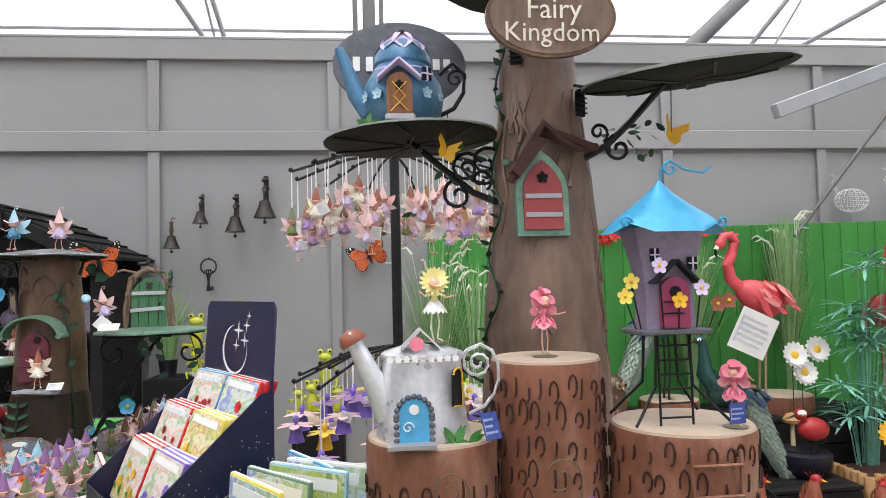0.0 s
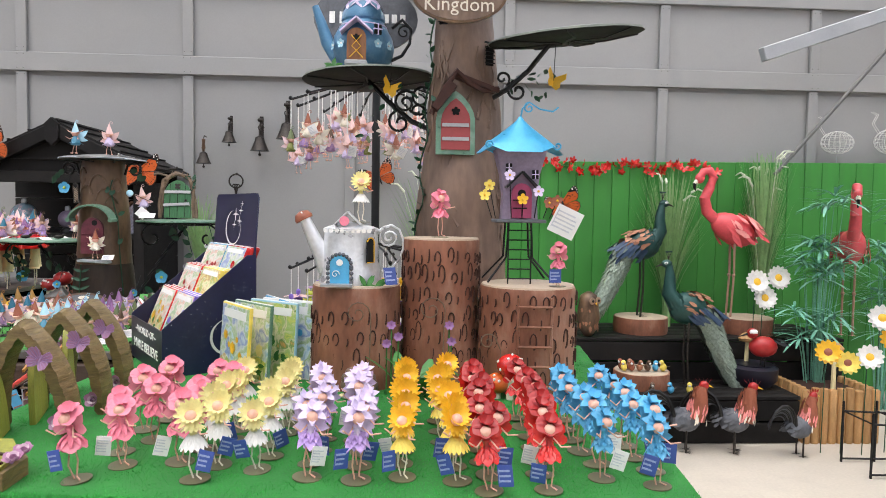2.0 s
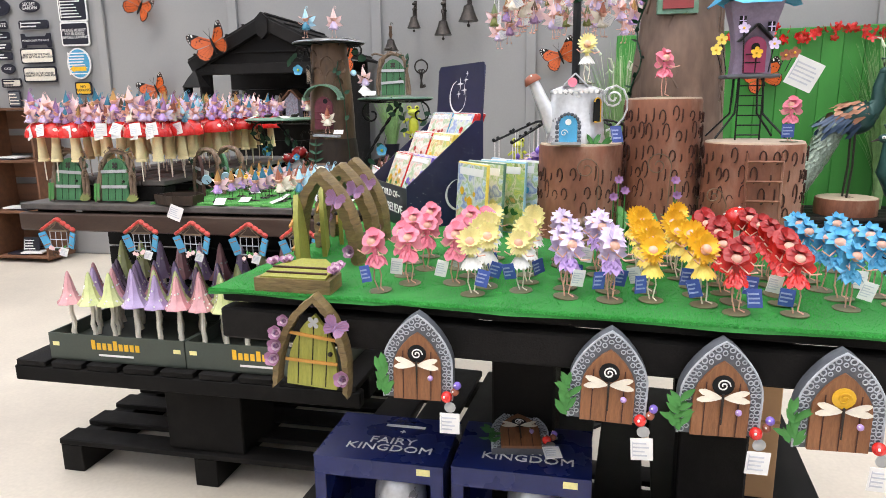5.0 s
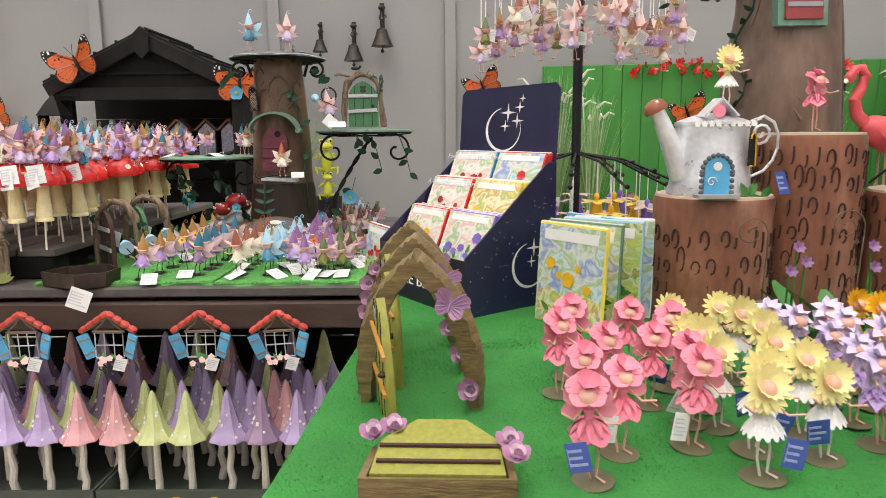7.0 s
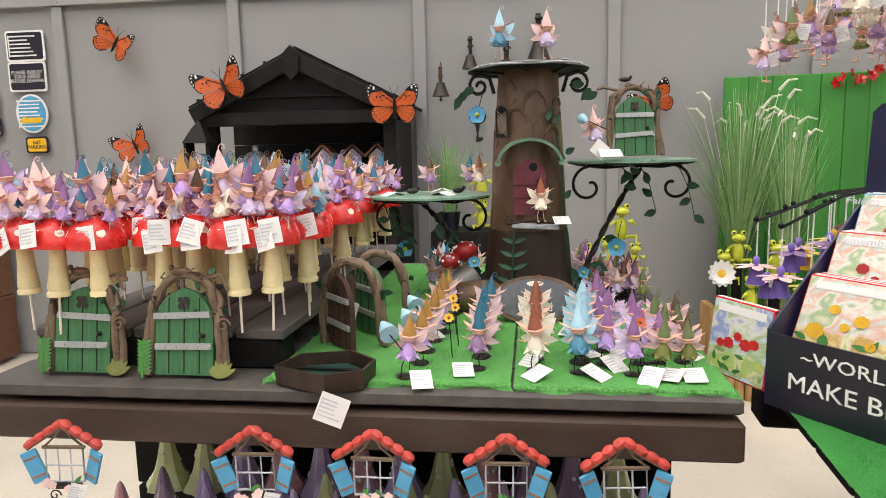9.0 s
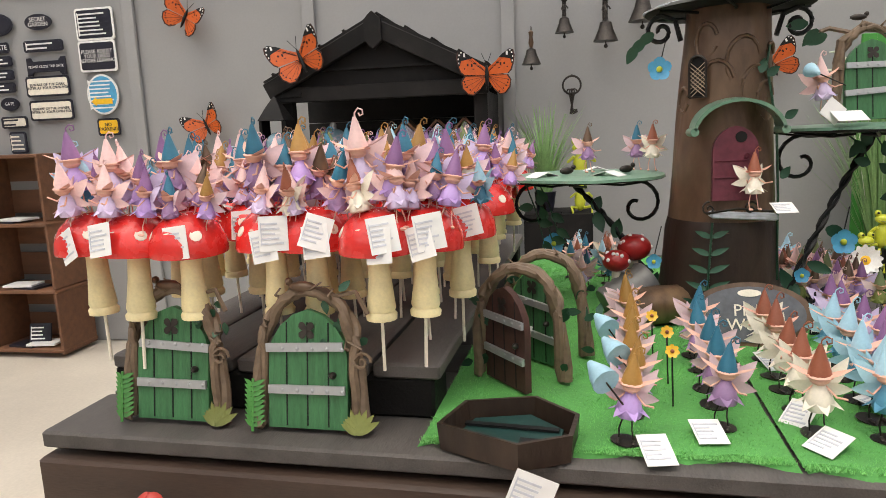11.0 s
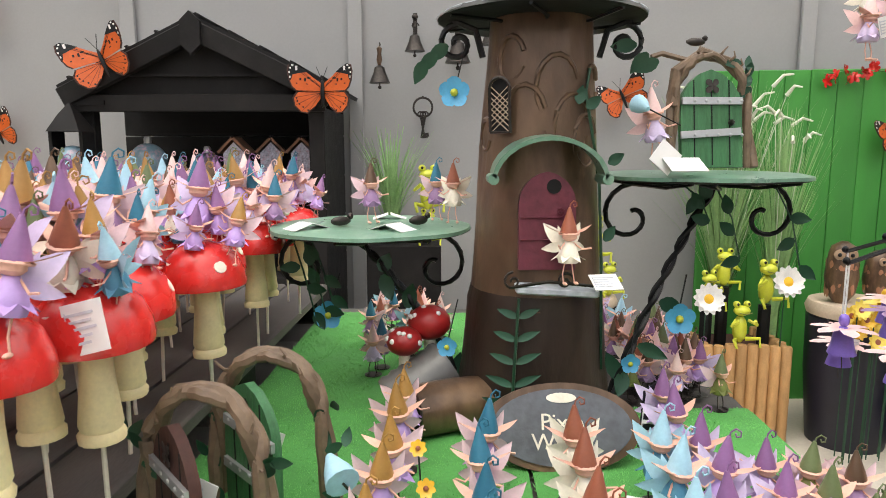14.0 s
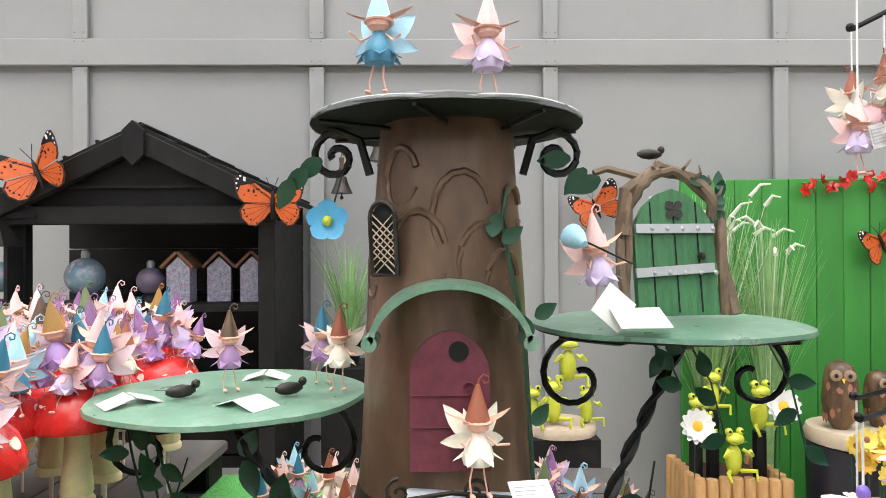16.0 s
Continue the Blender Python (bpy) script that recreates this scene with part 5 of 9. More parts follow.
    if roses:
        for x, z, r in ((w / 2 + 0.002, 0.035, 0.016),) if few else ((w / 2 + 0.002, 0.035, 0.016), (-w / 2 - 0.004, 0.080, 0.015), (-w / 2 - 0.008, 0.056, 0.016), (-w / 2 - 0.004, 0.104, 0.014), (-w / 2 + 0.010, 0.128, 0.012)):
            part("rose", rose(Shape(mauve), (x, -depth / 2 - 0.006, z), r), d, "mauve resin rose")
        part("butterfly", butterfly_tin(Shape(rose_mauve), pose(0.045, -depth / 2 - 0.010, h * 0.80, 70, 24, 10), 0.8, rose_mauve), d, "lilac filigree butterfly")
    return d


arch_door("olive fairy door ajar in a brown arch with roses", pose(-0.443, 0.690, 1.012, 6, 0, -12), olive_wood, arch_brown, 0.128, 0.180, 66, depth=0.036, fat=1.1, point=0.45, few=True)
arch_door("olive fairy door ajar in a brown arch with roses", pose(-0.447, 0.825, 1.012, 4, 0, -12), olive_wood, arch_brown, 0.128, 0.180, 62, depth=0.036, fat=1.1, point=0.45, few=True)
arch_door("olive fairy door ajar in a brown arch with roses", pose(-0.458, 0.955, 1.012, 3, 0, -13), olive_wood, arch_brown, 0.128, 0.180, 58, depth=0.036, fat=1.1, point=0.45)
t = thing("flat_fairy_door", "olive fairy door lying flat in a brown tray with roses", "fairy door", pose(-0.425, 0.475, 1.012, 0, 0, -4))
s = Shape(arch_brown)
ring = [(-0.075, -0.035), (0.075, -0.035), (0.07, 0.03), (0.03, 0.075), (-0.03, 0.075), (-0.07, 0.03)]
s.grid([[(x, y, 0.0) for x, y in ring], [(x, y, 0.026) for x, y in ring], [(x * 0.9, y * 0.9, 0.026) for x, y in ring], [(x * 0.9, y * 0.9, 0.006) for x, y in ring]], smooth=False)
part("tray", s, t, "brown resin tray frame")
s = Shape(olive_wood)
lid = [(x * 0.86, y * 0.86) for x, y in ring]
s.grid([[pose(0, 0, 0.027, 8) @ Vector((x, y, 0)) for x, y in lid], [pose(0, 0, 0.027, 8) @ Vector((x, y, 0.006)) for x, y in lid]], smooth=False)
s.use(bark_dark)
for y in (-0.012, 0.014):
    s.box((0, y, 0.0075), (0.12, 0.004, 0.003), pose(0, 0, 0.027, 8))
part("door_leaf", s, t, "olive planked door leaf")
for x, y in ((0.075, -0.01), (-0.07, 0.035), (-0.05, 0.05), (0.07, 0.02)):
    part("rose", rose(Shape(rose_mauve), (x, y, 0.036), 0.016, up=20), t, "mauve resin rose")


def front_y(x):
    return 0.468 - 0.098 * (x + 0.583)


def stone_door(x, z, knocker, tag=True, m=None, label="brown plank fairy door in a grey pebble arch hanging from the table edge"):
    m = m or pose(x, front_y(x) - 0.040, z, 2, random.uniform(-3, 3), random.uniform(-3, 3))
    d = thing("fairy_door", label, "fairy door", m, "pebble arch fairy doors")
    s = Shape(stone).slab(arch(0.122, 0.154, 0.5, 14), 0.022)
    s.use(stone_light).tube([(x, -0.0005, z) for x, z in arch(0.119, 0.152, 0.5, 14)[1:]] + [(-0.0595, -0.0005, 0)], 0.0018, 5)
    part("arch", s, d, "grey cast pebble arch with worn pale edges")
    for row, n, rr, base in ((0.054, 17, 0.0048, 0.0), (0.0465, 15, 0.0040, 0.5)):
        for k in range(n):
            a = math.pi * (k + 0.5) / n
            px, pz = row * math.cos(a), 0.154 - 0.061 * 1.5 + row * 1.02 * math.sin(a) * (1 + 0.5 * (1 - abs(math.cos(a))))
            q = rr * random.uniform(0.85, 1.15)
            part("pebble", Shape(stone_light).lathe([(q * 0.62, 0.0008), (q * 0.70, 0.0024), (q * 1.0, 0.0022), (q * 1.1, 0.0)], 8, pose(px, 0.001, pz, 90) @ Matrix.Diagonal((random.uniform(0.8, 1.2), random.uniform(0.8, 1.2), 1, 1))), d)
        for sx in (-1, 1):
            for k in range(5):
                part("pebble", Shape(stone_light).lathe([(rr * 0.62, 0.0008), (rr * 0.70, 0.0024), (rr, 0.0022), (rr * 1.1, 0.0)], 8, pose(row * sx, 0.001, 0.006 + 0.0115 * (k + base), 90)), d)
    s = Shape(door_wood).slab(arch(0.082, 0.122, 0.5, 10), 0.006, pose(0, -0.006, 0))
    s.use(bark_dark)
    for k in (-1, 0, 1):
        s.box((0.024 * k, -0.0064, 0.045), (0.0016, 0.001, 0.088))
    dl = part("door_leaf", s, d)
    s = Shape(knocker).lathe([(0.016, 0), (0.016, 0.0015)], 16, pose(0, -0.006, 0.085, 90)).use(white if knocker is dark_hole else gold).tube(spiral(0, 0.085, 0.010, 1.6, 0, -0.009), 0.0012, 4)
    part("window", s, dl, "round window with a spiral")
    s = Shape(ivory)
    for a in (20, -5, 160, 185):
        s.leaf(0.036, 0.011, pose(0.002 if a < 90 else -0.002, -0.011, 0.066, 90, 0, 0) @ pose(0, 0, 0, 0, 0, a - 90), 0.05, 0.9)
    s.use(bronze).tube([(0, -0.011, 0.072), (0.001, -0.011, 0.022)], 0.002, 5, 0.001)
    part("dragonfly", s, d, "cream dragonfly knocker")
    s = Shape(leaf_green)
    for k in range(16):
        s.leaf(0.024, 0.011, front(-0.062 + random.uniform(-0.006, 0.006), -0.010, 0.008 + 0.0035 * k, random.uniform(-70, 70), 70), 0.15)
    part("fern", s, d, "green resin fern")
    for bx, bz, r, mt in ((0.052, 0.012, 0.010, red), (0.066, 0.022, 0.007, rust), (0.070, 0.034, 0.007, violet), (0.024, 0.044, 0.005, lilac)):
        part("berry", Shape(mt).ball((bx, -0.012, bz), r, 8, 6).use(white).ball((bx - 0.003, -0.012 - r * 0.8, bz + 0.003), r * 0.25, 5, 4), d)
    if tag:
        s = Shape(steel).lathe([(0.009, -0.0007), (0.010, 0), (0.009, 0.0007)], 14, pose(0.058, -0.014, -0.006, 90))
        part("ring", s, d, "wire ring")
        tm = pose(0.058, -0.016, -0.035, 0, random.uniform(-25, 25), 0)
        s = Shape(paper).box((0, 0, 0), (0.034, 0.001, 0.038), tm)
        bars(s, 0.026, 0.028, tm @ pose(0, -0.0007, 0), 4)
        part("price_tag", s, d, "white price tag")
    return d


stone_door(-0.186, 0.848, dark_hole)
stone_door(0.128, 0.846, dark_hole)
stone_door(0.294, 0.843, dark_hole)
stone_door(0.456, 0.840, gold)
arch_door("olive fairy door with roses hanging from the table edge", pose(-0.383, front_y(-0.383) - 0.045, 0.848, 0, 5, 0), olive_wood, arch_brown, 0.118, 0.160, 0, group="hanging fairy doors", fat=0.6, point=0.6)
stone_door(0, 0, dark_hole, True, pose(-0.02, 0.60, 0.652, -84, 0, 8), "brown fairy door in a pebble arch lying on a blue box")

# boxes on the lower deck
for x in (-0.305, -0.015):
    b = thing("boxed_fairy_house", "navy gift box with a window showing a fairy house", "gift box", pose(x, 0.63, 0.402, 0, 0, -2), "navy gift boxes on the lower deck")
    s = Shape(tag_blue)
    deep = mat("box_navy", (0.010, 0.018, 0.105), 0.28, var=0.25, scale=8, bump=0.02) if x < -0.2 else bpy.data.materials["box_navy"]
    s = Shape(deep)
    w, dd, h = 0.275, 0.20, 0.235
    s.box((0, 0, h - 0.0015), (w, dd, 0.003)).box((0, dd / 2 - 0.0015, h / 2), (w, 0.003, h - 0.004)).box((0, 0, 0.0015), (w, dd, 0.003))
    for sx in (-1, 1):
        s.box((sx * (w / 2 - 0.0015), 0, h / 2), (0.003, dd - 0.006, h - 0.006))
        s.box((sx * (w / 2 - 0.014), -dd / 2 + 0.0015, h / 2), (0.022, 0.003, h - 0.006))
    s.box((0, -dd / 2 + 0.0015, h - 0.022), (w - 0.05, 0.003, 0.038)).box((0, -dd / 2 + 0.0015, 0.02), (w - 0.05, 0.003, 0.035))
    part("carton", s, b)
    s = Shape(silver).lathe([(0.062, 0.006), (0.055, 0.13), (0.03, 0.17), (0.004, 0.18)], 18, pose(0.02, 0.0, 0))
    hs = part("fairy_house", s, b, "small silver fairy house with a blue door")
    part("door", Shape(sky_blue).slab(arch(0.05, 0.085), 0.006, pose(0.0, -0.066, 0.015)).use(white).box((0, -0.067, 0.065), (0.018, 0.001, 0.003)).box((0, -0.067, 0.065), (0.003, 0.001, 0.018)), hs)
    part("planting", Shape(leaf_green).ball((0.06, -0.05, 0.03), (0.025, 0.02, 0.03), 7, 5).ball((-0.06, -0.05, 0.02), (0.02, 0.02, 0.02), 7, 5), hs)
    words("lettering", "FAIRY\nKINGDOM", 0.036, pose(0.01, -0.03, h + 0.001, -90), white, b, wide=1.1)
    s = Shape(white).box((0.02, 0.055, h + 0.0005), (0.09, 0.010, 0.001)).box((0.02, 0.030, h + 0.0005), (0.012, 0.003, 0.001)).box((0.02, 0.030, h + 0.0005), (0.003, 0.012, 0.001))
    part("maker_mark", s, b)
    part("price_sticker", Shape(pale_yellow).box((w / 2 - 0.04, -dd / 2 - 0.0006, h - 0.015), (0.028, 0.001, 0.014)), b)
b = thing("cardboard_carton", "plain brown cardboard carton standing on the lower deck", "carton", pose(0.485, 0.98, 0.402, 0, 0, -3))
part("carton", Shape(kraft).box((0, 0, 0.19), (0.165, 0.14, 0.38), bevel=0.002), b)
part("tape", Shape(mat("brown_tape", (0.33, 0.20, 0.09), 0.25, var=0.05)).box((0, -0.0705, 0.20), (0.166, 0.001, 0.006)), b)

s = Shape(black_iron)
for k, (x, z) in enumerate(((0.0, 0.0), (0.03, -0.045), (-0.01, -0.09), (0.05, -0.01))):
    s.tube([(x, 0, z + 0.05)] + spiral(x, z, 0.022, 1.5, 90), 0.0022, 5)
s.tube([(0, 0, 0.16), (0.01, 0, 0.08), (-0.005, 0, 0.0), (0.01, 0, -0.10)], 0.003, 5).tube([(0, 0, 0.16), (0, 0.03, 0.165)], 0.003, 5)
for k in range(9):
    s.leaf(0.028, 0.014, front(random.uniform(-0.02, 0.05), -0.004, random.uniform(-0.08, 0.08), random.uniform(-150, 150)), 0.1)
thing("iron_scroll_hanger", "black iron scroll ornament hanging at the table corner", "iron ornament", pose(0.590, 0.352, 0.915) @ Matrix.Diagonal((0.55, 0.55, 0.55, 1)), shape=s)

# ---- pixie table: trunk house, plates, figurines ----
def pixie_shape(hat, dress, wing, stand=True):
    """A tin pixie: wire legs on a disc, a petal skirt, wide pointed ears under a curled cone hat, two pairs of wings."""
    s = Shape(skin)
    s.use(bronze if stand else skin)
    if stand:
        s.lathe([(0.016, 0.0), (0.016, 0.001), (0.004, 0.0014)], 12)
    s.tube([(-0.007, -0.004, 0.001), (-0.008, -0.002, 0.014), (-0.004, 0, 0.030)], 0.0009, 4).tube([(0.008, -0.003, 0.001), (0.005, -0.004, 0.015), (0.004, 0, 0.030)], 0.0009, 4)
    s.ball((-0.007, -0.008, 0.0028), (0.0026, 0.0065, 0.0022), 6, 4).ball((0.008, -0.007, 0.0028), (0.0026, 0.0065, 0.0022), 6, 4)
    s.use(dress).lathe([(0.0045, 0.027), (0.0125, 0.028), (0.0142, 0.034), (0.0112, 0.044), (0.0066, 0.052), (0.0042, 0.056)], 12, lobes=6, wob=0.07)
    s.flower(6, 0.027, 0.0140, pose(0, 0, 0.048, 0, 0, 20), 0.22, -52, 0.5)
    s.use(skin).tube([(-0.005, 0, 0.053), (-0.014, -0.008, 0.046), (-0.020, -0.017, 0.052)], 0.0011, 4).tube([(0.005, 0, 0.053), (0.015, -0.007, 0.045), (0.024, -0.014, 0.047)], 0.0011, 4)
    s.ball((0, -0.002, 0.0605), (0.0098, 0.0095, 0.0062), 10, 5)
    s.lathe([(0.0126, 0.0625), (0.0132, 0.0640), (0.0105, 0.0655)], 12)
    for sx in (-1, 1):
        s.leaf(0.029, 0.0125, pose(0.002 * sx, -0.003, 0.0628, 0, 0, -84 * sx) @ pose(0, 0, 0, 10), 0.20, 0.5)
    s.use(hat).lathe([(0.0112, 0.0640), (0.0106, 0.067), (0.0088, 0.074), (0.0062, 0.082), (0.0037, 0.090), (0.0016, 0.096)], 11, wob=0.06)
    s.tube([(0, 0, 0.093), (0.001, 0, 0.100), (0.005, 0, 0.104), (0.0095, 0, 0.102), (0.0095, 0, 0.0975), (0.006, 0, 0.0965), (0.005, 0, 0.0995)], 0.0009, 4)
    s.use(wing)
    for sx in (-1, 1):
        for turn, l, w, back in ((46, 0.038, 0.018, 24), (100, 0.029, 0.014, 14), (22, 0.026, 0.009, 28)):
            s.leaf(l, w, pose(0.002 * sx, 0.007, 0.048, 0, turn * sx, back * sx) @ pose(0, 0, 0, 94), -0.26, 0.5)
    return s


HATS = {"teal": (teal_hat, mauve, blush_wing, "teal hat and mauve skirt"), "rust": (rust, ivory, ivory, "rust red hat and cream wings"), "ochre": (ochre, lilac, blush_wing, "ochre hat and pale wings"),
        "purple": (purple_hat, lilac, pale_lilac, "purple hat and lilac skirt"), "green": (green_hat, olive, blush_wing, "moss green hat and olive skirt"), "ice": (ice_blue, teal_blue, ice_blue, "pale blue hat and wings"),
        "brown": (trunk_brown, mauve, blush_wing, "brown hat and mauve skirt"), "blush": (pale_pink, pale_lilac, pale_pink, "pink hat and pale lilac skirt")}
PIXIE = {k: pixie_shape(*v[:3]).mesh("pixie_figurine") for k, v in HATS.items()}
PERCHED = {k: pixie_shape(*v[:3], False).mesh("pixie_figurine") for k, v in HATS.items()}
PERCHED = {k: pixie_shape(*v[:3], False).mesh("pixie_figurine") for k, v in HATS.items()}


def pixie(key, m, group="pixie figurines on the turf", on="on turf"):
    ob = new("pixie_figurine", (PIXIE if on == "on turf" else PERCHED)[key])
    ob.matrix_basis = m
    return tagged(ob, "tin pixie with " + HATS[key][3] + " " + on, "pixie figurine", group)


def size(k):
    return Matrix.Diagonal((k, k, k, 1))


CROWD = []


def far_pixie(key, m):
    """One of the many pixies at the back, which stay together as one crowd."""
    CROWD.append((key, m))


def crowd(label):
    verts, faces, mats, index = [], [], [], []
    for key, m in CROWD:
        me, start = PERCHED[key], len(verts)
        for v in me.vertices:
            verts.append(tuple(m @ v.co))
        for f in me.polygons:
            faces.append([start + i for i in f.vertices])
            mt = me.materials[f.material_index]
            if mt not in mats:
                mats.append(mt)
            index.append(mats.index(mt))
    me = bpy.data.meshes.new("pixie_crowd")
    me.from_pydata(verts, [], faces)
    for mt in mats:
        me.materials.append(mt)
    me.polygons.foreach_set("material_index", index)
    me.polygons.foreach_set("use_smooth", [True] * len(faces))
    me.set_sharp_from_angle(angle=0.75)
    return tagged(new("pixie_crowd", me), label, "pixie figurines", kind="stuff")


TURF_Z = PIXIE_TOP + 0.008
cols = (("ochre", -1.079, 1.375, -1.040, 1.800, 7), ("teal", -0.968, 1.420, -0.958, 1.670, 5), ("rust", -0.872, 1.415, -0.860, 1.660, 5), ("ice", -0.800, 1.400, -0.775, 1.650, 5), ("purple", -0.752, 1.455, -0.725, 1.800, 6),
        ("purple", -0.708, 1.395, -0.690, 1.620, 5), ("green", -0.665, 1.405, -0.648, 1.620, 5), ("brown", -0.622, 1.400, -0.606, 1.600, 4))
for key, x0, y0, x1, y1, n in cols:
    for k in range(n):
        u = k / (n - 1)
        kk = key if x0 < -0.72 or random.random() < 0.55 else random.choice(("green", "brown", "brown", "purple", "rust"))
        loose = 0.004 if x0 < -0.72 else 0.012
        px, y = x0 + (x1 - x0) * u + random.uniform(-loose, loose), y0 + (y1 - y0) * u + random.uniform(-0.008, 0.008)
        pixie(kk, pose(px, y, TURF_Z, random.uniform(-5, 5), random.uniform(-5, 5), random.uniform(-28, 28)) @ size(random.uniform(1.02, 1.14) if x0 < -0.72 else random.uniform(0.85, 1.0)))
        if k == 0 or random.random() < 0.4:
            price_tag(pose(px + random.uniform(-0.03, 0.03), y - random.uniform(0.02, 0.04), TURF_Z + 0.008, random.uniform(-84, -58), random.uniform(-4, 4), random.uniform(-60, 60)), 0.034, 0.042)
for x, y in ((-1.02, 1.47), (-1.015, 1.55), (-1.025, 1.63), (-0.69, 1.50), (-0.70, 1.44)):
    s = Shape(gold if x < -0.9 else orange).flower(7, 0.009, 0.006, pose(x, y, TURF_Z + 0.075, 60), 0.1, 5).use(rust).ball((x, y - 0.002, TURF_Z + 0.076), 0.0026, 6, 4)
    s.use(bronze).tube([(x + 0.004, y + 0.01, TURF_Z - 0.002), (x, y + 0.002, TURF_Z + 0.074)], 0.0011, 4)
    thing("tin_flower", "small tin flower on a thin wire among the pixies", "tin flower", shape=s, group="small wire flowers")
for k in range(34):
    x, y = random.uniform(-0.72, -0.60), random.uniform(1.90, 2.35)
    pixie(random.choice(("green", "brown", "ice", "blush", "rust", "purple")), pose(x, y, TURF_Z, 0, 0, random.uniform(-60, 60)) @ size(random.uniform(0.8, 1.0)))
for k in range(16):
    x, y = random.uniform(-1.14, -1.0), random.uniform(2.05, 2.45)
    pixie(random.choice(("ice", "blush", "teal", "rust")), pose(x, y, TURF_Z, 0, 0, random.uniform(-60, 60)) @ size(0.9))
for x, y in ((-1.105, 1.36), (-1.085, 1.45), (-1.09, 1.56)):
    s = Shape(ice_blue).lathe([(0.013, 0), (0.010, 0.012), (0.003, 0.028)], 12, pose(x, y, TURF_Z + 0.075, -70, 0, 30) @ Matrix.Diagonal((1.25, 1.25, 1.25, 1)))
    s.use(bronze).tube([(x + 0.03, y + 0.012, TURF_Z + 0.03), (x, y, TURF_Z + 0.075)], 0.0012, 4)
    thing("fairy_net", "pale blue mesh net on a thin stick among the pixies", "fairy net", shape=s, group="fairy nets")


def toadstool_parts():
    t = thing("toadstool_stake", "glossy red spotted toadstool stake with a cream stem", "toadstool", group="red toadstools on the raised pallet")
    part("cap", Shape(red).lathe([(0.040, 0.136), (0.0475, 0.132), (0.0485, 0.136), (0.0465, 0.150), (0.039, 0.167), (0.026, 0.179), (0.010, 0.1835), (0.001, 0.184)], 22), t)
    part("stem", Shape(cream).lathe([(0.019, 0.048), (0.0195, 0.054), (0.0165, 0.058), (0.018, 0.062), (0.014, 0.10), (0.0125, 0.142)], 14), t)
    part("spike", Shape(ivory).tube([(0, 0, -0.019), (0, 0, 0.05)], 0.0022, 6), t)
    for a, e in ((250, 42), (300, 30), (200, 28), (275, 70), (330, 55), (30, 45), (110, 40), (160, 60)):
        aa, ee = math.radians(a), math.radians(e)
        d = Vector((0.0478 * math.cos(aa) * math.cos(ee), 0.0478 * math.sin(aa) * math.cos(ee), 0.136 + 0.047 * math.sin(ee)))
        n = Vector((math.cos(aa) * math.cos(ee), math.sin(aa) * math.cos(ee), math.sin(ee)))
        part("spot", Shape(ivory).lathe([(0.0078, -0.001), (0.0072, 0.0009), (0.001, 0.0014)], 10, Matrix.Translation(d) @ n.to_track_quat("Z", "Y").to_matrix().to_4x4()), t)
    return t


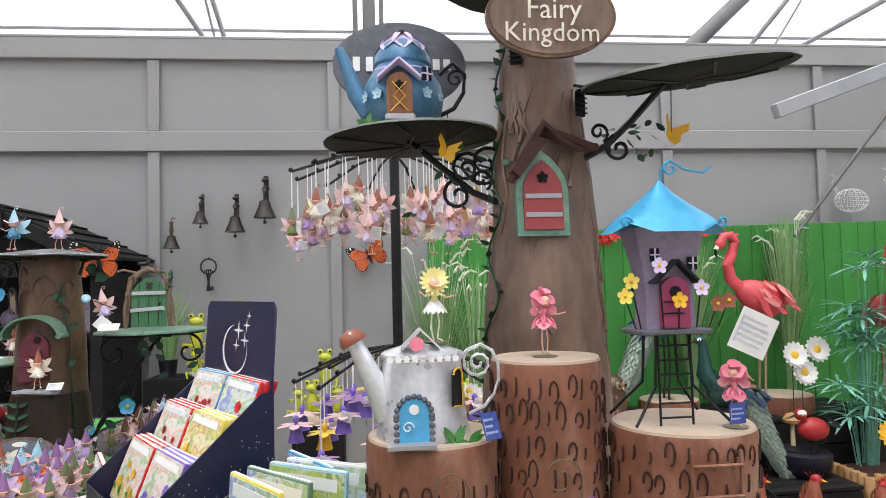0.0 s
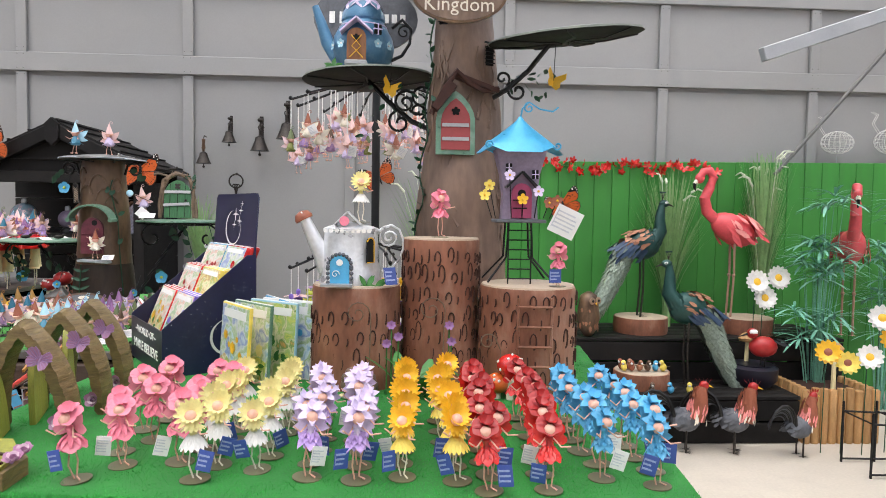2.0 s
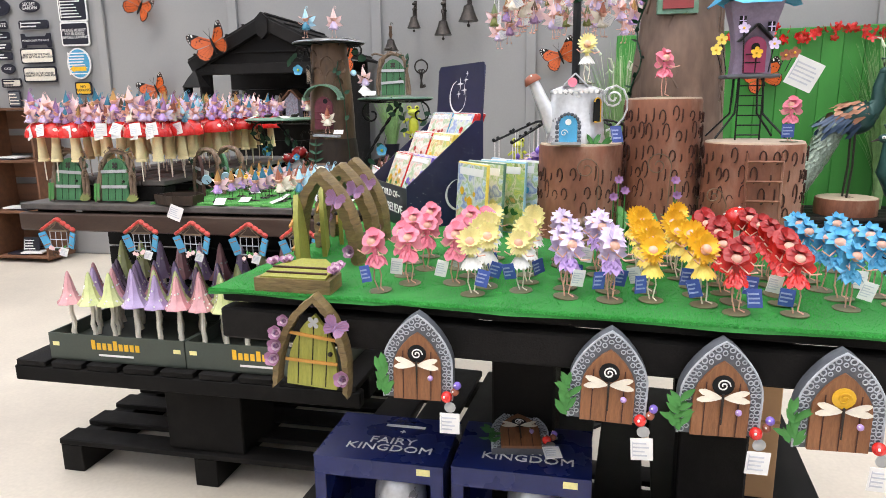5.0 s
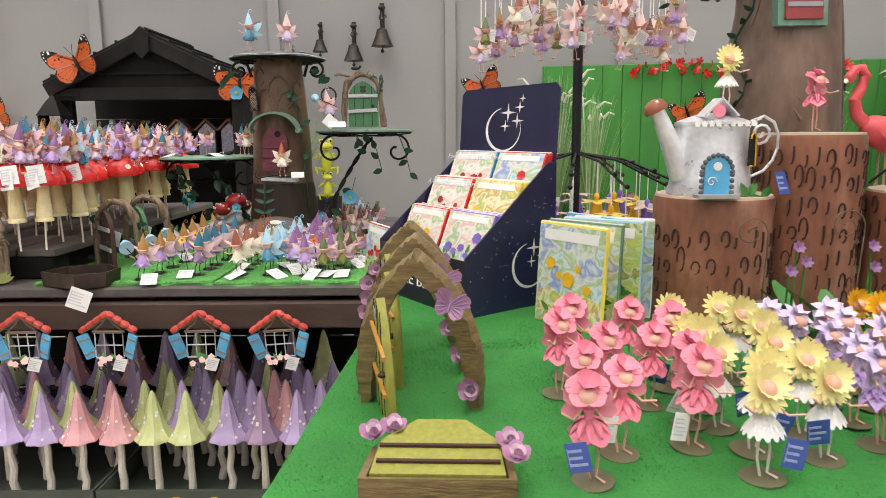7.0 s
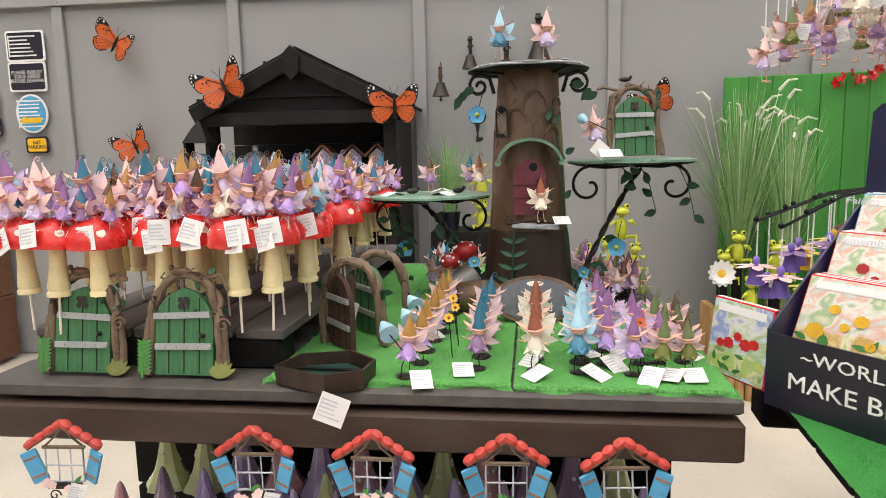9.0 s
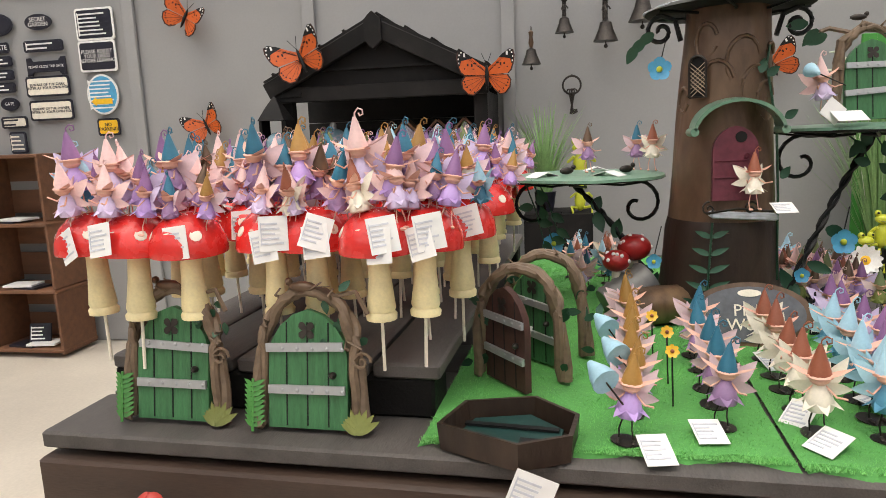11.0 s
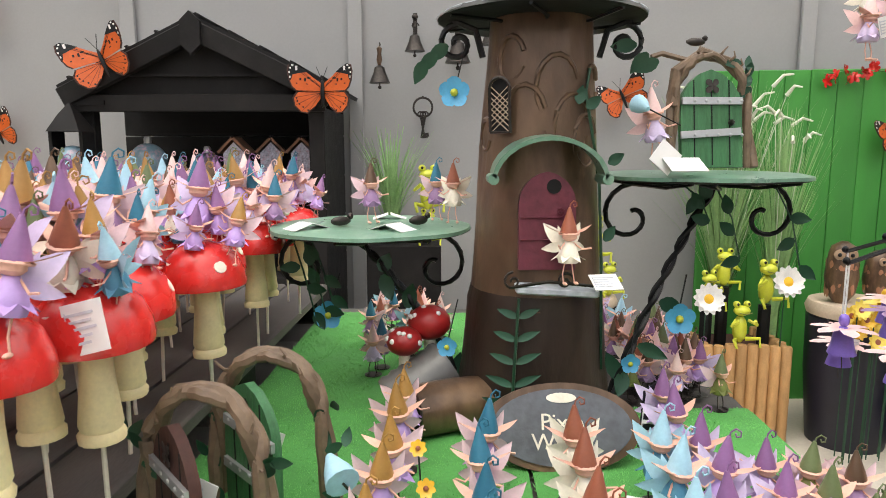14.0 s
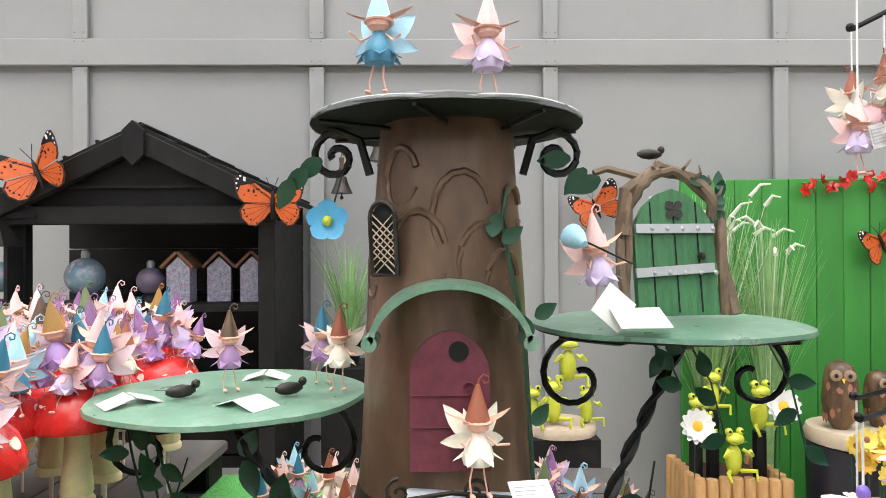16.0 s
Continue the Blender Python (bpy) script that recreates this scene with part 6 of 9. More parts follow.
first = toadstool_parts()
spots = []
for j in range(9):
    for k in range(7):
        spots.append((-1.745 + 0.072 * k + (0.03 if j % 2 else 0) - 0.012 * j * 0, 1.415 + 0.115 * j))
for n_, (x, y) in enumerate(spots):
    x += random.uniform(-0.020, 0.020)
    y += random.uniform(-0.022, 0.022)
    lift = random.choice((0.0, 0.0, -0.012, 0.012, -0.022))
    k = 1.0 + lift / 0.14
    m = pose(x, y, 1.116, random.uniform(-3, 3), random.uniform(-3, 3), random.uniform(0, 360) if y > 1.6 else random.uniform(-30, 30)) @ Matrix.Diagonal((1, 1, k, 1))
    if n_ == 0:
        first.matrix_basis = m
    else:
        copy_thing(first, pose(x, y, 1.116, random.uniform(-3, 3), random.uniform(-3, 3), random.uniform(0, 360) if y > 1.6 else random.uniform(-30, 30)))
    hat = random.choice(("teal", "teal", "blush", "ochre", "purple")) if y < 1.7 else random.choice(list(HATS))
    top = 1.299 + (0.1835 * lift / 0.14 if n_ == 0 else 0)
    pixie(hat, pose(x - 0.013, y, top - (0.002 if y < 1.5 else 0.010), random.uniform(-6, 6), random.uniform(-8, 8), random.uniform(-50, 50)) @ size(random.uniform(1.0, 1.15)), "pixies on the red toadstools", "on a toadstool")
    put = pixie if y < 1.75 else lambda key, m, *rest: far_pixie(key, m)
    put(random.choice(("blush", "purple", "ochre", "teal", "green", "brown")), pose(x + 0.016, y + random.uniform(-0.012, 0.012), top - 0.014, random.uniform(-6, 6), random.uniform(-6, 14), random.uniform(-70, 70)) @ size(random.uniform(0.75, 1.05)), "pixies on the red toadstools", "on a toadstool")
    put(random.choice(("blush", "purple", "ochre", "teal", "ice", "brown")), pose(x + random.uniform(-0.01, 0.01), y + 0.024, top - 0.016, random.uniform(-10, 6), random.uniform(-14, 14), random.uniform(-70, 70)) @ size(random.uniform(0.85, 1.1)), "pixies on the red toadstools", "on a toadstool")
    for ox, oy in ((-0.036, 0.020), (0.034, -0.016), (-0.008, -0.026)):
        put(random.choice(("blush", "blush", "purple", "ice", "ochre", "rust", "teal")), pose(x + ox, y + oy, top - 0.026, random.uniform(-14, 8), random.uniform(-12, 12) + 200 * ox, random.uniform(-80, 80)) @ size(random.uniform(0.75, 1.0)), "pixies on the red toadstools", "on a toadstool")
    if y < 1.46 or (y < 1.8 and random.random() < 0.45):
        price_tag(pose(x + random.uniform(-0.01, 0.02), y - 0.046, 1.269 + random.uniform(-0.01, 0.015), random.uniform(-18, -4), random.uniform(-28, 28), random.uniform(-20, 20)), 0.032, 0.040)
    if y < 1.46 and random.random() < 0.35:
        price_tag(pose(x + 0.02, y - 0.045, 1.274, random.uniform(-22, -8), random.uniform(-28, 28), random.uniform(10, 40)), 0.034, 0.042)

crowd("many small tin pixies with pastel wings crowded on the toadstools")

# green doors and open arches
for x, y, rz in ((-1.648, 1.390, -3), (-1.460, 1.380, -2)):
    d = arch_door("green plank fairy door with iron straps in a branch frame", pose(x, y, PIXIE_TOP + 0.002, -9, 0, rz) @ size(1.05), green_wood, twig, 0.116, 0.152, 0, False, steel, 0.020, "green fairy doors on the table", 0.62)
    s = Shape(leaf_green)
    for k in range(9):
        for sx in (-1, 1):
            s.leaf(0.016, 0.006, front(-0.066, -0.014, 0.006 + 0.006 * k, 65 * sx, 60), 0.1)
    s.tube([(-0.066, -0.014, 0.0), (-0.066, -0.012, 0.062)], 0.002, 4)
    part("fern", s, d, "bright green fern")
    s = Shape(olive)
    for k in range(7):
        s.leaf(0.03, 0.010, front(0.062, -0.012, 0.002, -60 + 20 * k, 65), 0.15)
    part("grass_tuft", s, d)
    s = Shape(twig).tube([(0.03, 0, 0.158), (0.06, -0.005, 0.165), (0.075, -0.008, 0.14)], 0.003, 5).tube(spiral(0.068, 0.085, 0.012, 1.4, 0, -0.01), 0.0018, 4)
    s.use(leaf_tin)
    for k in range(7):
        s.leaf(0.018, 0.010, front(0.04 + random.uniform(-0.02, 0.04), -0.008, 0.15 + random.uniform(-0.05, 0.02), random.uniform(0, 360), 60), 0.1)
    part("twig_spray", s, d)
    s = Shape(trunk_brown).ball((-0.005, -0.006, 0.170), (0.018, 0.008, 0.007), 8, 5).ball((-0.022, -0.006, 0.176), 0.005, 6, 4).leaf(0.02, 0.008, pose(0.01, -0.006, 0.170, 0, 0, -90), 0.05)
    part("bird", s, d, "small brown tin bird")
for x, y, rz in ((-1.212, 1.560, -14), (-1.180, 1.665, -8)):
    d = arch_door("dark fairy door standing open in a twisted branch arch", pose(x, y, PIXIE_TOP + 0.007, 0, 0, rz), green_wood if y > 1.6 else bark_dark, twig, 0.112, 0.150, 36, False, steel, 0.022, "open fairy doors on the turf", 0.75)
    s = Shape(leaf_tin)
    for k in range(12):
        s.leaf(0.02, 0.012, front(random.choice((-0.06, 0.07)) + random.uniform(-0.012, 0.012), -0.01, random.uniform(0.01, 0.13), random.uniform(0, 360), random.uniform(40, 90)), 0.1)
    part("leaves", s, d, "dark green tin leaves")
    price_tag(pose(x + 0.0, y - 0.02, 1.105, 0, 18, rz), 0.03, 0.038)
t = thing("flat_fairy_door", "dark green fairy door lying in a rust brown tin frame", "fairy door", pose(-1.212, 1.366, PIXIE_TOP + 0.003, 0, 0, -6))
ring = [(-0.075, -0.028), (0.02, -0.062), (0.072, -0.03), (0.074, 0.025), (0.02, 0.068), (-0.06, 0.04)]
s = Shape(trunk_foot).grid([[(x, y, 0.0) for x, y in ring], [(x * 1.04, y * 1.04, 0.032) for x, y in ring], [(x * 0.97, y * 0.97, 0.032) for x, y in ring], [(x * 0.93, y * 0.93, 0.005) for x, y in ring]], smooth=False)
part("frame", s, t, "rust brown tin frame")
part("door_leaf", Shape(peacock_teal).grid([[(x * 0.8, y * 0.8, 0.006) for x, y in ring], [(x * 0.8, y * 0.8, 0.014) for x, y in ring]], smooth=False), t, "dark teal door leaf")
part("strap", Shape(black_iron).box((0, 0.012, 0.016), (0.11, 0.008, 0.003)).box((0.03, -0.025, 0.016), (0.03, 0.02, 0.002)), t)
price_tag(pose(-1.185, 1.290, 1.010, -4, 22, 4), 0.046, 0.046)

# trunk house
HX, HY = -0.868, 1.935
trunk = thing("trunk_house", "brown tin tree trunk fairy house with a plum door", "fairy house", pose(HX, HY, 1.006))
prof = [(0.112, 0.021), (0.106, 0.04), (0.098, 0.10), (0.092, 0.20), (0.086, 0.30), (0.079, 0.40), (0.073, 0.50), (0.069, 0.58)]
part("trunk", Shape(trunk_brown).lathe([(r, z) for k in range(len(prof) - 1) for r, z in (prof[k], ((prof[k][0] + prof[k + 1][0]) / 2, (prof[k][1] + prof[k + 1][1]) / 2))] + [prof[-1]], 40, wob=0.06), trunk)
for k in range(9):
    a, z, r = math.radians(200 + 16 * k), random.choice((random.uniform(0.05, 0.2), random.uniform(0.40, 0.53), random.uniform(0.42, 0.53))), random.uniform(0.012, 0.030)
    q = 0.1015 - 0.056 * z
    pts = [(q * math.cos(a + r / q * math.cos(u)), q * math.sin(a + r / q * math.cos(u)), z + 1.5 * r * math.sin(u)) for u in [0.3 + 5.6 * j / 14 for j in range(15)]]
    part("bark_swirl", Shape(trunk_brown).tube(pts, 0.0036, 6), trunk)
part("foot", Shape(trunk_foot).lathe([(0.116, 0.021), (0.110, 0.05), (0.1025, 0.10), (0.0985, 0.15), (0.096, 0.19), (0.092, 0.208)], 40, wob=0.07), trunk, "dark stained foot of the trunk")
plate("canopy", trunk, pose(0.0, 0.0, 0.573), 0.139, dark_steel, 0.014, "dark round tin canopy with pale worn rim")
part("rim", Shape(stone_light).tube([((0.1385 + 0.0015 * math.sin(9 * a)) * math.cos(a), (0.1385 + 0.0015 * math.sin(9 * a)) * math.sin(a), 0.5725 + 0.0015 * math.sin(5 * a)) for a in [2 * math.pi * k / 60 for k in range(61)]], 0.0017, 5), trunk, "pale worn rim")
s = Shape(door_plum).slab(arch(0.072, 0.124, 0.1, 10), 0.012, pose(0.0, -0.0995, 0.247, -4))
dl = part("door", s, trunk, "plum painted arched door")
part("hole", Shape(dark_hole).lathe([(0.0092, 0), (0.0092, 0.002)], 18, pose(0.008, -0.0918, 0.352, 86)), dl)
s = Shape(door_plum)
for z in (0.285, 0.313):
    s.tube([(-0.034, -0.1005 + (z - 0.25) * 0.07, z), (0.014, -0.1005 + (z - 0.25) * 0.07, z)] + [(p[0], p[1] - 0.1005 + (z - 0.25) * 0.07, p[2]) for p in spiral(0.016, z + 0.007, 0.007, 1.2, -90)], 0.0013, 4)
part("hinge", s, dl)
rows = []
for k in range(15):
    a = math.radians(8 + 164 * k / 14)
    x, z = 0.068 * math.cos(a), 0.358 + 0.055 * math.sin(a)
    rows.append([(x * 1.0, -0.070, z), (x * 1.06, -0.070, z + 0.005), (x * 1.06, -0.118, z + 0.001), (x * 1.0, -0.118, z - 0.004)])
s = Shape(green_iron).grid(rows)
for sx in (-1, 1):
    s.lathe([(0.007, -0.024), (0.007, 0.024)], 10, pose(0.070 * sx, -0.094, 0.362, 90))
part("door_hood", s, trunk, "rolled verdigris green hood over the door")
s = Shape(stone_light).box((0, -0.104, 0.222), (0.104, 0.034, 0.010), pose(0, 0, 0, 0, 3, 0), bevel=0.004).use(bronze).tube(spiral(-0.045, 0.236, 0.012, 1.3, 90, -0.12), 0.0018, 4).tube(spiral(0.02, 0.236, 0.012, 1.3, 0, -0.12), 0.0018, 4).tube([(-0.05, -0.12, 0.228), (0.0, -0.122, 0.236), (0.055, -0.12, 0.230)], 0.002, 4)
part("ledge", s, trunk, "grey tin door ledge with wire curls")
wm = pose(-0.058, -0.072, 0.42, 4, 0, -32)
s = Shape(dark_hole).slab(arch(0.026, 0.066), 0.004, wm).use(bronze)
s.tube([wm @ Vector((x, -0.002, z)) for x, z in arch(0.028, 0.068) + [(-0.014, 0)]], 0.0022, 5)
window = part("window", s, trunk, "arched lattice window")
for k in range(-2, 9):
    for d in (-1, 1):
        z = 0.007 * k
        p, q = Vector((-0.0125, -0.0015, z if d > 0 else z + 0.022)), Vector((0.0125, -0.0015, z + 0.022 if d > 0 else z))
        if min(p.z, q.z) > -0.002 and max(p.z, q.z) < 0.058:
            part("lattice_bar", Shape(log_top).tube([wm @ p, wm @ q], 0.0007, 4), window)
s = Shape(leaf_tin)
for k in range(6):
    for sx in (-1, 1):
        s.leaf(0.045 - 0.003 * k, 0.011, pose(-0.045 + 0.002 * k, -0.108 + 0.002 * k, 0.034 + 0.030 * k, 70, 0, 0) @ pose(0, 0, 0, 0, 0, 68 * sx), 0.1)
s.tube([(-0.045, -0.108, 0.024), (-0.035, -0.10, 0.21)], 0.0022, 5)
part("fern", s, trunk, "dark green tin fern at the foot")
s = Shape(leaf_tin).tube([(0.085, -0.05, 0.10), (0.078, -0.06, 0.25), (0.072, -0.058, 0.36), (0.050, -0.066, 0.47), (0.055, -0.06, 0.50)], 0.0022, 5)
for x, z in ((0.078, 0.28), (0.075, 0.36), (0.08, 0.38), (0.05, 0.45), (0.04, 0.455)):
    s.leaf(0.024, 0.016, front(x, -0.072, z, random.uniform(-80, 80), 75), 0.15)
part("vine", s, trunk, "green tin vine beside the door")
for sx in (-1, 1):
    s = Shape(black_iron).tube([(0.078 * sx, -0.01, 0.52), (0.088 * sx, -0.01, 0.555), (0.12 * sx, -0.01, 0.568)], 0.0045, 6).tube(spiral(0.112 * sx, 0.538, 0.026, 1.3, 90, -0.01, sign=-sx), 0.004, 6)
    s.use(leaf_tin)
    for k in range(3):
        s.leaf(0.034, 0.020, front((0.125 + 0.015 * k) * sx, -0.02, 0.535 - 0.01 * k, random.uniform(90, 270), 70), 0.1)
    part("bracket", s, trunk, "scrolled iron bracket with tin leaves")
for x, y, z, r in ((-0.985, 1.90, 1.478, 0.021), (-1.171, 1.975, 1.16, 0.022), (-0.995, 1.86, 1.145, 0.014), (-0.665, 1.925, 1.166, 0.023), (-0.745, 1.88, 1.115, 0.014)):
    s = Shape(sky_blue).flower(5, r, r * 0.95, pose(x, y, z, 85), 0.12, 8, 0.8).use(lime).ball((x, y - 0.004, z), r * 0.25, 8, 5).use(black_iron).tube([(x + 0.015, y + 0.02, z + 0.06), (x, y + 0.006, z)], 0.0012, 4)
    thing("tin_flower", "sky blue five-petal tin flower on a wire", "tin flower", shape=s, group="blue tin flowers")


def plate_table(label, cx, cy, z, r, foot, sign):
    t = thing("leaf_table", label, "plate table", pose(cx, cy, 0))
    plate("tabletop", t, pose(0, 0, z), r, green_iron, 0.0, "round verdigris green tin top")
    s = Shape(black_iron)
    f = Vector(foot) - Vector((cx, cy, 0))
    for j in range(2):
        pts = []
        for k in range(26):
            u = k / 25
            c = f.lerp(Vector((0.02 * sign, 0, z - 0.02)), u)
            c.z += 0.02 * math.sin(math.pi * u)
            a = u * 26 + j * math.pi
            pts.append(c + Vector((0.004 * math.cos(a), 0.004 * math.sin(a), 0)))
        s.tube(pts, 0.004, 5)
    part("stem", s, t, "twisted black iron stem")
    for sx in (-1, 1):
        part("scroll", Shape(black_iron).tube([(0.04 * sx, 0, z - 0.014), (0.10 * sx, 0, z - 0.012)] + spiral(r * 0.66 * sx, z - 0.060, 0.048, 1.0, 90, 0, sign=-sx), 0.0038, 6), t, "black iron scroll")
    s = Shape(leaf_tin)
    for k in range(6):
        u = random.random()
        c = f.lerp(Vector((0.02 * sign, 0, z - 0.02)), u)
        s.leaf(random.uniform(0.030, 0.045), random.uniform(0.020, 0.026), Matrix.Translation(c) @ pose(0, -0.006, 0, 90, random.uniform(-170, 170), 0) @ pose(0, 0, 0, random.uniform(-20, 20)), 0.1)
    for k in range(3):
        x0 = random.uniform(-0.03, 0.12) * sign
        l = random.uniform(0.06, 0.15)
        s.tube([(x0, -0.01, z - 0.012), (x0 + 0.02, -0.03, z - l * 0.5), (x0 + 0.035, -0.03, z - l)], 0.0014, 4)
        for j in range(3):
            u = (0.45, 0.7, 1.0)[j]
            s.leaf(0.030, 0.019, pose(x0 + 0.035 * u, -0.03, z - l * u, 90, random.uniform(-150, 150), 0), 0.1)
    part("leaves", s, t, "dark green tin leaves")
    return t


plate_table("round green tin plate table on a twisted iron stem", -1.108, 2.0, 1.29, 0.150, (-0.955, 1.965, 1.035), -1)
plate_table("round green tin plate table holding a green fairy door", -0.622, 1.99, 1.366, 0.150, (-0.775, 1.90, 1.035), 1)
for key, x, y in (("brown", -1.105, 1.98), ("teal", -1.01, 2.02), ("rust", -0.985, 1.98)):
    pixie(key, pose(x, y, 1.2965, 0, 0, random.uniform(-30, 30)) @ size(0.92), "pixies on the plate table", "on a plate")
for x, y, rz in ((-1.19, 1.93, 40), (-1.085, 2.06, 5), (-1.07, 1.915, -30)):
    s = Shape(paper)
    for sx in (-1, 1):
        s.box((0.014 * sx, 0, 0.006), (0.028, 0.036, 0.001), pose(0, 0, 0, 0, 18 * sx, 0))
    thing("folded_tag", "folded white card price tag lying on the plate", "price tag", pose(x, y, 1.2975, 0, 0, rz), "folded tags", s)
for x, y in ((-1.145, 1.945), (-1.035, 1.955)):
    s = Shape(bronze).ball((0, 0, 0.008), (0.016, 0.007, 0.007), 8, 5).ball((0.015, 0, 0.014), 0.005, 6, 4).leaf(0.014, 0.006, pose(-0.012, 0, 0.01, 0, 0, 90), 0.1)
    thing("bird_figurine", "tiny dark tin bird on the green plate", "bird figurine", pose(x, y, 1.296, 0, 0, random.uniform(-60, 60)), "tiny birds", s)
d = arch_door("green plank fairy door with riveted straps in a branch frame", pose(-0.620, 1.955, 1.374, -8, 0, 6), green_wood, twig, 0.108, 0.150, 0, False, steel, 0.020, "green fairy doors", 0.55)
s = Shape(twig).tube([(-0.055, 0, 0.09), (-0.05, 0, 0.14), (-0.01, 0, 0.170), (0.04, 0, 0.155)], 0.010, 7, 0.003).tube([(-0.03, 0, 0.155), (-0.07, 0, 0.165), (-0.085, 0, 0.16)], 0.004, 5)
s.use(leaf_tin)
for k in range(6):
    s.leaf(0.024, 0.014, front(0.05 + random.uniform(-0.015, 0.015), -0.008, 0.135 + random.uniform(-0.02, 0.02), random.uniform(0, 360), 70), 0.1)
part("branch", s, d, "resin branch arching over the door")
part("bird", Shape(bronze).ball((-0.02, 0, 0.182), (0.015, 0.006, 0.006), 8, 5).ball((-0.006, 0, 0.187), 0.0045, 6, 4), d, "small brown bird")
pixie("blush", pose(-0.712, 1.905, 1.385, 0, -8, 15) @ size(1.05), "pixies on the plate table", "by a door")
s = Shape(ice_blue).lathe([(0.012, 0), (0.010, 0.01), (0.003, 0.024)], 12, pose(-0.752, 1.87, 1.462, 110, 0, 20)).use(bronze).tube([(-0.75, 1.872, 1.462), (-0.69, 1.885, 1.435)], 0.0012, 4)
thing("fairy_net", "pale blue mesh net held by a pixie", "fairy net", shape=s, group="fairy nets")
s = Shape(paper).box((0, 0, 0), (0.05, 0.001, 0.032), pose(-0.690, 1.86, 1.385, -60, 0, 8)).box((0, 0, 0), (0.034, 0.001, 0.034), pose(-0.712, 1.872, 1.394, -10, 40, 8))
thing("folded_tag", "folded white card price tag lying on the green plate", "price tag", shape=s, group="folded tags")
pixie("rust", pose(-0.845, 1.815, 1.238, 0, 0, 12) @ size(1.0), "pixies on the trunk house", "on a ledge")
price_tag(pose(-0.80, 1.805, 1.243, -62, 0, 10), 0.036, 0.03)
pixie("ice", pose(-0.932, 1.87, 1.592, 0, 0, -15) @ size(1.12), "pixies on the trunk house", "on the canopy")
pixie("blush", pose(-0.828, 1.89, 1.592, 0, 0, 15) @ size(1.12), "pixies on the trunk house", "on the canopy")
s = Shape(paper).box((0, 0, 0), (0.05, 0.03, 0.001), pose(-0.775, 1.90, 1.590, 0, 8, 30))
thing("folded_tag", "white card tag lying on the dark canopy", "price tag", shape=s, group="folded tags")

plaque = thing("pixie_plaque", "dark oval plaque reading Pixie World on turf", "plaque", pose(HX + 0.008, 1.748, 1.080, -22, 0, 0))
oval = [(0.094 * math.cos(2 * math.pi * k / 40), 0.052 * math.sin(2 * math.pi * k / 40)) for k in range(40)]
s = Shape(trunk_brown).slab(oval, 0.014)
part("rim", s, plaque, "brown bark rim")
part("board", Shape(stone).slab([(x * 0.88, z * 0.86) for x, z in oval], 0.002, pose(0, -0.002, 0)), plaque)
words("lettering", "Pixie\nWorld", 0.027, pose(0, -0.003, -0.006), ivory, plaque)
part("maker_mark", Shape(ivory).slab([(0.018 * math.cos(2 * math.pi * k / 16), 0.034 + 0.006 * math.sin(2 * math.pi * k / 16)) for k in range(16)], 0.001, pose(0, -0.003, 0)), plaque)
t = thing("hollow_log", "brown tin hollow log lying beside the trunk", "hollow log", pose(-0.985, 1.855, 1.066, 0, 0, 25))
s = Shape(trunk_brown).lathe([(0.034, -0.06), (0.036, 0.0), (0.033, 0.05)], 16, pose(0, 0, 0, 0, 90, 0), wob=0.08)
s.use(dark_hole).lathe([(0.026, -0.0615), (0.026, -0.0605)], 14, pose(0, 0, 0, 0, 90, 0))
part("bark", s, t)
t = thing("ribbed_can", "silver ribbed tin barrel behind the hollow log", "tin barrel", pose(-1.03, 1.915, 1.074, 0, 60, 20))
part("barrel", Shape(dark_steel).lathe([(0.038 + 0.003 * (k % 2), -0.05 + 0.008 * k) for k in range(13)], 18), t)
for x, y, z, r in ((-1.055, 1.92, 1.135, 0.026), (-1.020, 1.95, 1.155, 0.032), (-1.015, 2.02, 1.135, 0.022)):
    t = thing("toadstool_ball", "round red toadstool ornament with white spots", "toadstool", pose(x, y, z), "round toadstools by the trunk")
    part("cap", Shape(deep_red).ball((0, 0, 0), (r, r, r * 0.8), 16, 8), t)
    for k in range(8):
        dd = Vector((random.uniform(-1, 1), random.uniform(-1, 0.1), random.uniform(0, 1))).normalized()
        part("spot", Shape(white).ball((dd.x * r * 0.97, dd.y * r * 0.97, dd.z * r * 0.77), 0.004, 6, 4), t)
    part("stem", Shape(ivory).lathe([(0.010, -(z - 1.030)), (0.008, -0.012)], 10), t)
s = Shape(black_card).slab([(-0.022, 0), (0.022, 0), (0.022, 0.07), (0, 0.085), (-0.022, 0.07)], 0.002, pose(-0.735, 1.80, 1.030, -10, 12, 20))
bars(s, 0.036, 0.05, pose(-0.735, 1.799, 1.058, -10, 12, 20), 4, paper)
thing("hang_tag", "black card hang tag with white print by the trunk", "price tag", shape=s)

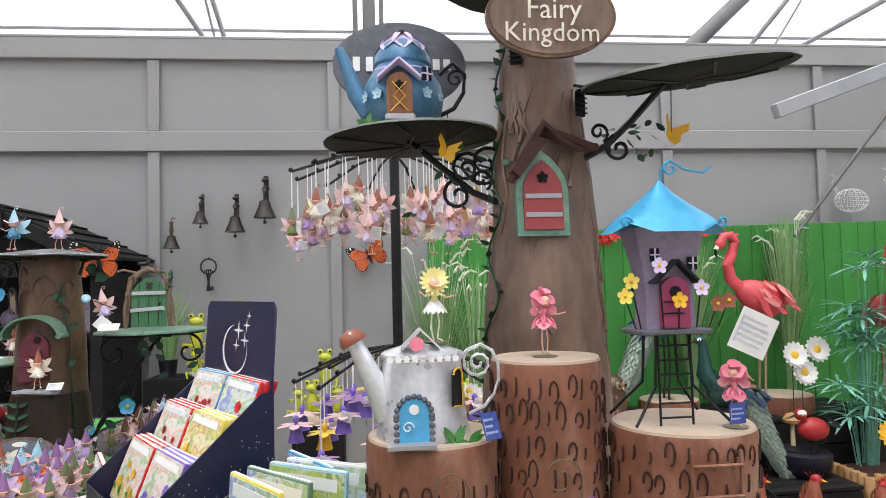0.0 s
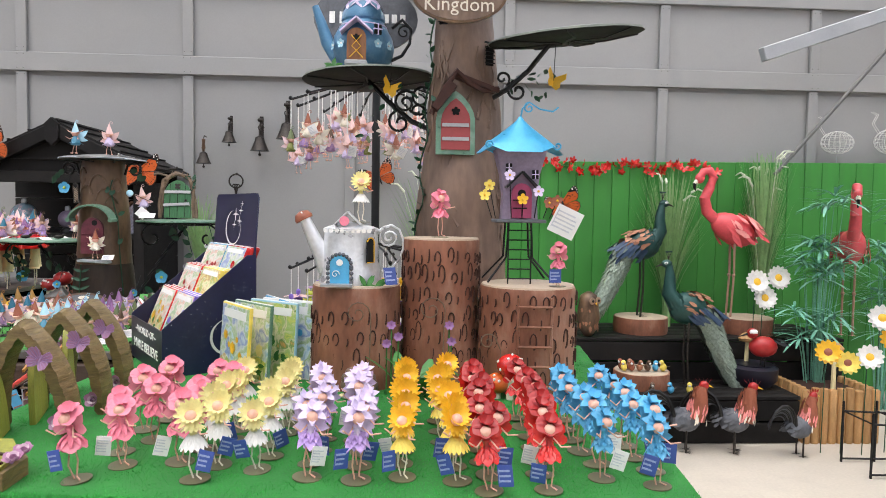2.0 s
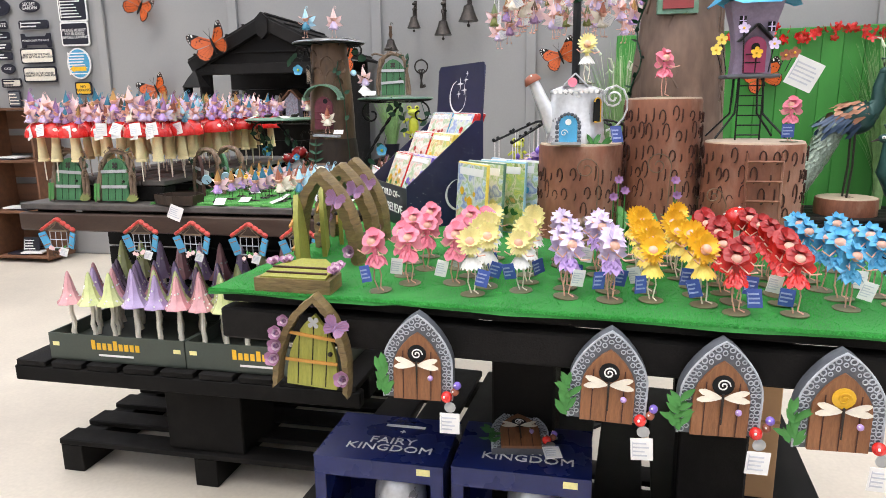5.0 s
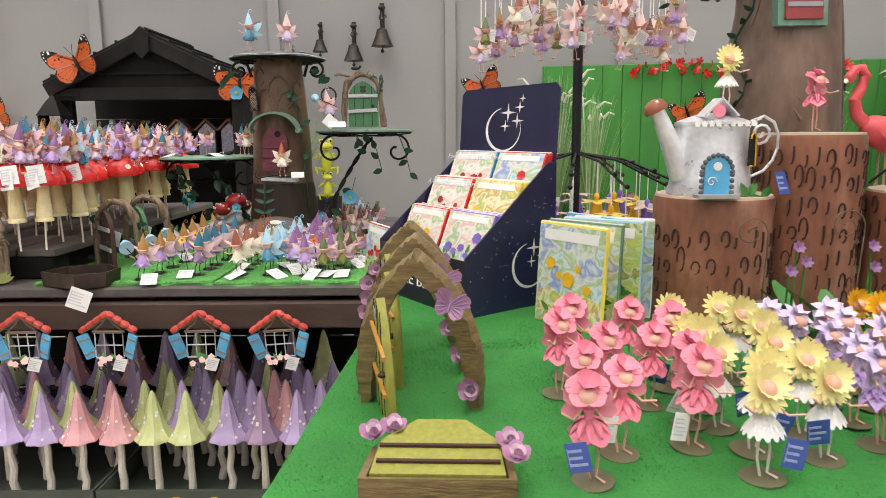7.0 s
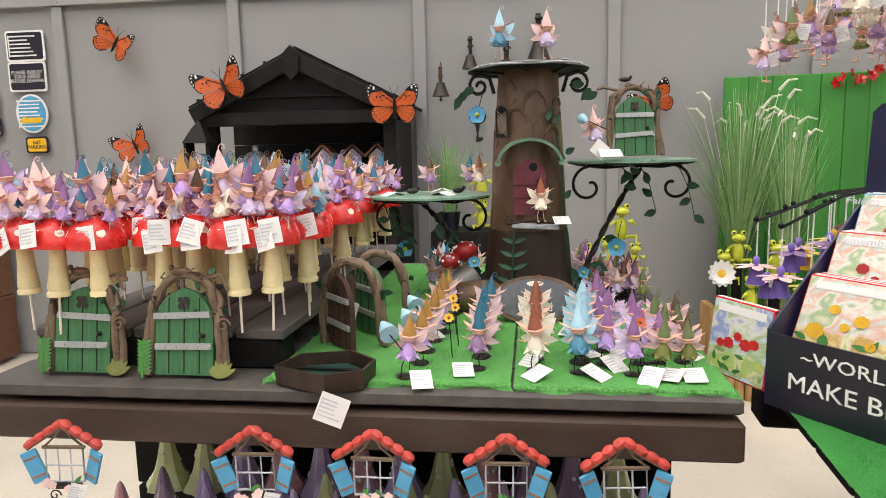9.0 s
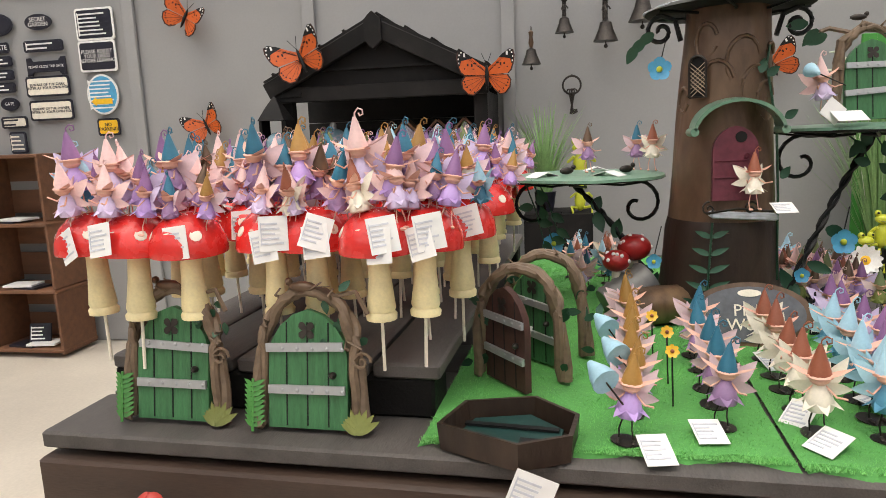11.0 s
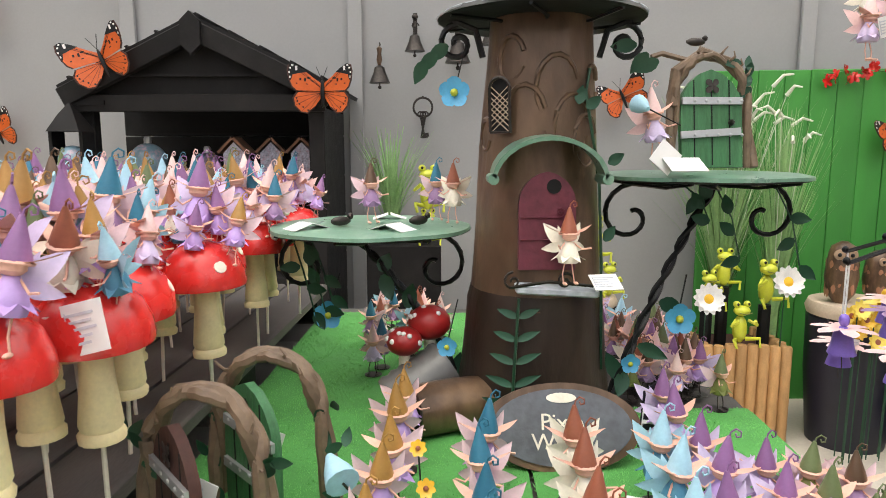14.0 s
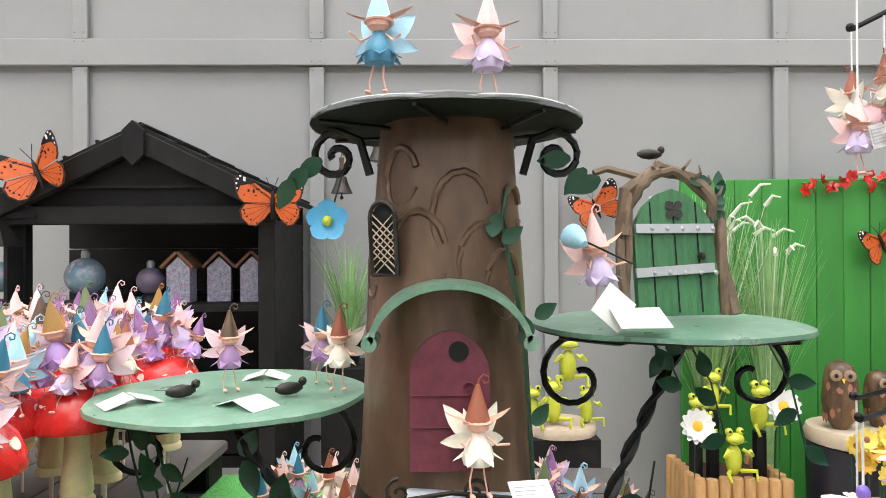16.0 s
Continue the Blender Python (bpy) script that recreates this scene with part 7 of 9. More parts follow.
# lower deck: trays of cone mushrooms and hanging windows
for x in (0.125, 0.655):
    t = thing("mushroom_tray", "dark green card tray with a yellow maker mark", "tray", P @ pose(x + 0.265 - 0.01, -0.075, 0.492), "mushroom trays on the lower deck")
    w, dd, h = 0.525, 0.34, 0.095
    part("base", Shape(tray_green).box((0, dd / 2, 0.003), (w, dd, 0.006)), t)
    part("front_panel", Shape(tray_green).box((0, 0.003, h / 2), (w, 0.006, h)), t)
    part("back_panel", Shape(tray_green).box((0, dd - 0.003, h / 2), (w, 0.006, h)), t)
    for sx in (-1, 1):
        part("side_panel", Shape(tray_green).box((sx * (w / 2 - 0.003), dd / 2, h / 2), (0.006, dd - 0.012, h)), t)
    part("insert", Shape(tray_green).box((0, dd / 2, 0.045), (w - 0.014, dd - 0.014, 0.004)), t)
    s = Shape(gold)
    for k in range(9):
        s.box((-0.085 + 0.0213 * k, -0.0007, h * 0.60 + (0.005 if k in (0, 4) else 0)), (0.015, 0.0014, 0.034 if k in (0, 4) else 0.024))
    s.use(paper).box((0, -0.0007, h * 0.27), (0.135, 0.0014, 0.007))
    part("maker_mark", s, t, "yellow printed maker mark")
    for sx in (-1, 1):
        part("label", Shape(pale_yellow).box((sx * 0.235, -0.0007, h * 0.6), (0.026, 0.0014, 0.014)), t)
MUSH = []
for nm, mt in (("pink", mush_pink), ("lime green", mush_green), ("lilac", mush_lilac), ("grey", mush_grey)):
    t = thing("cone_mushroom", nm + " pointed ceramic mushroom with white spots on a bent stem", "mushroom ornament", group="cone mushrooms in trays")
    part("cap", Shape(mt).lathe([(0.009, 0.152), (0.036, 0.134), (0.0430, 0.135), (0.0415, 0.141), (0.033, 0.151), (0.0255, 0.164), (0.0200, 0.182), (0.0145, 0.205), (0.0095, 0.228), (0.0050, 0.243), (0.001, 0.249)], 24, lobes=8, wob=0.07), t)
    part("stem", Shape(ivory).tube([(0.004, 0, 0.0), (-0.003, 0, 0.03), (0.004, 0, 0.06), (-0.003, 0, 0.10), (0, 0, 0.15)], 0.0095, 8, 0.007), t)
    for k in range(11):
        a, z = random.uniform(0, 6.28), random.uniform(0.146, 0.20)
        r = float(np.interp(z, (0.143, 0.151, 0.163, 0.181, 0.204), (0.0410, 0.0325, 0.0255, 0.0200, 0.0145)))
        part("spot", Shape(white).ball((r * 0.96 * math.cos(a), r * 0.96 * math.sin(a), z), 0.0040, 6, 4), t)
    MUSH.append(t)
used = set()
for j in range(4):
    for k in range(12):
        i = random.choice((0, 0, 1, 1, 2, 2, 3)) if j else (0, 1, 1, 2, 2, 0, 0, 1, 1, 2, 3, 2)[k]
        m = P @ pose(0.160 + 0.0845 * k + (0.040 if j % 2 else 0) + random.uniform(-0.008, 0.008), 0.0 + 0.066 * j, 0.541, 0, 0, random.uniform(0, 360))
        if i not in used:
            used.add(i)
            MUSH[i].matrix_basis = m
        else:
            copy_thing(MUSH[i], m)
        if j == 3:
            copy_thing(MUSH[random.choice((3, 3, 0, 1, 2))], P @ pose(0.165 + 0.0845 * k, 0.285, 0.541, 0, 0, random.uniform(0, 360)) @ Matrix.Diagonal((1.1, 1.1, 1.22, 1)))


def window_ornament(x, z):
    t = thing("window_ornament", "tin window with blue shutters and a red tiled gable", "window ornament", pose(x, 1.292 - 0.033 * (x + 1.8) * 1.0, z, 0, random.uniform(-3, 3), random.uniform(-5, 5)), "hanging tin windows")
    s = Shape(twig)
    for sx in (-1, 1):
        s.box((0, 0, 0), (0.075, 0.008, 0.007), pose(0.027 * sx, 0, 0.088, 0, 33 * sx, 0))
        s.tube([(0.030 * sx, 0, 0.072), (0.012 * sx, 0, 0.088), (0.004 * sx, 0, 0.10)], 0.002, 4)
    s.tube([(-0.034, 0, 0.070), (0.034, 0, 0.070)], 0.003, 5)
    part("gable", s, t, "brown timber gable")
    for sx in (-1, 1):
        for k in range(4):
            part("roof_tile", Shape(tile_red).lathe([(0.0105, -0.004), (0.0110, 0.0), (0.0095, 0.003), (0.004, 0.0045)], 10, pose(sx * (0.007 + 0.0155 * k), -0.002, 0.1085 - 0.0105 * k, 20, 33 * sx, 0) @ Matrix.Diagonal((1, 0.75, 1, 1))), t)
    for sx in (-1, 1):
        m = pose(0.047 * sx, -0.002, 0.038, 0, 18 * sx, -20 * sx)
        s = Shape(sky_blue).box((0, 0, 0), (0.024, 0.005, 0.056), m, bevel=0.001)
        sh = part("shutter", s, t, "blue plank shutter")
        for z2 in (-0.016, 0.016):
            part("batten", Shape(copper).box((0, -0.003, z2), (0.020, 0.002, 0.003), m), sh)
    s = Shape(stone_light).tube([(-0.03, 0, 0.012), (-0.03, 0, 0.068), (0.03, 0, 0.068), (0.03, 0, 0.012), (-0.03, 0, 0.012)], 0.002, 4)
    for q in (-0.01, 0.01):
        s.tube([(q, 0, 0.012), (q, 0, 0.068)], 0.0014, 4)
    s.tube([(-0.03, 0, 0.04), (0.03, 0, 0.04)], 0.0014, 4)
    part("frame", s, t, "thin wire window bars")
    s = Shape(leaf_green)
    for k in range(6):
        s.leaf(0.014, 0.007, front(random.uniform(-0.02, 0.02), -0.006, 0.012, random.uniform(0, 360), 60), 0.1)
    s.use(pale_pink)
    for k in range(5):
        s.flower(5, 0.007, 0.006, pose(random.uniform(-0.026, 0.026), -0.010, random.uniform(0.0, 0.016), 80), 0, 0)
    s.use(bronze).box((0, -0.003, 0.006), (0.05, 0.010, 0.006)).tube(spiral(-0.02, -0.012, 0.010, 1.2, 0), 0.0012, 4).tube(spiral(0.018, -0.010, 0.008, 1.2, 0), 0.0012, 4)
    part("flower_box", s, t, "tin flower box with pink blossoms")
    price_tag(pose(x + 0.025, 1.28 - 0.033 * (x + 1.8), z + 0.0, 0, 20, 20), 0.024, 0.028)
    return t


for x in (-1.625, -1.305, -1.12, -0.922, -0.750):
    window_ornament(x, 0.873)

# ---- black shed by the back wall ----
shed = thing("display_shed", "black timber gabled display shed against the grey wall", "display shed", pose(-2.07, 4.0, 0))
for x in (-0.52, 0.52):
    part("post", Shape(black_wood).box((x * 0.98, 0.05, 0.79), (0.07, 0.06, 1.58), bevel=0.004), shed)
for k in range(8):
    part("back_board", Shape(black_wood).box((-0.06, 0.70, 0.11 + 0.21 * k), (1.18, 0.03, 0.205), bevel=0.003), shed)
part("side_panel", Shape(black_wood).box((0.52, 0.40, 0.80), (0.02, 0.58, 1.58)), shed)
part("cross_beam", Shape(black_wood).box((0, 0.0, 1.605), (1.11, 0.04, 0.075), bevel=0.004), shed)
part("gable_board", Shape(black_wood).slab([(-0.50, 0), (0.50, 0), (0, 0.24)], 0.02, pose(0, 0.03, 1.63)), shed)
part("gable_trim", Shape(black_wood).box((0, 0.015, 1.725), (0.60, 0.02, 0.012)), shed)
for sx in (-1, 1):
    part("bargeboard", Shape(black_wood).box((0, 0, 0), (0.67, 0.035, 0.085), pose(0.283 * sx, -0.025, 1.772, 0, 26 * sx, 0), bevel=0.004), shed)
    part("roof_slope", Shape(black_wood).box((0, 0, 0), (0.69, 0.80, 0.02), pose(0.288 * sx, 0.37, 1.822, 0, 26 * sx, 0)), shed)
    for k in range(5):
        part("roof_felt_strip", Shape(black_wood).box((0, 0, 0), (0.012, 0.80, 0.012), pose(0.288 * sx - 0.26 + 0.13 * k, 0.37, 1.839 - sx * (-0.26 + 0.13 * k) * 0.488, 0, 26 * sx, 0)), shed)
part("finial", Shape(black_wood).slab([(0, -0.09), (0.042, -0.05), (0.042, 0.05), (0, 0.09), (-0.042, 0.05), (-0.042, -0.05)], 0.04, pose(0, -0.065, 1.893)), shed)
for z in (1.22, 0.80):
    part("shelf", Shape(black_wood).box((0, 0.36, z), (1.02, 0.62, 0.03), bevel=0.003), shed)
for x, y, r in ((-2.40, 4.22, 0.085), (-2.14, 4.28, 0.062)):
    t = thing("painted_globe", "painted glass globe with pink and blue swirls on a shelf", "glass globe", pose(x, y, 1.235 + r + 0.03), "painted globes in the shed")
    g = Shape(paint("globe_blue", (0.20, 0.32, 0.38), 0.15, coat=0.5, dirt=(0.72, 0.42, 0.50), dirt_amount=1.0) if r > 0.08 else house_purple).ball((0, 0, 0), r, 22, 14)
    part("sphere", g, t)
    part("neck", Shape(steel).lathe([(0.018, r * 0.96), (0.018, r + 0.02), (0.012, r + 0.03)], 10), t)
    part("foot", Shape(black_iron).lathe([(0.05, -r - 0.03), (0.05, -r - 0.02), (0.03, -r + 0.006)], 14), t)
for x in (-1.98, -1.82, -1.67):
    t = thing("wooden_birdhouse", "small birdhouse with a flowery mosaic front and brown roof", "birdhouse", pose(x, 4.2 + random.uniform(-0.03, 0.05), 1.237, 0, 0, random.uniform(-15, 15)), "birdhouses in the shed")
    part("box", Shape(mat("mosaic_print", (0.36, 0.36, 0.44), 0.5, var=0.6, scale=60, bump=0.1, dirt=(0.55, 0.25, 0.30), dirt_amount=0.9)).slab([(-0.05, 0), (0.05, 0), (0.05, 0.15), (0, 0.20), (-0.05, 0.15)], 0.09), t)
    for sx in (-1, 1):
        part("roof_board", Shape(crate_wood).box((0, 0, 0), (0.095, 0.13, 0.012), pose(0.036 * sx, 0.045, 0.185, 0, 45 * sx, 0)), t)
t = thing("hanging_lantern", "black wooden lantern with a blue globe hanging by the shed", "lantern", pose(-2.60, 3.93, 1.36))
part("roof", Shape(black_wood).lathe([(0.10, 0.12), (0.05, 0.19), (0.006, 0.24)], 4, pose(0, 0, 0, 0, 0, 45)), t)
part("base", Shape(black_wood).box((0, 0, -0.10), (0.16, 0.13, 0.02)), t)
for sx in (-1, 1):
    part("upright", Shape(black_wood).box((0.065 * sx, 0, 0.01), (0.015, 0.10, 0.22)), t)
part("globe", Shape(bpy.data.materials["globe_blue"]).ball((0, 0, 0.0), 0.062, 16, 10), t)
part("bracket_arm", Shape(black_wood).box((0.06, 0.05, 0.245), (0.14, 0.02, 0.02)), t)

s = Shape(black_wood).box((-1.19, 4.36, 0.47), (0.36, 0.30, 0.94), bevel=0.004)
thing("plant_plinth", "black wooden plinth beside the shed", "plinth", shape=s)


def reeds(label, m, n, h, spread, material, pot=None, plumes=0, curve=0.3, width=0.0065, name="grass_plant"):
    t = thing(name, label, "potted grass" if pot else "artificial grass", m)
    s = Shape(material)
    for k in range(n):
        a, r = random.uniform(0, 6.28), random.uniform(0.0, 0.03)
        l, lean = h * random.uniform(0.55, 1.0), random.uniform(0.05, 1.0) * spread
        x0, y0 = r * math.cos(a), r * math.sin(a)
        rows = []
        for j in range(6):
            u = j / 5
            bend = lean * u * u
            w = width * (1 - 0.8 * u)
            cx, cy, cz = x0 + math.cos(a) * bend, y0 + math.sin(a) * bend, l * (u - curve * lean / max(h, 0.1) * u * u)
            rows.append([(cx - w * math.sin(a), cy + w * math.cos(a), cz), (cx + w * math.sin(a), cy - w * math.cos(a), cz)])
        s.grid(rows, closed=False)
    part("blade_clump", s, t, "long thin blades")
    if plumes:
        s = Shape(plume)
        for k in range(plumes):
            a, lean, l = random.uniform(0, 6.28), random.uniform(0.3, 1.0) * spread, h * random.uniform(0.85, 1.08)
            base = Vector((math.cos(a) * lean * 0.8, math.sin(a) * lean * 0.8, l * 0.88))
            tip = base + Vector((math.cos(a) * 0.10, math.sin(a) * 0.05, random.uniform(-0.01, 0.07)))
            s.tube([base, (base + tip) / 2 + Vector((0, 0, 0.025)), tip], 0.010, 6, 0.004)
            s.tube([(0, 0, 0.1), (base.x * 0.5, base.y * 0.5, l * 0.55), base], 0.002, 4)
        part("plume_spray", s, t, "pale feathery seed heads")
    if pot:
        part("pot", Shape(pot).lathe([(0.045, 0), (0.058, 0.10), (0.062, 0.105), (0.05, 0.106)], 16), t)
    return t


reeds("green artificial grass in a small black pot", pose(-1.26, 4.34, 0.942), 130, 0.62, 0.22, reed_green, black_card)
reeds("tall pale green grass with feathery plumes by the fence", pose(0.42, 4.38, 0.46), 320, 1.35, 0.38, reed_green, None, 15, 0.35)
reeds("tall pale green reeds against the green fence", pose(2.18, 4.45, 0.58), 420, 1.22, 0.30, reed_green, None, 4)
reeds("tall stiff green reeds with pale tips", pose(2.93, 4.50, 0.58), 420, 1.36, 0.20, reed_green, None, 12)
reeds("fresh green grass tufts behind the tree", pose(0.66, 4.3, 0.45), 170, 1.2, 0.26, reed_green, None, 5, 0.35)


def palm(label, m, n, h):
    t = thing("palm_plant", label, "artificial palm", m)
    for k in range(n):
        s = Shape(reed_teal)
        a = random.uniform(0, 6.28)
        top = Vector((math.cos(a) * 0.22 * random.random(), math.sin(a) * 0.16 * random.random(), h * random.uniform(0.35, 1.0)))
        s.tube([(0.03 * math.cos(a), 0.03 * math.sin(a), 0), top * 0.6, top], 0.006, 5, 0.002)
        for j in range(13):
            s.leaf(random.uniform(0.14, 0.22), 0.020, Matrix.Translation(top) @ pose(0, 0, 0, 0, 0, 360 * j / 13 + random.uniform(-10, 10)) @ pose(0, 0, 0, random.uniform(5, 45)), -0.5, 0.6, 5)
        part("frond", s, t)
    return t


palm("teal green artificial bamboo palm by the flamingos", pose(3.0, 3.88, 0.02), 26, 1.55)
palm("teal green artificial palm at the fence end", pose(3.75, 4.25, 0.0), 18, 1.55)

# ---- wall ornaments ----
def bell(x, z, k, label, handle):
    t = thing("wall_bell", label, "bell", pose(x, 4.70, z), "bells on the grey wall")
    part("bell_cup", Shape(bronze).lathe([(0.052 * k, 0.0), (0.046 * k, 0.012 * k), (0.030 * k, 0.05 * k), (0.024 * k, 0.075 * k), (0.006 * k, 0.085 * k)], 16), t)
    part("clapper", Shape(bronze).tube([(0, 0, 0.03 * k), (0, 0, -0.025 * k)], 0.004, 5).ball((0, 0, -0.02 * k), 0.009 * k, 7, 5), t)
    s = Shape(bronze)
    if handle:
        s = Shape(trunk_brown).lathe([(0.008, 0.085 * k), (0.016, 0.11 * k), (0.010, 0.14 * k), (0.015, 0.165 * k), (0.002, 0.175 * k)], 10)
        s.use(bronze).tube([(0, 0.0, 0.172 * k), (0, 0.02, 0.195 * k), (0, 0.085, 0.19 * k)], 0.003, 5)
    else:
        s.tube([(0, 0, 0.085 * k), (0, 0.0, 0.12 * k), (0, 0.03, 0.15 * k), (0, 0.075, 0.15 * k)], 0.007 * k, 6).tube(spiral(0, 0.13 * k, 0.02 * k, 1.2, 0, 0.03), 0.004, 5)
        s.box((0, 0.07, 0.13 * k), (0.022 * k, 0.012, 0.14 * k), bevel=0.003).ball((0, 0.03, 0.175 * k), (0.018 * k, 0.014 * k, 0.012 * k), 7, 5)
    part("handle" if handle else "bracket", s, t)
    return t


bell(-1.34, 1.755, 1.1, "hand bell with a brown wooden handle", True)
bell(-1.15, 1.92, 1.05, "dark bronze wall bell on a scrolled bracket", False)
bell(-0.92, 1.86, 1.35, "large dark bronze wall bell on a scrolled bracket", False)
bell(-0.72, 1.955, 1.5, "tall dark bronze wall bell on a bracket", False)
t = thing("key_ring", "old iron keys on a large ring hanging on the wall", "key ring", pose(-1.11, 4.75, 1.57))
part("ring", Shape(bronze).tube([(0.052 * math.cos(2 * math.pi * k / 20), 0, 0.06 + 0.052 * math.sin(2 * math.pi * k / 20)) for k in range(21)], 0.006, 6), t)
part("hook", Shape(bronze).tube([(0, 0.05, 0.12), (0, 0.0, 0.118), (0, -0.006, 0.108)], 0.005, 5), t)
for k in (-1, 0, 1):
    m = pose(0.012 * k, -0.006 * k, 0.012, 0, 10 * k, 0)
    s = Shape(bronze).tube([m @ Vector((0, 0, 0)), m @ Vector((0, 0, -0.12))], 0.006, 6).box((0.014, 0, -0.105), (0.024, 0.006, 0.022), m)
    s.tube([m @ Vector((0.014 * math.cos(2 * math.pi * j / 12), 0, 0.012 + 0.014 * math.sin(2 * math.pi * j / 12))) for j in range(13)], 0.004, 5)
    part("key", s, t)


def butterfly(x, y, z, k, roll, lift=25, label="large orange and black tin butterfly fixed to the wall"):
    b = thing("butterfly", label, "butterfly", pose(x, y, z, 0, roll, 0), "orange tin butterflies")
    fore = [(0.0, 0.03), (0.05, 0.062), (0.11, 0.108), (0.155, 0.132), (0.178, 0.124), (0.186, 0.092), (0.178, 0.045), (0.165, 0.012), (0.145, -0.006), (0.07, -0.006), (0.0, -0.006)]
    hind = [(0.0, -0.010), (0.07, -0.009), (0.138, -0.014), (0.160, -0.045), (0.152, -0.085), (0.120, -0.118), (0.085, -0.122), (0.045, -0.090), (0.012, -0.045)]
    for sx in (-1, 1):
        m = pose(0, 0, 0, 0, 0, -sx * lift)
        w = part("wing", Shape(orange).slab([(sx * p * k, q * k) for p, q in fore], 0.002, m).slab([(sx * p * k, q * k) for p, q in hind], 0.002, m @ pose(0, 0.003, 0)), b, "orange wing with a black and white tip")
        tip = [(0.085, 0.090), (0.11, 0.108), (0.155, 0.132), (0.178, 0.124), (0.186, 0.092), (0.176, 0.040), (0.168, 0.050), (0.160, 0.075), (0.130, 0.082)]
        part("wing_tip", Shape(black_iron).slab([(sx * p * k, q * k) for p, q in tip], 0.001, m @ pose(0, -0.0012, 0)), w, "black wing tip")
        for px, pz, pw, ph in ((0.140, 0.108, 0.012, 0.022), (0.172, 0.108, 0.010, 0.008), (0.160, 0.122, 0.010, 0.006), (0.178, 0.085, 0.008, 0.010), (0.175, 0.062, 0.006, 0.010)):
            part("white_mark", Shape(white).box((sx * px * k, -0.0022, pz * k), (pw * k, 0.001, ph * k), m), w)
        for px, pz, pw, ph in ((0.075, 0.060, 0.020, 0.008), (0.095, 0.050, 0.010, 0.018), (0.120, 0.052, 0.010, 0.012), (0.055, 0.045, 0.012, 0.006), (0.140, 0.030, 0.007, 0.007), (0.085, 0.028, 0.012, 0.005)):
            part("dark_mark", Shape(black_iron).box((sx * px * k, -0.0008, pz * k), (pw * k, 0.001, ph * k), m @ pose(0, 0, 0, 0, 0, 0)), w)
        for j in range(5):
            u = j / 4
            part("dark_mark", Shape(black_iron).ball((sx * (0.142 - 0.06 * u * u) * k, 0.0022, (-0.045 - 0.062 * u) * k), (0.005 * k, 0.0012, 0.005 * k), 7, 4, m), w)
        part("wing_edge", Shape(bark_dark).tube([m @ Vector((sx * p * k, 0.003, q * k)) for p, q in hind[2:8]], 0.0048 * k, 4).tube([m @ Vector((sx * p * k, 0.0, q * k)) for p, q in fore[4:9]], 0.0044 * k, 4), w)
        for p, q in fore[1:4]:
            part("vein", Shape(bark_dark).tube([m @ Vector((sx * 0.012 * k, -0.0006, 0.012 * k)), m @ Vector((sx * p * 0.62 * k, -0.0008, q * 0.55 * k)), m @ Vector((sx * p * 0.92 * k, -0.0006, q * 0.80 * k))], 0.0012 * k, 4), w)
        for p, q in hind[2:7]:
            part("vein", Shape(bark_dark).tube([m @ Vector((sx * 0.012 * k, 0.0026, -0.016 * k)), m @ Vector((sx * p * 0.95 * k, 0.0024, q * 0.95 * k))], 0.0010 * k, 4), w)
    part("fixing_peg", Shape(black_iron).tube([(0, -0.004, 0), (0, 0.045, 0)], 0.005, 5), b)
    part("body", Shape(black_iron).ball((0, -0.008, -0.02 * k), (0.012 * k, 0.012 * k, 0.075 * k), 8, 8).tube([(0, -0.01, 0.05 * k), (0.03 * k, -0.012, 0.12 * k)], 0.0015, 4).tube([(0, -0.01, 0.05 * k), (-0.03 * k, -0.012, 0.12 * k)], 0.0015, 4), b)
    return b


butterfly(-3.52, 4.755, 2.18, 0.82, 30)
butterfly(-3.45, 4.755, 1.50, 0.78, -22)
butterfly(-2.45, 3.945, 1.785, 0.84, -22, label="orange and black tin butterfly on the shed gable")
butterfly(-1.515, 3.945, 1.655, 0.80, 0, label="orange and black tin butterfly on the shed eave")
butterfly(-0.02, 4.755, 1.69, 0.78, -24)
butterfly(1.40, 4.61, 1.495, 0.78, -22, label="orange and black tin butterfly on the green fence")
for x, y, z, up in ((0.579, 1.226, 1.757, 0.10), (0.155, 1.33, 1.745, 0.075)):
    b = thing("butterfly", "small yellow tin butterfly hanging from the tree", "butterfly", pose(x, y, z, 0, 0, 10), "small yellow butterflies")
    for sx in (-1, 1):
        part("wing", Shape(gold).slab([(0, -0.015), (sx * 0.014, -0.022), (sx * 0.022, -0.012), (sx * 0.019, 0.0), (sx * 0.030, 0.012), (sx * 0.026, 0.026), (0, 0.008)], 0.0012, pose(0, 0, 0, 0, 20, -35 * sx)), b)
    part("wire", Shape(black_iron).tube([(0, 0, 0), (0.004, 0, up)], 0.001, 4), b)


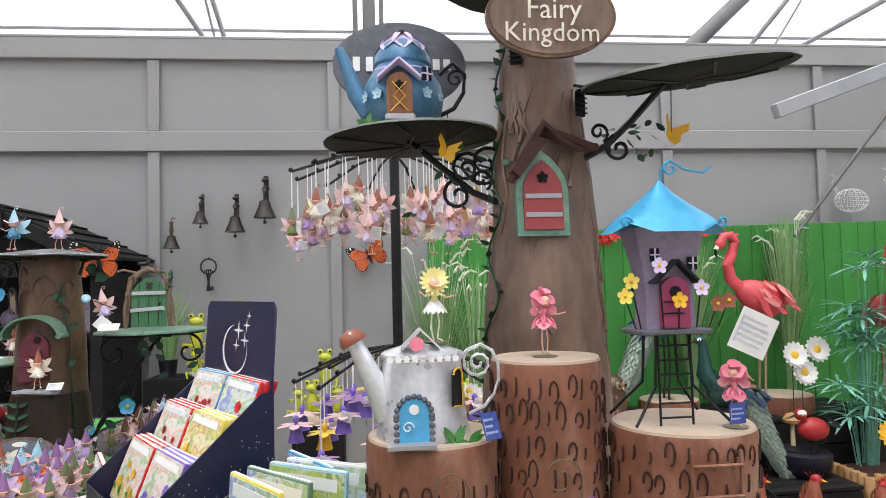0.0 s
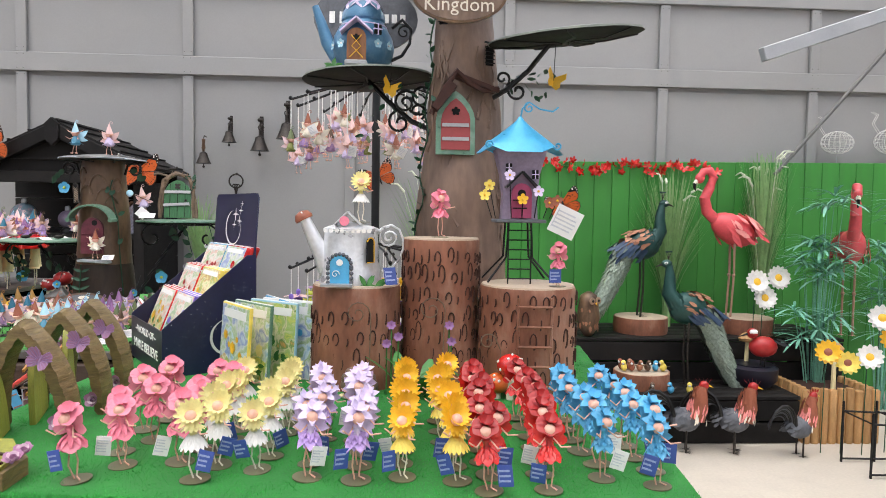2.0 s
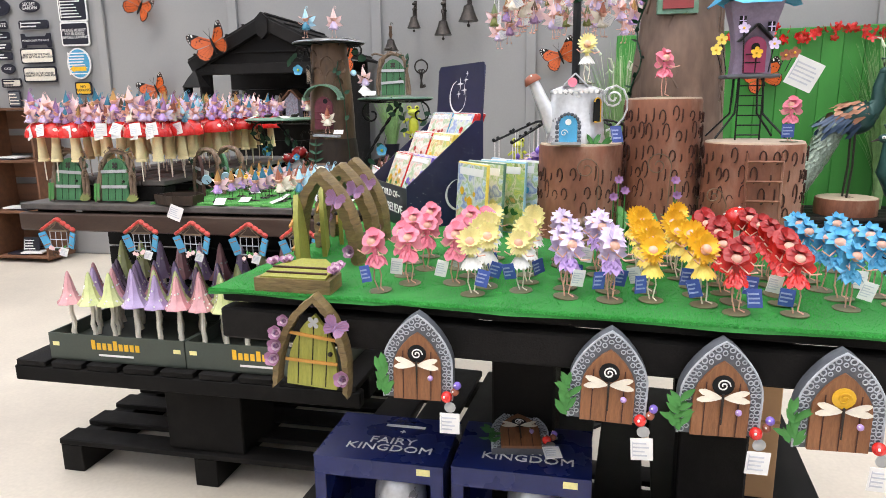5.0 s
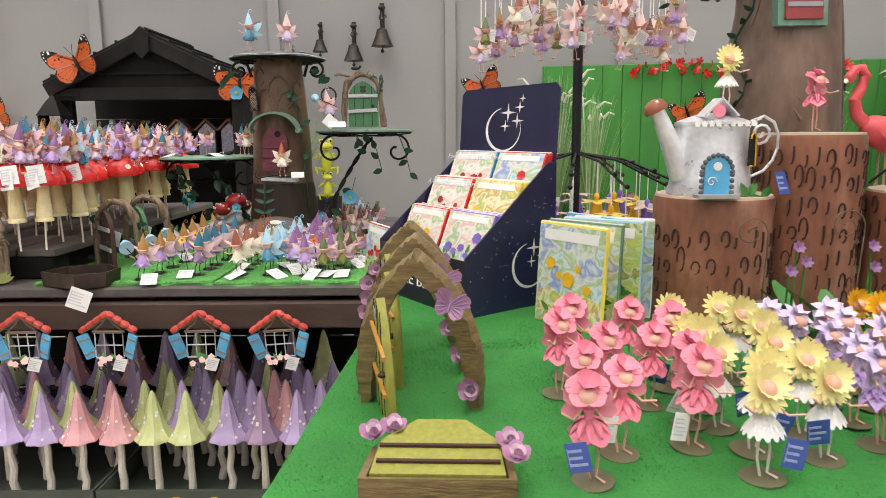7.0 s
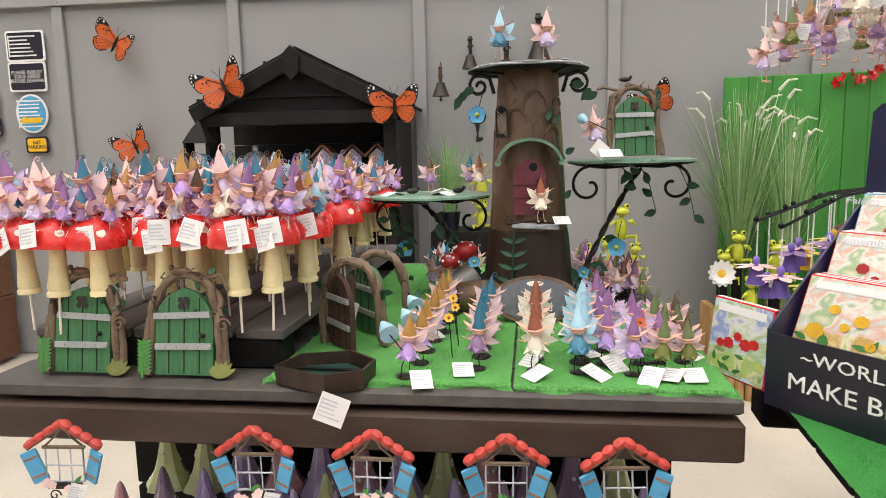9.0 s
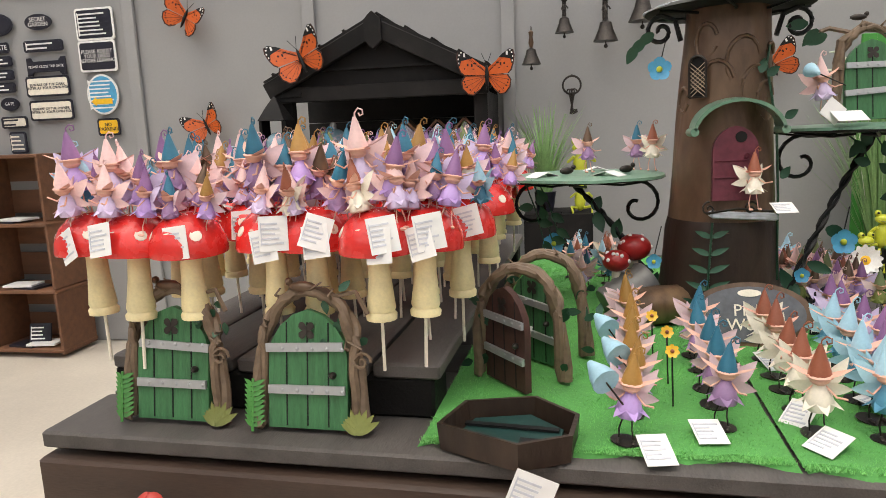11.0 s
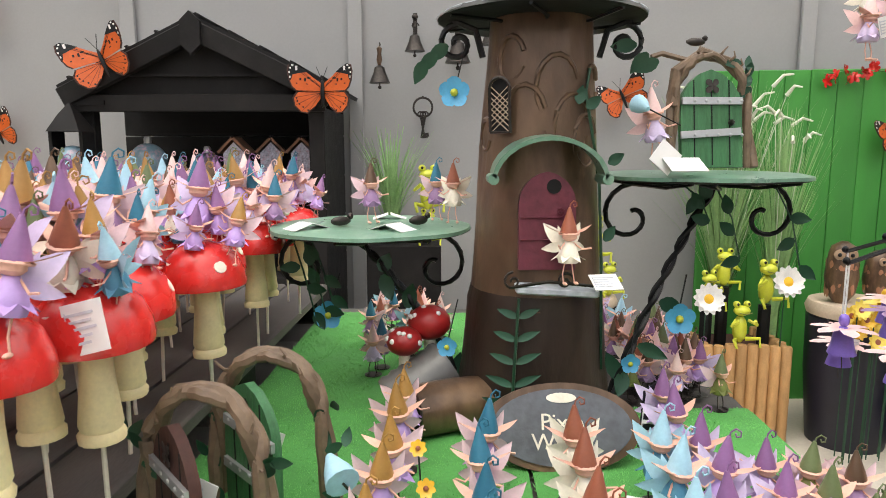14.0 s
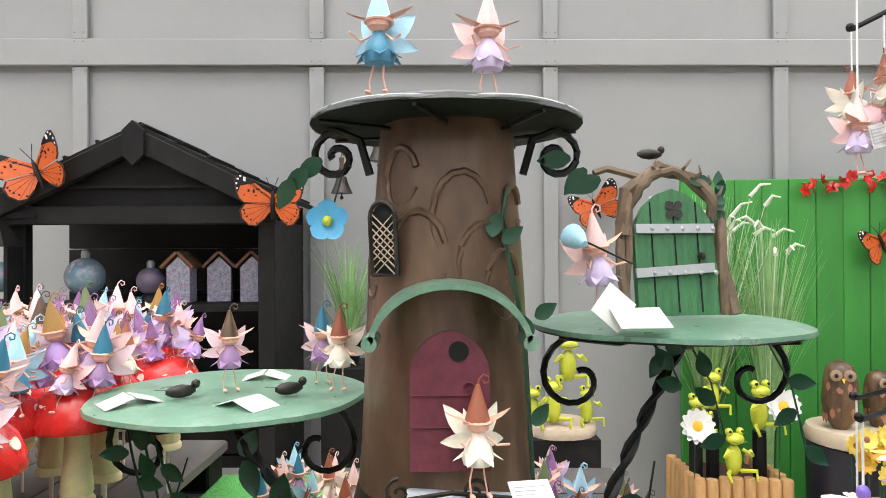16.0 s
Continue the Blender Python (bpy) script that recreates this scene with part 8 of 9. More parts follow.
def wall_sign(label, x, z, w, h, base, border, text, ink_mat, size_, shape="rect"):
    t = thing("wall_sign", label, "sign", pose(x, 4.795, z, 0, 0, 0), "cast signs on the grey wall")
    if shape == "oval":
        out = [(w / 2 * math.cos(2 * math.pi * k / 28), h / 2 * math.sin(2 * math.pi * k / 28)) for k in range(28)]
    elif shape == "bone":
        out = [(-w / 2, -h / 2), (-w * 0.38, -h / 2), (-w * 0.34, -h * 0.3), (w * 0.34, -h * 0.3), (w * 0.38, -h / 2), (w / 2, -h / 2), (w / 2, h / 2), (w * 0.38, h / 2), (w * 0.34, h * 0.3), (-w * 0.34, h * 0.3), (-w * 0.38, h / 2), (-w / 2, h / 2)]
    else:
        c = 0.012
        out = [(-w / 2 + c, -h / 2), (w / 2 - c, -h / 2), (w / 2, -h / 2 + c), (w / 2, h / 2 - c), (w / 2 - c, h / 2), (-w / 2 + c, h / 2), (-w / 2, h / 2 - c), (-w / 2, -h / 2 + c)]
    part("border", Shape(border).slab(out, 0.008, pose(0, -0.008, 0)), t)
    part("face", Shape(base).slab([(x0 * (1 - 0.016 / w * 1.6), z0 * (1 - 0.016 / h * 1.6)) for x0, z0 in out], 0.002, pose(0, -0.010, 0)), t)
    if text:
        words("lettering", text, size_, pose(0, -0.011, 0), ink_mat, t, 0.001)
    else:
        part("lettering", bars(Shape(ink_mat), w * 0.8, h * 0.75, pose(0, -0.0105, 0), max(1, round(h / 0.035)), ink_mat, 0.001), t)
    return t


wall_sign("black cast police notice sign with a white border", -4.20, 2.185, 0.28, 0.205, black_card, white, "", white, 0.03)
wall_sign("black cast sign reading please adjust your dress before leaving", -4.205, 1.98, 0.275, 0.20, black_card, white, "PLEASE ADJUST\nYOUR DRESS\nBEFORE LEAVING", white, 0.034)
wall_sign("blue oval cast sign with a yellow arrow", -4.20, 1.73, 0.235, 0.265, sky_blue, white, "", white, 0.03, "oval")
s = Shape(gold).slab([(-0.09, 0), (-0.05, 0.03), (-0.05, 0.018), (0.07, 0.018), (0.07, -0.018), (-0.05, -0.018), (-0.05, -0.03)], 0.002, pose(-4.20, 4.781, 1.685))
thing("sign_arrow", "yellow arrow fixed on the blue oval sign", "sign arrow", shape=s)
wall_sign("yellow cast sign reading no parking", -4.185, 1.515, 0.165, 0.115, gold, black_card, "NO\nPARKING", black_card, 0.034)
wall_sign("white cast sign reading beware of the dark", -4.61, 1.805, 0.335, 0.135, ivory, black_card, "BEWARE OF THE DARK\nENTER AT YOUR OWN RISK", black_card, 0.026)
wall_sign("white cast sign reading beware of the owner", -4.605, 1.645, 0.335, 0.135, ivory, black_card, "BEWARE OF THE OWNER\nENTER AT YOUR OWN RISK", black_card, 0.025)
wall_sign("black oval cast sign reading secret garden", -4.62, 2.225, 0.205, 0.105, black_card, black_card, "SECRET\nGARDEN", white, 0.038, "oval")
wall_sign("narrow black cast sign with white lettering", -4.605, 2.07, 0.30, 0.075, black_card, black_card, "", white, 0.03)
wall_sign("black bone shaped sign reading please close the gate", -4.60, 1.935, 0.30, 0.12, black_card, black_card, "PLEASE CLOSE THE GATE", white, 0.024, "bone")
wall_sign("black oval cast sign with white lettering", -4.94, 2.225, 0.24, 0.15, black_card, black_card, "NO", white, 0.04, "oval")
wall_sign("black cast sign reading private", -4.965, 2.075, 0.185, 0.07, black_card, black_card, "PRIVATE", white, 0.045)
for z in (1.985, 1.895, 1.81):
    wall_sign("small black cast sign with white lettering", -4.955, z, 0.185, 0.068, black_card, black_card, "", white, 0.03)
wall_sign("small black oval sign reading gate", -4.925, 1.70, 0.145, 0.09, black_card, black_card, "GATE", white, 0.03, "oval")
wall_sign("small white cast sign with black lettering", -4.91, 1.575, 0.205, 0.08, ivory, black_card, "", black_card, 0.03)
wall_sign("small dark cast sign with pale lettering", -4.90, 1.435, 0.13, 0.15, stone, black_card, "", ivory, 0.03)

# crate shelves by the wall
for x in (-4.72, -5.28):
    t = thing("crate_shelf", "dark brown wooden crate shelving against the wall", "shelf unit", pose(x, 4.58, 0), "crate shelves")
    for sx in (-1, 1):
        for k in range(3):
            part("side_board", Shape(crate_wood).box((0.262 * sx, 0.0, 0.235 + 0.45 * k), (0.022, 0.33, 0.42), bevel=0.004), t)
    for z in (0.05, 0.455, 0.90, 1.345):
        part("shelf_board", Shape(crate_wood).box((0, 0.0, z), (0.55, 0.34, 0.024), bevel=0.004), t)
    for k in range(6):
        part("back_slat", Shape(crate_wood).box((0, 0.165, 0.15 + 0.22 * k), (0.52, 0.012, 0.16)), t)
    for z in (0.067, 0.472, 0.917):
        for j in range(2):
            s = Shape(paper if j else black_card).box((0, 0, 0), (0.20, 0.14, 0.014), pose(random.uniform(-0.1, 0.1), -0.05, z + 0.002 + 0.014 * j, 0, 0, random.uniform(-12, 12)))
            thing("flat_sign", "flat cast sign lying on a crate shelf", "sign", pose(x, 4.56, 0), "signs lying on shelves", s)
s = Shape(black_card).box((0, 0, 0), (0.15, 0.012, 0.13), pose(-4.70, 4.52, 0.145, -14, 0, 8))
bars(s, 0.12, 0.10, pose(-4.70, 4.512, 0.145, -14, 0, 8), 4, paper)
thing("leaning_sign", "small black lettered sign leaning in a crate shelf", "sign", shape=s)

# ---- carousel stand ----
CX, CY = 0.08, 2.16
stand = thing("carousel_stand", "black iron carousel stand with drooping arms for hanging ornaments", "carousel stand", pose(CX, CY, 0))
part("pole", Shape(black_iron).lathe([(0.016, 0), (0.016, 1.92), (0.008, 1.94)], 12), stand)
part("foot", Shape(black_iron).lathe([(0.20, 0), (0.20, 0.012), (0.03, 0.03)], 20), stand)
for z0, drop, n in ((1.905, 0.075, 12), (1.285, 0.095, 12)):
    for k in range(n):
        a = 2 * math.pi * (k + 0.5) / n
        s = Shape(black_iron).tube([(0.016 * math.cos(a), 0.016 * math.sin(a), z0), (0.16 * math.cos(a), 0.16 * math.sin(a), z0 - drop * 0.22), (0.33 * math.cos(a), 0.33 * math.sin(a), z0 - drop)], 0.0045, 5)
        for q in (0.33, 0.26, 0.19):
            s.ball((q * math.cos(a), q * math.sin(a), z0 - drop * (q / 0.33) ** 1.8 + 0.005), 0.008, 6, 4)
        part("arm", s, stand)
HUNG = {}
for k in range(12):
    for q in (0.328, 0.28, 0.225, 0.16):
        a = 2 * math.pi * (k + 0.5) / 12
        x, y = CX + q * math.cos(a), CY + q * math.sin(a)
        top = 1.905 - 0.075 * (q / 0.33) ** 1.8 - 0.003
        cord = random.choice((0.06, 0.10, 0.14))
        z = top - cord - 0.14
        key = random.choice(("blush", "blush", "ochre", "rust", "rust", "green", "blush", "brown"))
        if (key, cord) not in HUNG:
            s = pixie_shape(*HATS[key][:3], False)
            s.use(white).tube([(0, 0, 0.087), (0, 0, 0.087 + (cord + 0.02) / 1.25)], 0.0015, 4)
            HUNG[key, cord] = s.mesh("hanging_pixie")
        ob = new("hanging_pixie", HUNG[key, cord])
        ob.matrix_basis = pose(x, y, top - (0.087 + (cord + 0.02) / 1.25) * 1.25, 0, 0, random.uniform(-180, 180)) @ size(1.25)
        tagged(ob, "pixie with " + HATS[key][3] + " on a cord", "pixie figurine", "pixies hanging on the carousel")
        if random.random() < 0.4:
            price_tag(pose(x + 0.02, y - 0.02, z + 0.07, 0, random.uniform(-30, 30), random.uniform(-60, 60)), 0.03, 0.036)


def bell_flower_mesh(a, b, cord):
    s = Shape(a).flower(6, 0.058, 0.030, pose(0, 0, 0.05), -0.1, 2)
    s.use(b).lathe([(0.004, 0.055), (0.016, 0.045), (0.020, 0.02), (0.026, 0.0)], 10, lobes=5, wob=0.1)
    s.use(gold).ball((0, 0, 0.0), 0.006, 6, 4)
    s.use(bronze).tube([(0, 0, 0.0), (0.003, 0, -0.03)], 0.001, 4).use(b).ball((0, 0, 0.066), (0.010, 0.010, 0.013), 8, 5)
    s.use(white).tube([(0, 0, 0.075), (0, 0, 0.075 + cord)], 0.002, 4)
    return s.mesh("hanging_flower")


BELLS = [(bell_flower_mesh(a, b, c), c, lab) for c in (0.10, 0.17) for a, b, lab in ((mauve, violet, "violet and mauve hanging tin bell flower"), (pale_pink, violet, "pink and violet hanging tin bell flower"), (yellow, gold, "yellow hanging tin bell flower"))]
for k in range(12):
    for q in (0.325, 0.24, 0.15):
        a = 2 * math.pi * (k + 0.5) / 12
        x, y = CX + q * math.cos(a), CY + q * math.sin(a)
        top = 1.285 - 0.095 * (q / 0.33) ** 1.8 - 0.003
        me, cord, lab = random.choice(BELLS)
        z = top - cord - 0.075
        ob = new("hanging_flower", me)
        ob.matrix_basis = pose(x, y, z, 0, 0, random.uniform(0, 360))
        tagged(ob, lab, "hanging flower", "flowers hanging on the carousel")
        if random.random() < 0.3:
            price_tag(pose(x + 0.01, y - 0.03, z + 0.05, 0, random.uniform(-20, 20), random.uniform(-40, 40)), 0.034, 0.03)

# ---- right side: tiers, birds, flowers ----
def tier(label, x0, x1, y0, y1, z0, z1):
    t = thing("black_tier", label, "display tier", pose((x0 + x1) / 2, (y0 + y1) / 2, z0), "black display tiers")
    w, d, h = x1 - x0, y1 - y0, z1 - z0
    n = max(3, round(d / 0.12))
    for k in range(n):
        part("slat", Shape(black_wood).box((0, -d / 2 + d * (k + 0.5) / n, h - 0.011), (w, d / n - 0.01, 0.022), bevel=0.003), t)
    m = max(1, round(h / 0.16))
    for k in range(m):
        part("front_board", Shape(black_wood).box((0, -d / 2 + 0.02, (h - 0.022) * (k + 0.5) / m), (w - 0.01, 0.03, (h - 0.022) / m - 0.012), bevel=0.003), t)
    for sx in (-1, 1):
        part("end_board", Shape(black_wood).box((sx * (w / 2 - 0.015), 0.02, (h - 0.022) / 2), (0.03, d - 0.06, h - 0.026), bevel=0.003), t)
    return t


tier("black slatted timber tier holding peacocks and flamingos", 1.15, 3.25, 3.95, 4.60, 0.0, 0.58)
tier("lower black slatted timber tier", 1.25, 2.68, 3.50, 3.94, 0.0, 0.30)


def log_slice(x, y, z, r, h):
    t = thing("log_slice", "round log slice with bark used as a stand", "log slice", pose(x, y, z), "log slices on the tiers")
    part("bark", Shape(bark_red).lathe([(r, 0), (r * 1.02, h * 0.5), (r, h)], 26, wob=0.04), t)
    part("cut_face", Shape(log_top).lathe([(r * 0.96, h), (r * 0.95, h + 0.003), (0.004, h + 0.004)], 26, wob=0.04), t)


log_slice(1.90, 4.22, 0.58, 0.19, 0.11)
log_slice(2.68, 4.22, 0.58, 0.19, 0.11)
log_slice(1.76, 3.78, 0.30, 0.18, 0.10)


def feathers(s, centre, axes, n, length, width, direction, m=None):
    for k in range(n):
        a, b = random.uniform(-1.9, 1.9), random.uniform(-1.0, 1.2)
        p = Vector((axes[0] * math.sin(b), axes[1] * math.cos(b) * math.sin(a), axes[2] * math.cos(b) * math.cos(a)))
        nrm = Vector((p.x / axes[0] ** 2, p.y / axes[1] ** 2, p.z / axes[2] ** 2))
        s.leaf(length * random.uniform(0.8, 1.2), width, aim(Vector(centre) + p * 1.01, direction, nrm) @ pose(0, 0, 0, random.uniform(2, 9), random.uniform(-8, 8), random.uniform(-12, 12)), -0.05, 0.7)
    return s


def flamingo(m, facing):
    """Stands on z = 0, faces -x; about 1.05 m tall."""
    s = Shape(flamingo_pink)
    s.ball((0, 0, 0), (0.175, 0.095, 0.105), 18, 10, pose(0.03, 0, 0.63, 0, 28, 0))
    s.tube([(-0.09, 0, 0.69), (-0.165, 0, 0.76), (-0.185, 0, 0.85), (-0.150, 0, 0.93), (-0.125, 0, 1.0), (-0.155, 0, 1.05), (-0.20, 0, 1.045), (-0.225, 0, 1.00)], 0.042, 10, 0.026)
    s.ball((-0.225, 0, 0.995), (0.036, 0.028, 0.038), 10, 6)
    s.use(ivory).tube([(-0.24, 0, 0.985), (-0.262, 0, 0.955)], 0.017, 7, 0.014)
    s.use(black_iron).tube([(-0.260, 0, 0.958), (-0.262, 0, 0.925), (-0.252, 0, 0.905)], 0.014, 7, 0.004)
    s.use(flamingo_pale)
    for sy in (-1, 1):
        feathers(s, (0.05, 0.035 * sy, 0.635), (0.13, 0.080, 0.115), 44, 0.085, 0.028, (1, 0.1 * sy, -0.9))
    s.use(flamingo_pink)
    for sy in (-1, 1):
        feathers(s, (0.05, 0.050 * sy, 0.61), (0.14, 0.07, 0.11), 36, 0.10, 0.028, (1, 0.1 * sy, -1.1))
    for sy in (-1, 1):
        s.use(flamingo_leg).tube([(0.03, 0.035 * sy, 0.56), (0.035, 0.035 * sy, 0.31), (0.02, 0.035 * sy, 0.0)], 0.008, 7)
        s.ball((0.033, 0.035 * sy, 0.30), 0.014, 7, 5)
        for a in (-35, 0, 35):
            s.leaf(0.05, 0.014, pose(0.02, 0.035 * sy, 0.006, 0, 0, 90 + a), 0.0)
    return thing("flamingo_statue", "pink tin flamingo with layered feathers " + facing, "flamingo statue", m, "pink flamingo statues", s)


flamingo(pose(2.525, 4.22, 0.694), "looking sideways on a log slice")
flamingo(pose(3.33, 4.05, 0.585, 0, 0, 62), "facing the aisle by the fence")


def peacock(m, label):
    """Stands on z = 0, faces +x; the train falls behind."""
    s = Shape(peacock_teal)
    s.ball((0.03, 0, 0.50), (0.125, 0.080, 0.105), 16, 9)
    s.tube([(0.10, 0, 0.52), (0.155, 0, 0.60), (0.150, 0, 0.69), (0.16, 0, 0.775)], 0.062, 12, 0.022)
    s.ball((0.175, 0, 0.785), (0.036, 0.025, 0.027), 10, 6)
    s.use(bronze).tube([(0.20, 0, 0.782), (0.245, 0, 0.765)], 0.009, 6, 0.002)
    for sy in (-1, 1):
        s.use(white).ball((0.185, 0.020 * sy, 0.79), (0.014, 0.006, 0.009), 8, 5)
        s.use(black_iron).ball((0.187, 0.024 * sy, 0.79), (0.006, 0.004, 0.005), 6, 4)
    for k in range(5):
        s.use(bronze).tube([(0.165, 0, 0.81), (0.14 + 0.012 * k, 0.01 * (k - 2), 0.86)], 0.0015, 4)
        s.use(peacock_teal).ball((0.14 + 0.012 * k, 0.01 * (k - 2), 0.862), 0.006, 5, 4)
    s.use(peacock_teal)
    feathers(s, (0.09, 0, 0.53), (0.075, 0.070, 0.085), 50, 0.035, 0.020, (-0.6, 0, -1))
    s.use(copper)
    feathers(s, (0.015, 0, 0.515), (0.115, 0.085, 0.098), 70, 0.050, 0.024, (-1, 0, -0.45))
    s.use(slate)
    for sy in (-1, 1):
        feathers(s, (-0.045, 0.045 * sy, 0.465), (0.11, 0.05, 0.075), 46, 0.095, 0.022, (-1, 0.03 * sy, -0.9))
    s.use(peacock_grey)
    for row in range(24):
        u = row / 23
        c = Vector((-0.080 - 0.16 * u - 0.06 * u * u, 0, 0.47 - 0.46 * u))
        w = 0.096 * (1 - 0.36 * u)
        s.ball(c, (w * 0.6, w * 0.6, 0.04), 8, 5)
        for j in range(13):
            a = -2.5 + 5.0 * (j + 0.5 * (row % 2)) / 12.5
            out = Vector((-0.85 * math.cos(a), math.sin(a), 0.5 * math.cos(a)))
            s.leaf(0.050 * (1 + 0.25 * u), 0.026, aim(c + out * w * 0.82, (-0.5, 0.10 * math.sin(a), -0.9), out) @ pose(0, 0, 0, random.uniform(6, 20), random.uniform(-8, 8), random.uniform(-10, 10)), -0.12, 0.5)
    s.use(bronze)
    for sy in (-1, 1):
        s.tube([(0.03, 0.035 * sy, 0.42), (0.035, 0.035 * sy, 0.20), (0.02, 0.035 * sy, 0.0)], 0.007, 6)
        for a in (-35, 0, 35):
            s.leaf(0.045, 0.010, pose(0.02, 0.035 * sy, 0.005, 0, 0, -90 + a), 0)
    return thing("peacock_statue", label, "peacock statue", m, "peacock statues", s)


peacock(pose(1.855, 4.2, 0.694) @ size(1.03), "teal tin peacock with a silver grey train on a log slice")
peacock(pose(2.085, 3.78, 0.302, 0, 0, 178) @ size(1.02), "teal tin peacock with a long silver train on the lower tier")


def rooster(m):
    """Stands on z = 0, faces -x; the neck rises upright."""
    s = Shape(stone).ball((0.01, 0, 0.185), (0.085, 0.062, 0.070), 14, 8)
    s.use(rust).tube([(-0.045, 0, 0.20), (-0.070, 0, 0.27), (-0.072, 0, 0.34), (-0.080, 0, 0.385)], 0.056, 12, 0.024)
    s.use(rust)
    feathers(s, (-0.060, 0, 0.305), (0.050, 0.048, 0.085), 60, 0.045, 0.012, (0.10, 0, -1))
    s.use(flamingo_pale)
    feathers(s, (-0.056, 0, 0.255), (0.060, 0.058, 0.075), 60, 0.05, 0.012, (0.15, 0, -1))
    s.use(ivory)
    feathers(s, (-0.045, 0, 0.215), (0.070, 0.064, 0.060), 34, 0.042, 0.010, (0.2, 0, -1))
    s.use(stone)
    feathers(s, (0.015, 0, 0.185), (0.088, 0.066, 0.073), 70, 0.045, 0.018, (0.9, 0, -0.6))
    s.use(deep_red).ball((-0.086, 0, 0.392), (0.028, 0.021, 0.026), 10, 6)
    for k in range(5):
        s.leaf(0.034 - 0.004 * abs(k - 2), 0.016, pose(-0.112 + 0.014 * k, 0, 0.408, 0, -30 + 18 * k, 0) @ pose(0, 0, 0, 0, 0, 90) @ pose(0, 0, 0, 90), 0.05)
    for sy in (-1, 1):
        s.leaf(0.034, 0.016, pose(-0.104, 0.008 * sy, 0.378, -85, 0, 90), 0.05)
    s.use(gold).tube([(-0.108, 0, 0.392), (-0.136, 0, 0.383)], 0.007, 6, 0.001)
    for k in range(9):
        r = 0.055 + 0.011 * k
        y = 0.010 * (k - 4)
        s.use(black_iron if k % 3 else stone)
        pts = [(0.07 + 0.03 * u + r * (1 - math.cos(2.9 * u)) * 0.72, y * (1 + u), 0.205 + r * 1.15 * math.sin(2.9 * u) - 0.03 * u) for u in [j / 7 for j in range(8)]]
        s.tube(pts, 0.012, 5, 0.005)
    s.use(bronze)
    for sy in (-1, 1):
        s.tube([(0, 0.03 * sy, 0.13), (0.0, 0.03 * sy, 0.0)], 0.006, 5)
        for a in (-40, 0, 40, 180):
            s.leaf(0.04, 0.010, pose(0, 0.03 * sy, 0.005, 0, 0, 90 + a), 0)
    return thing("rooster_statue", "painted tin rooster with red comb standing on concrete", "rooster statue", m, "tin roosters on the floor", s)


rooster(pose(1.90, 3.38, 0.0, 0, 0, 160) @ size(1.05))
rooster(pose(2.19, 3.36, 0.0, 0, 0, 150) @ size(1.05))
rooster(pose(2.56, 3.30, 0.0, 0, 0, 190) @ size(0.92))


def owl(m):
    s = Shape(trunk_brown).lathe([(0.03, 0.0), (0.065, 0.05), (0.078, 0.13), (0.070, 0.20), (0.066, 0.24), (0.055, 0.28), (0.015, 0.305)], 16)
    s.use(copper)
    for k in range(40):
        a, z = random.uniform(-2.6, 2.6), random.uniform(0.03, 0.18)
        s.leaf(0.045, 0.024, pose(0.072 * math.sin(a), -0.072 * math.cos(a), z + 0.04, -95, 0, math.degrees(a)), 0.1)
    s.use(owl_face)
    for sx in (-1, 1):
        s.lathe([(0.026, 0), (0.024, 0.006), (0.01, 0.008)], 12, pose(0.027 * sx, -0.060, 0.245, 90))
    s.use(black_iron)
    for sx in (-1, 1):
        s.ball((0.027 * sx, -0.068, 0.245), 0.010, 7, 5)
    s.use(gold).tube([(0, -0.070, 0.232), (0, -0.082, 0.215)], 0.008, 5, 0.001)
    return thing("owl_statue", "brown tin owl with layered feathers", "owl statue", m, "tin owls", s)


owl(pose(1.46, 4.02, 0.585, 0, 0, 30))


def frog(m):
    s = Shape(lime).ball((0, 0, 0.055), (0.027, 0.022, 0.052), 12, 8).ball((0, -0.008, 0.125), (0.031, 0.024, 0.019), 12, 7)
    for sx in (-1, 1):
        s.use(lime).ball((0.02 * sx, -0.006, 0.148), 0.013, 8, 6).tube([(0.025 * sx, -0.01, 0.09), (0.05 * sx, -0.03, 0.075), (0.03 * sx, -0.045, 0.095)], 0.006, 5)
        s.tube([(0.02 * sx, -0.01, 0.02), (0.05 * sx, -0.05, 0.03), (0.045 * sx, -0.06, 0.0)], 0.008, 5, 0.005)
        s.use(black_iron).ball((0.021 * sx, -0.016, 0.150), 0.0055, 6, 4)
    s.use(olive).tube([(-0.025, -0.035, 0.122), (0, -0.038, 0.117), (0.025, -0.035, 0.122)], 0.0018, 4)
    return thing("frog_figurine", "lime green glazed frog figurine with black eyes", "frog figurine", m, "lime green frogs", s)


# log box with daisies and frogs
def log_box(label, x0, x1, y, top, depth):
    t = thing("log_planter", label, "log planter", pose((x0 + x1) / 2, y, 0), "log planters")
    w = x1 - x0
    n = max(5, round(w / 0.055))
    for k in range(n):
        part("log", Shape(log_wood).lathe([(w / n / 2 * 0.9, 0), (w / n / 2, 0.01), (w / n / 2, top - 0.012), (w / n / 2 * 0.85, top + random.uniform(-0.008, 0.008))], 10, pose(-w / 2 + w * (k + 0.5) / n, 0, 0)), t)
    for sx in (-1, 1):
        for k in range(1, round(depth / 0.055)):
            part("log", Shape(log_wood).lathe([(0.025, 0), (0.027, 0.01), (0.027, top - 0.012), (0.023, top)], 8, pose(sx * (w / 2 - 0.027), 0.055 * k, 0)), t)
    part("soil", Shape(bark_dark).box((0, depth / 2, top - 0.05), (w - 0.06, depth - 0.03, 0.02)), t)
    return t


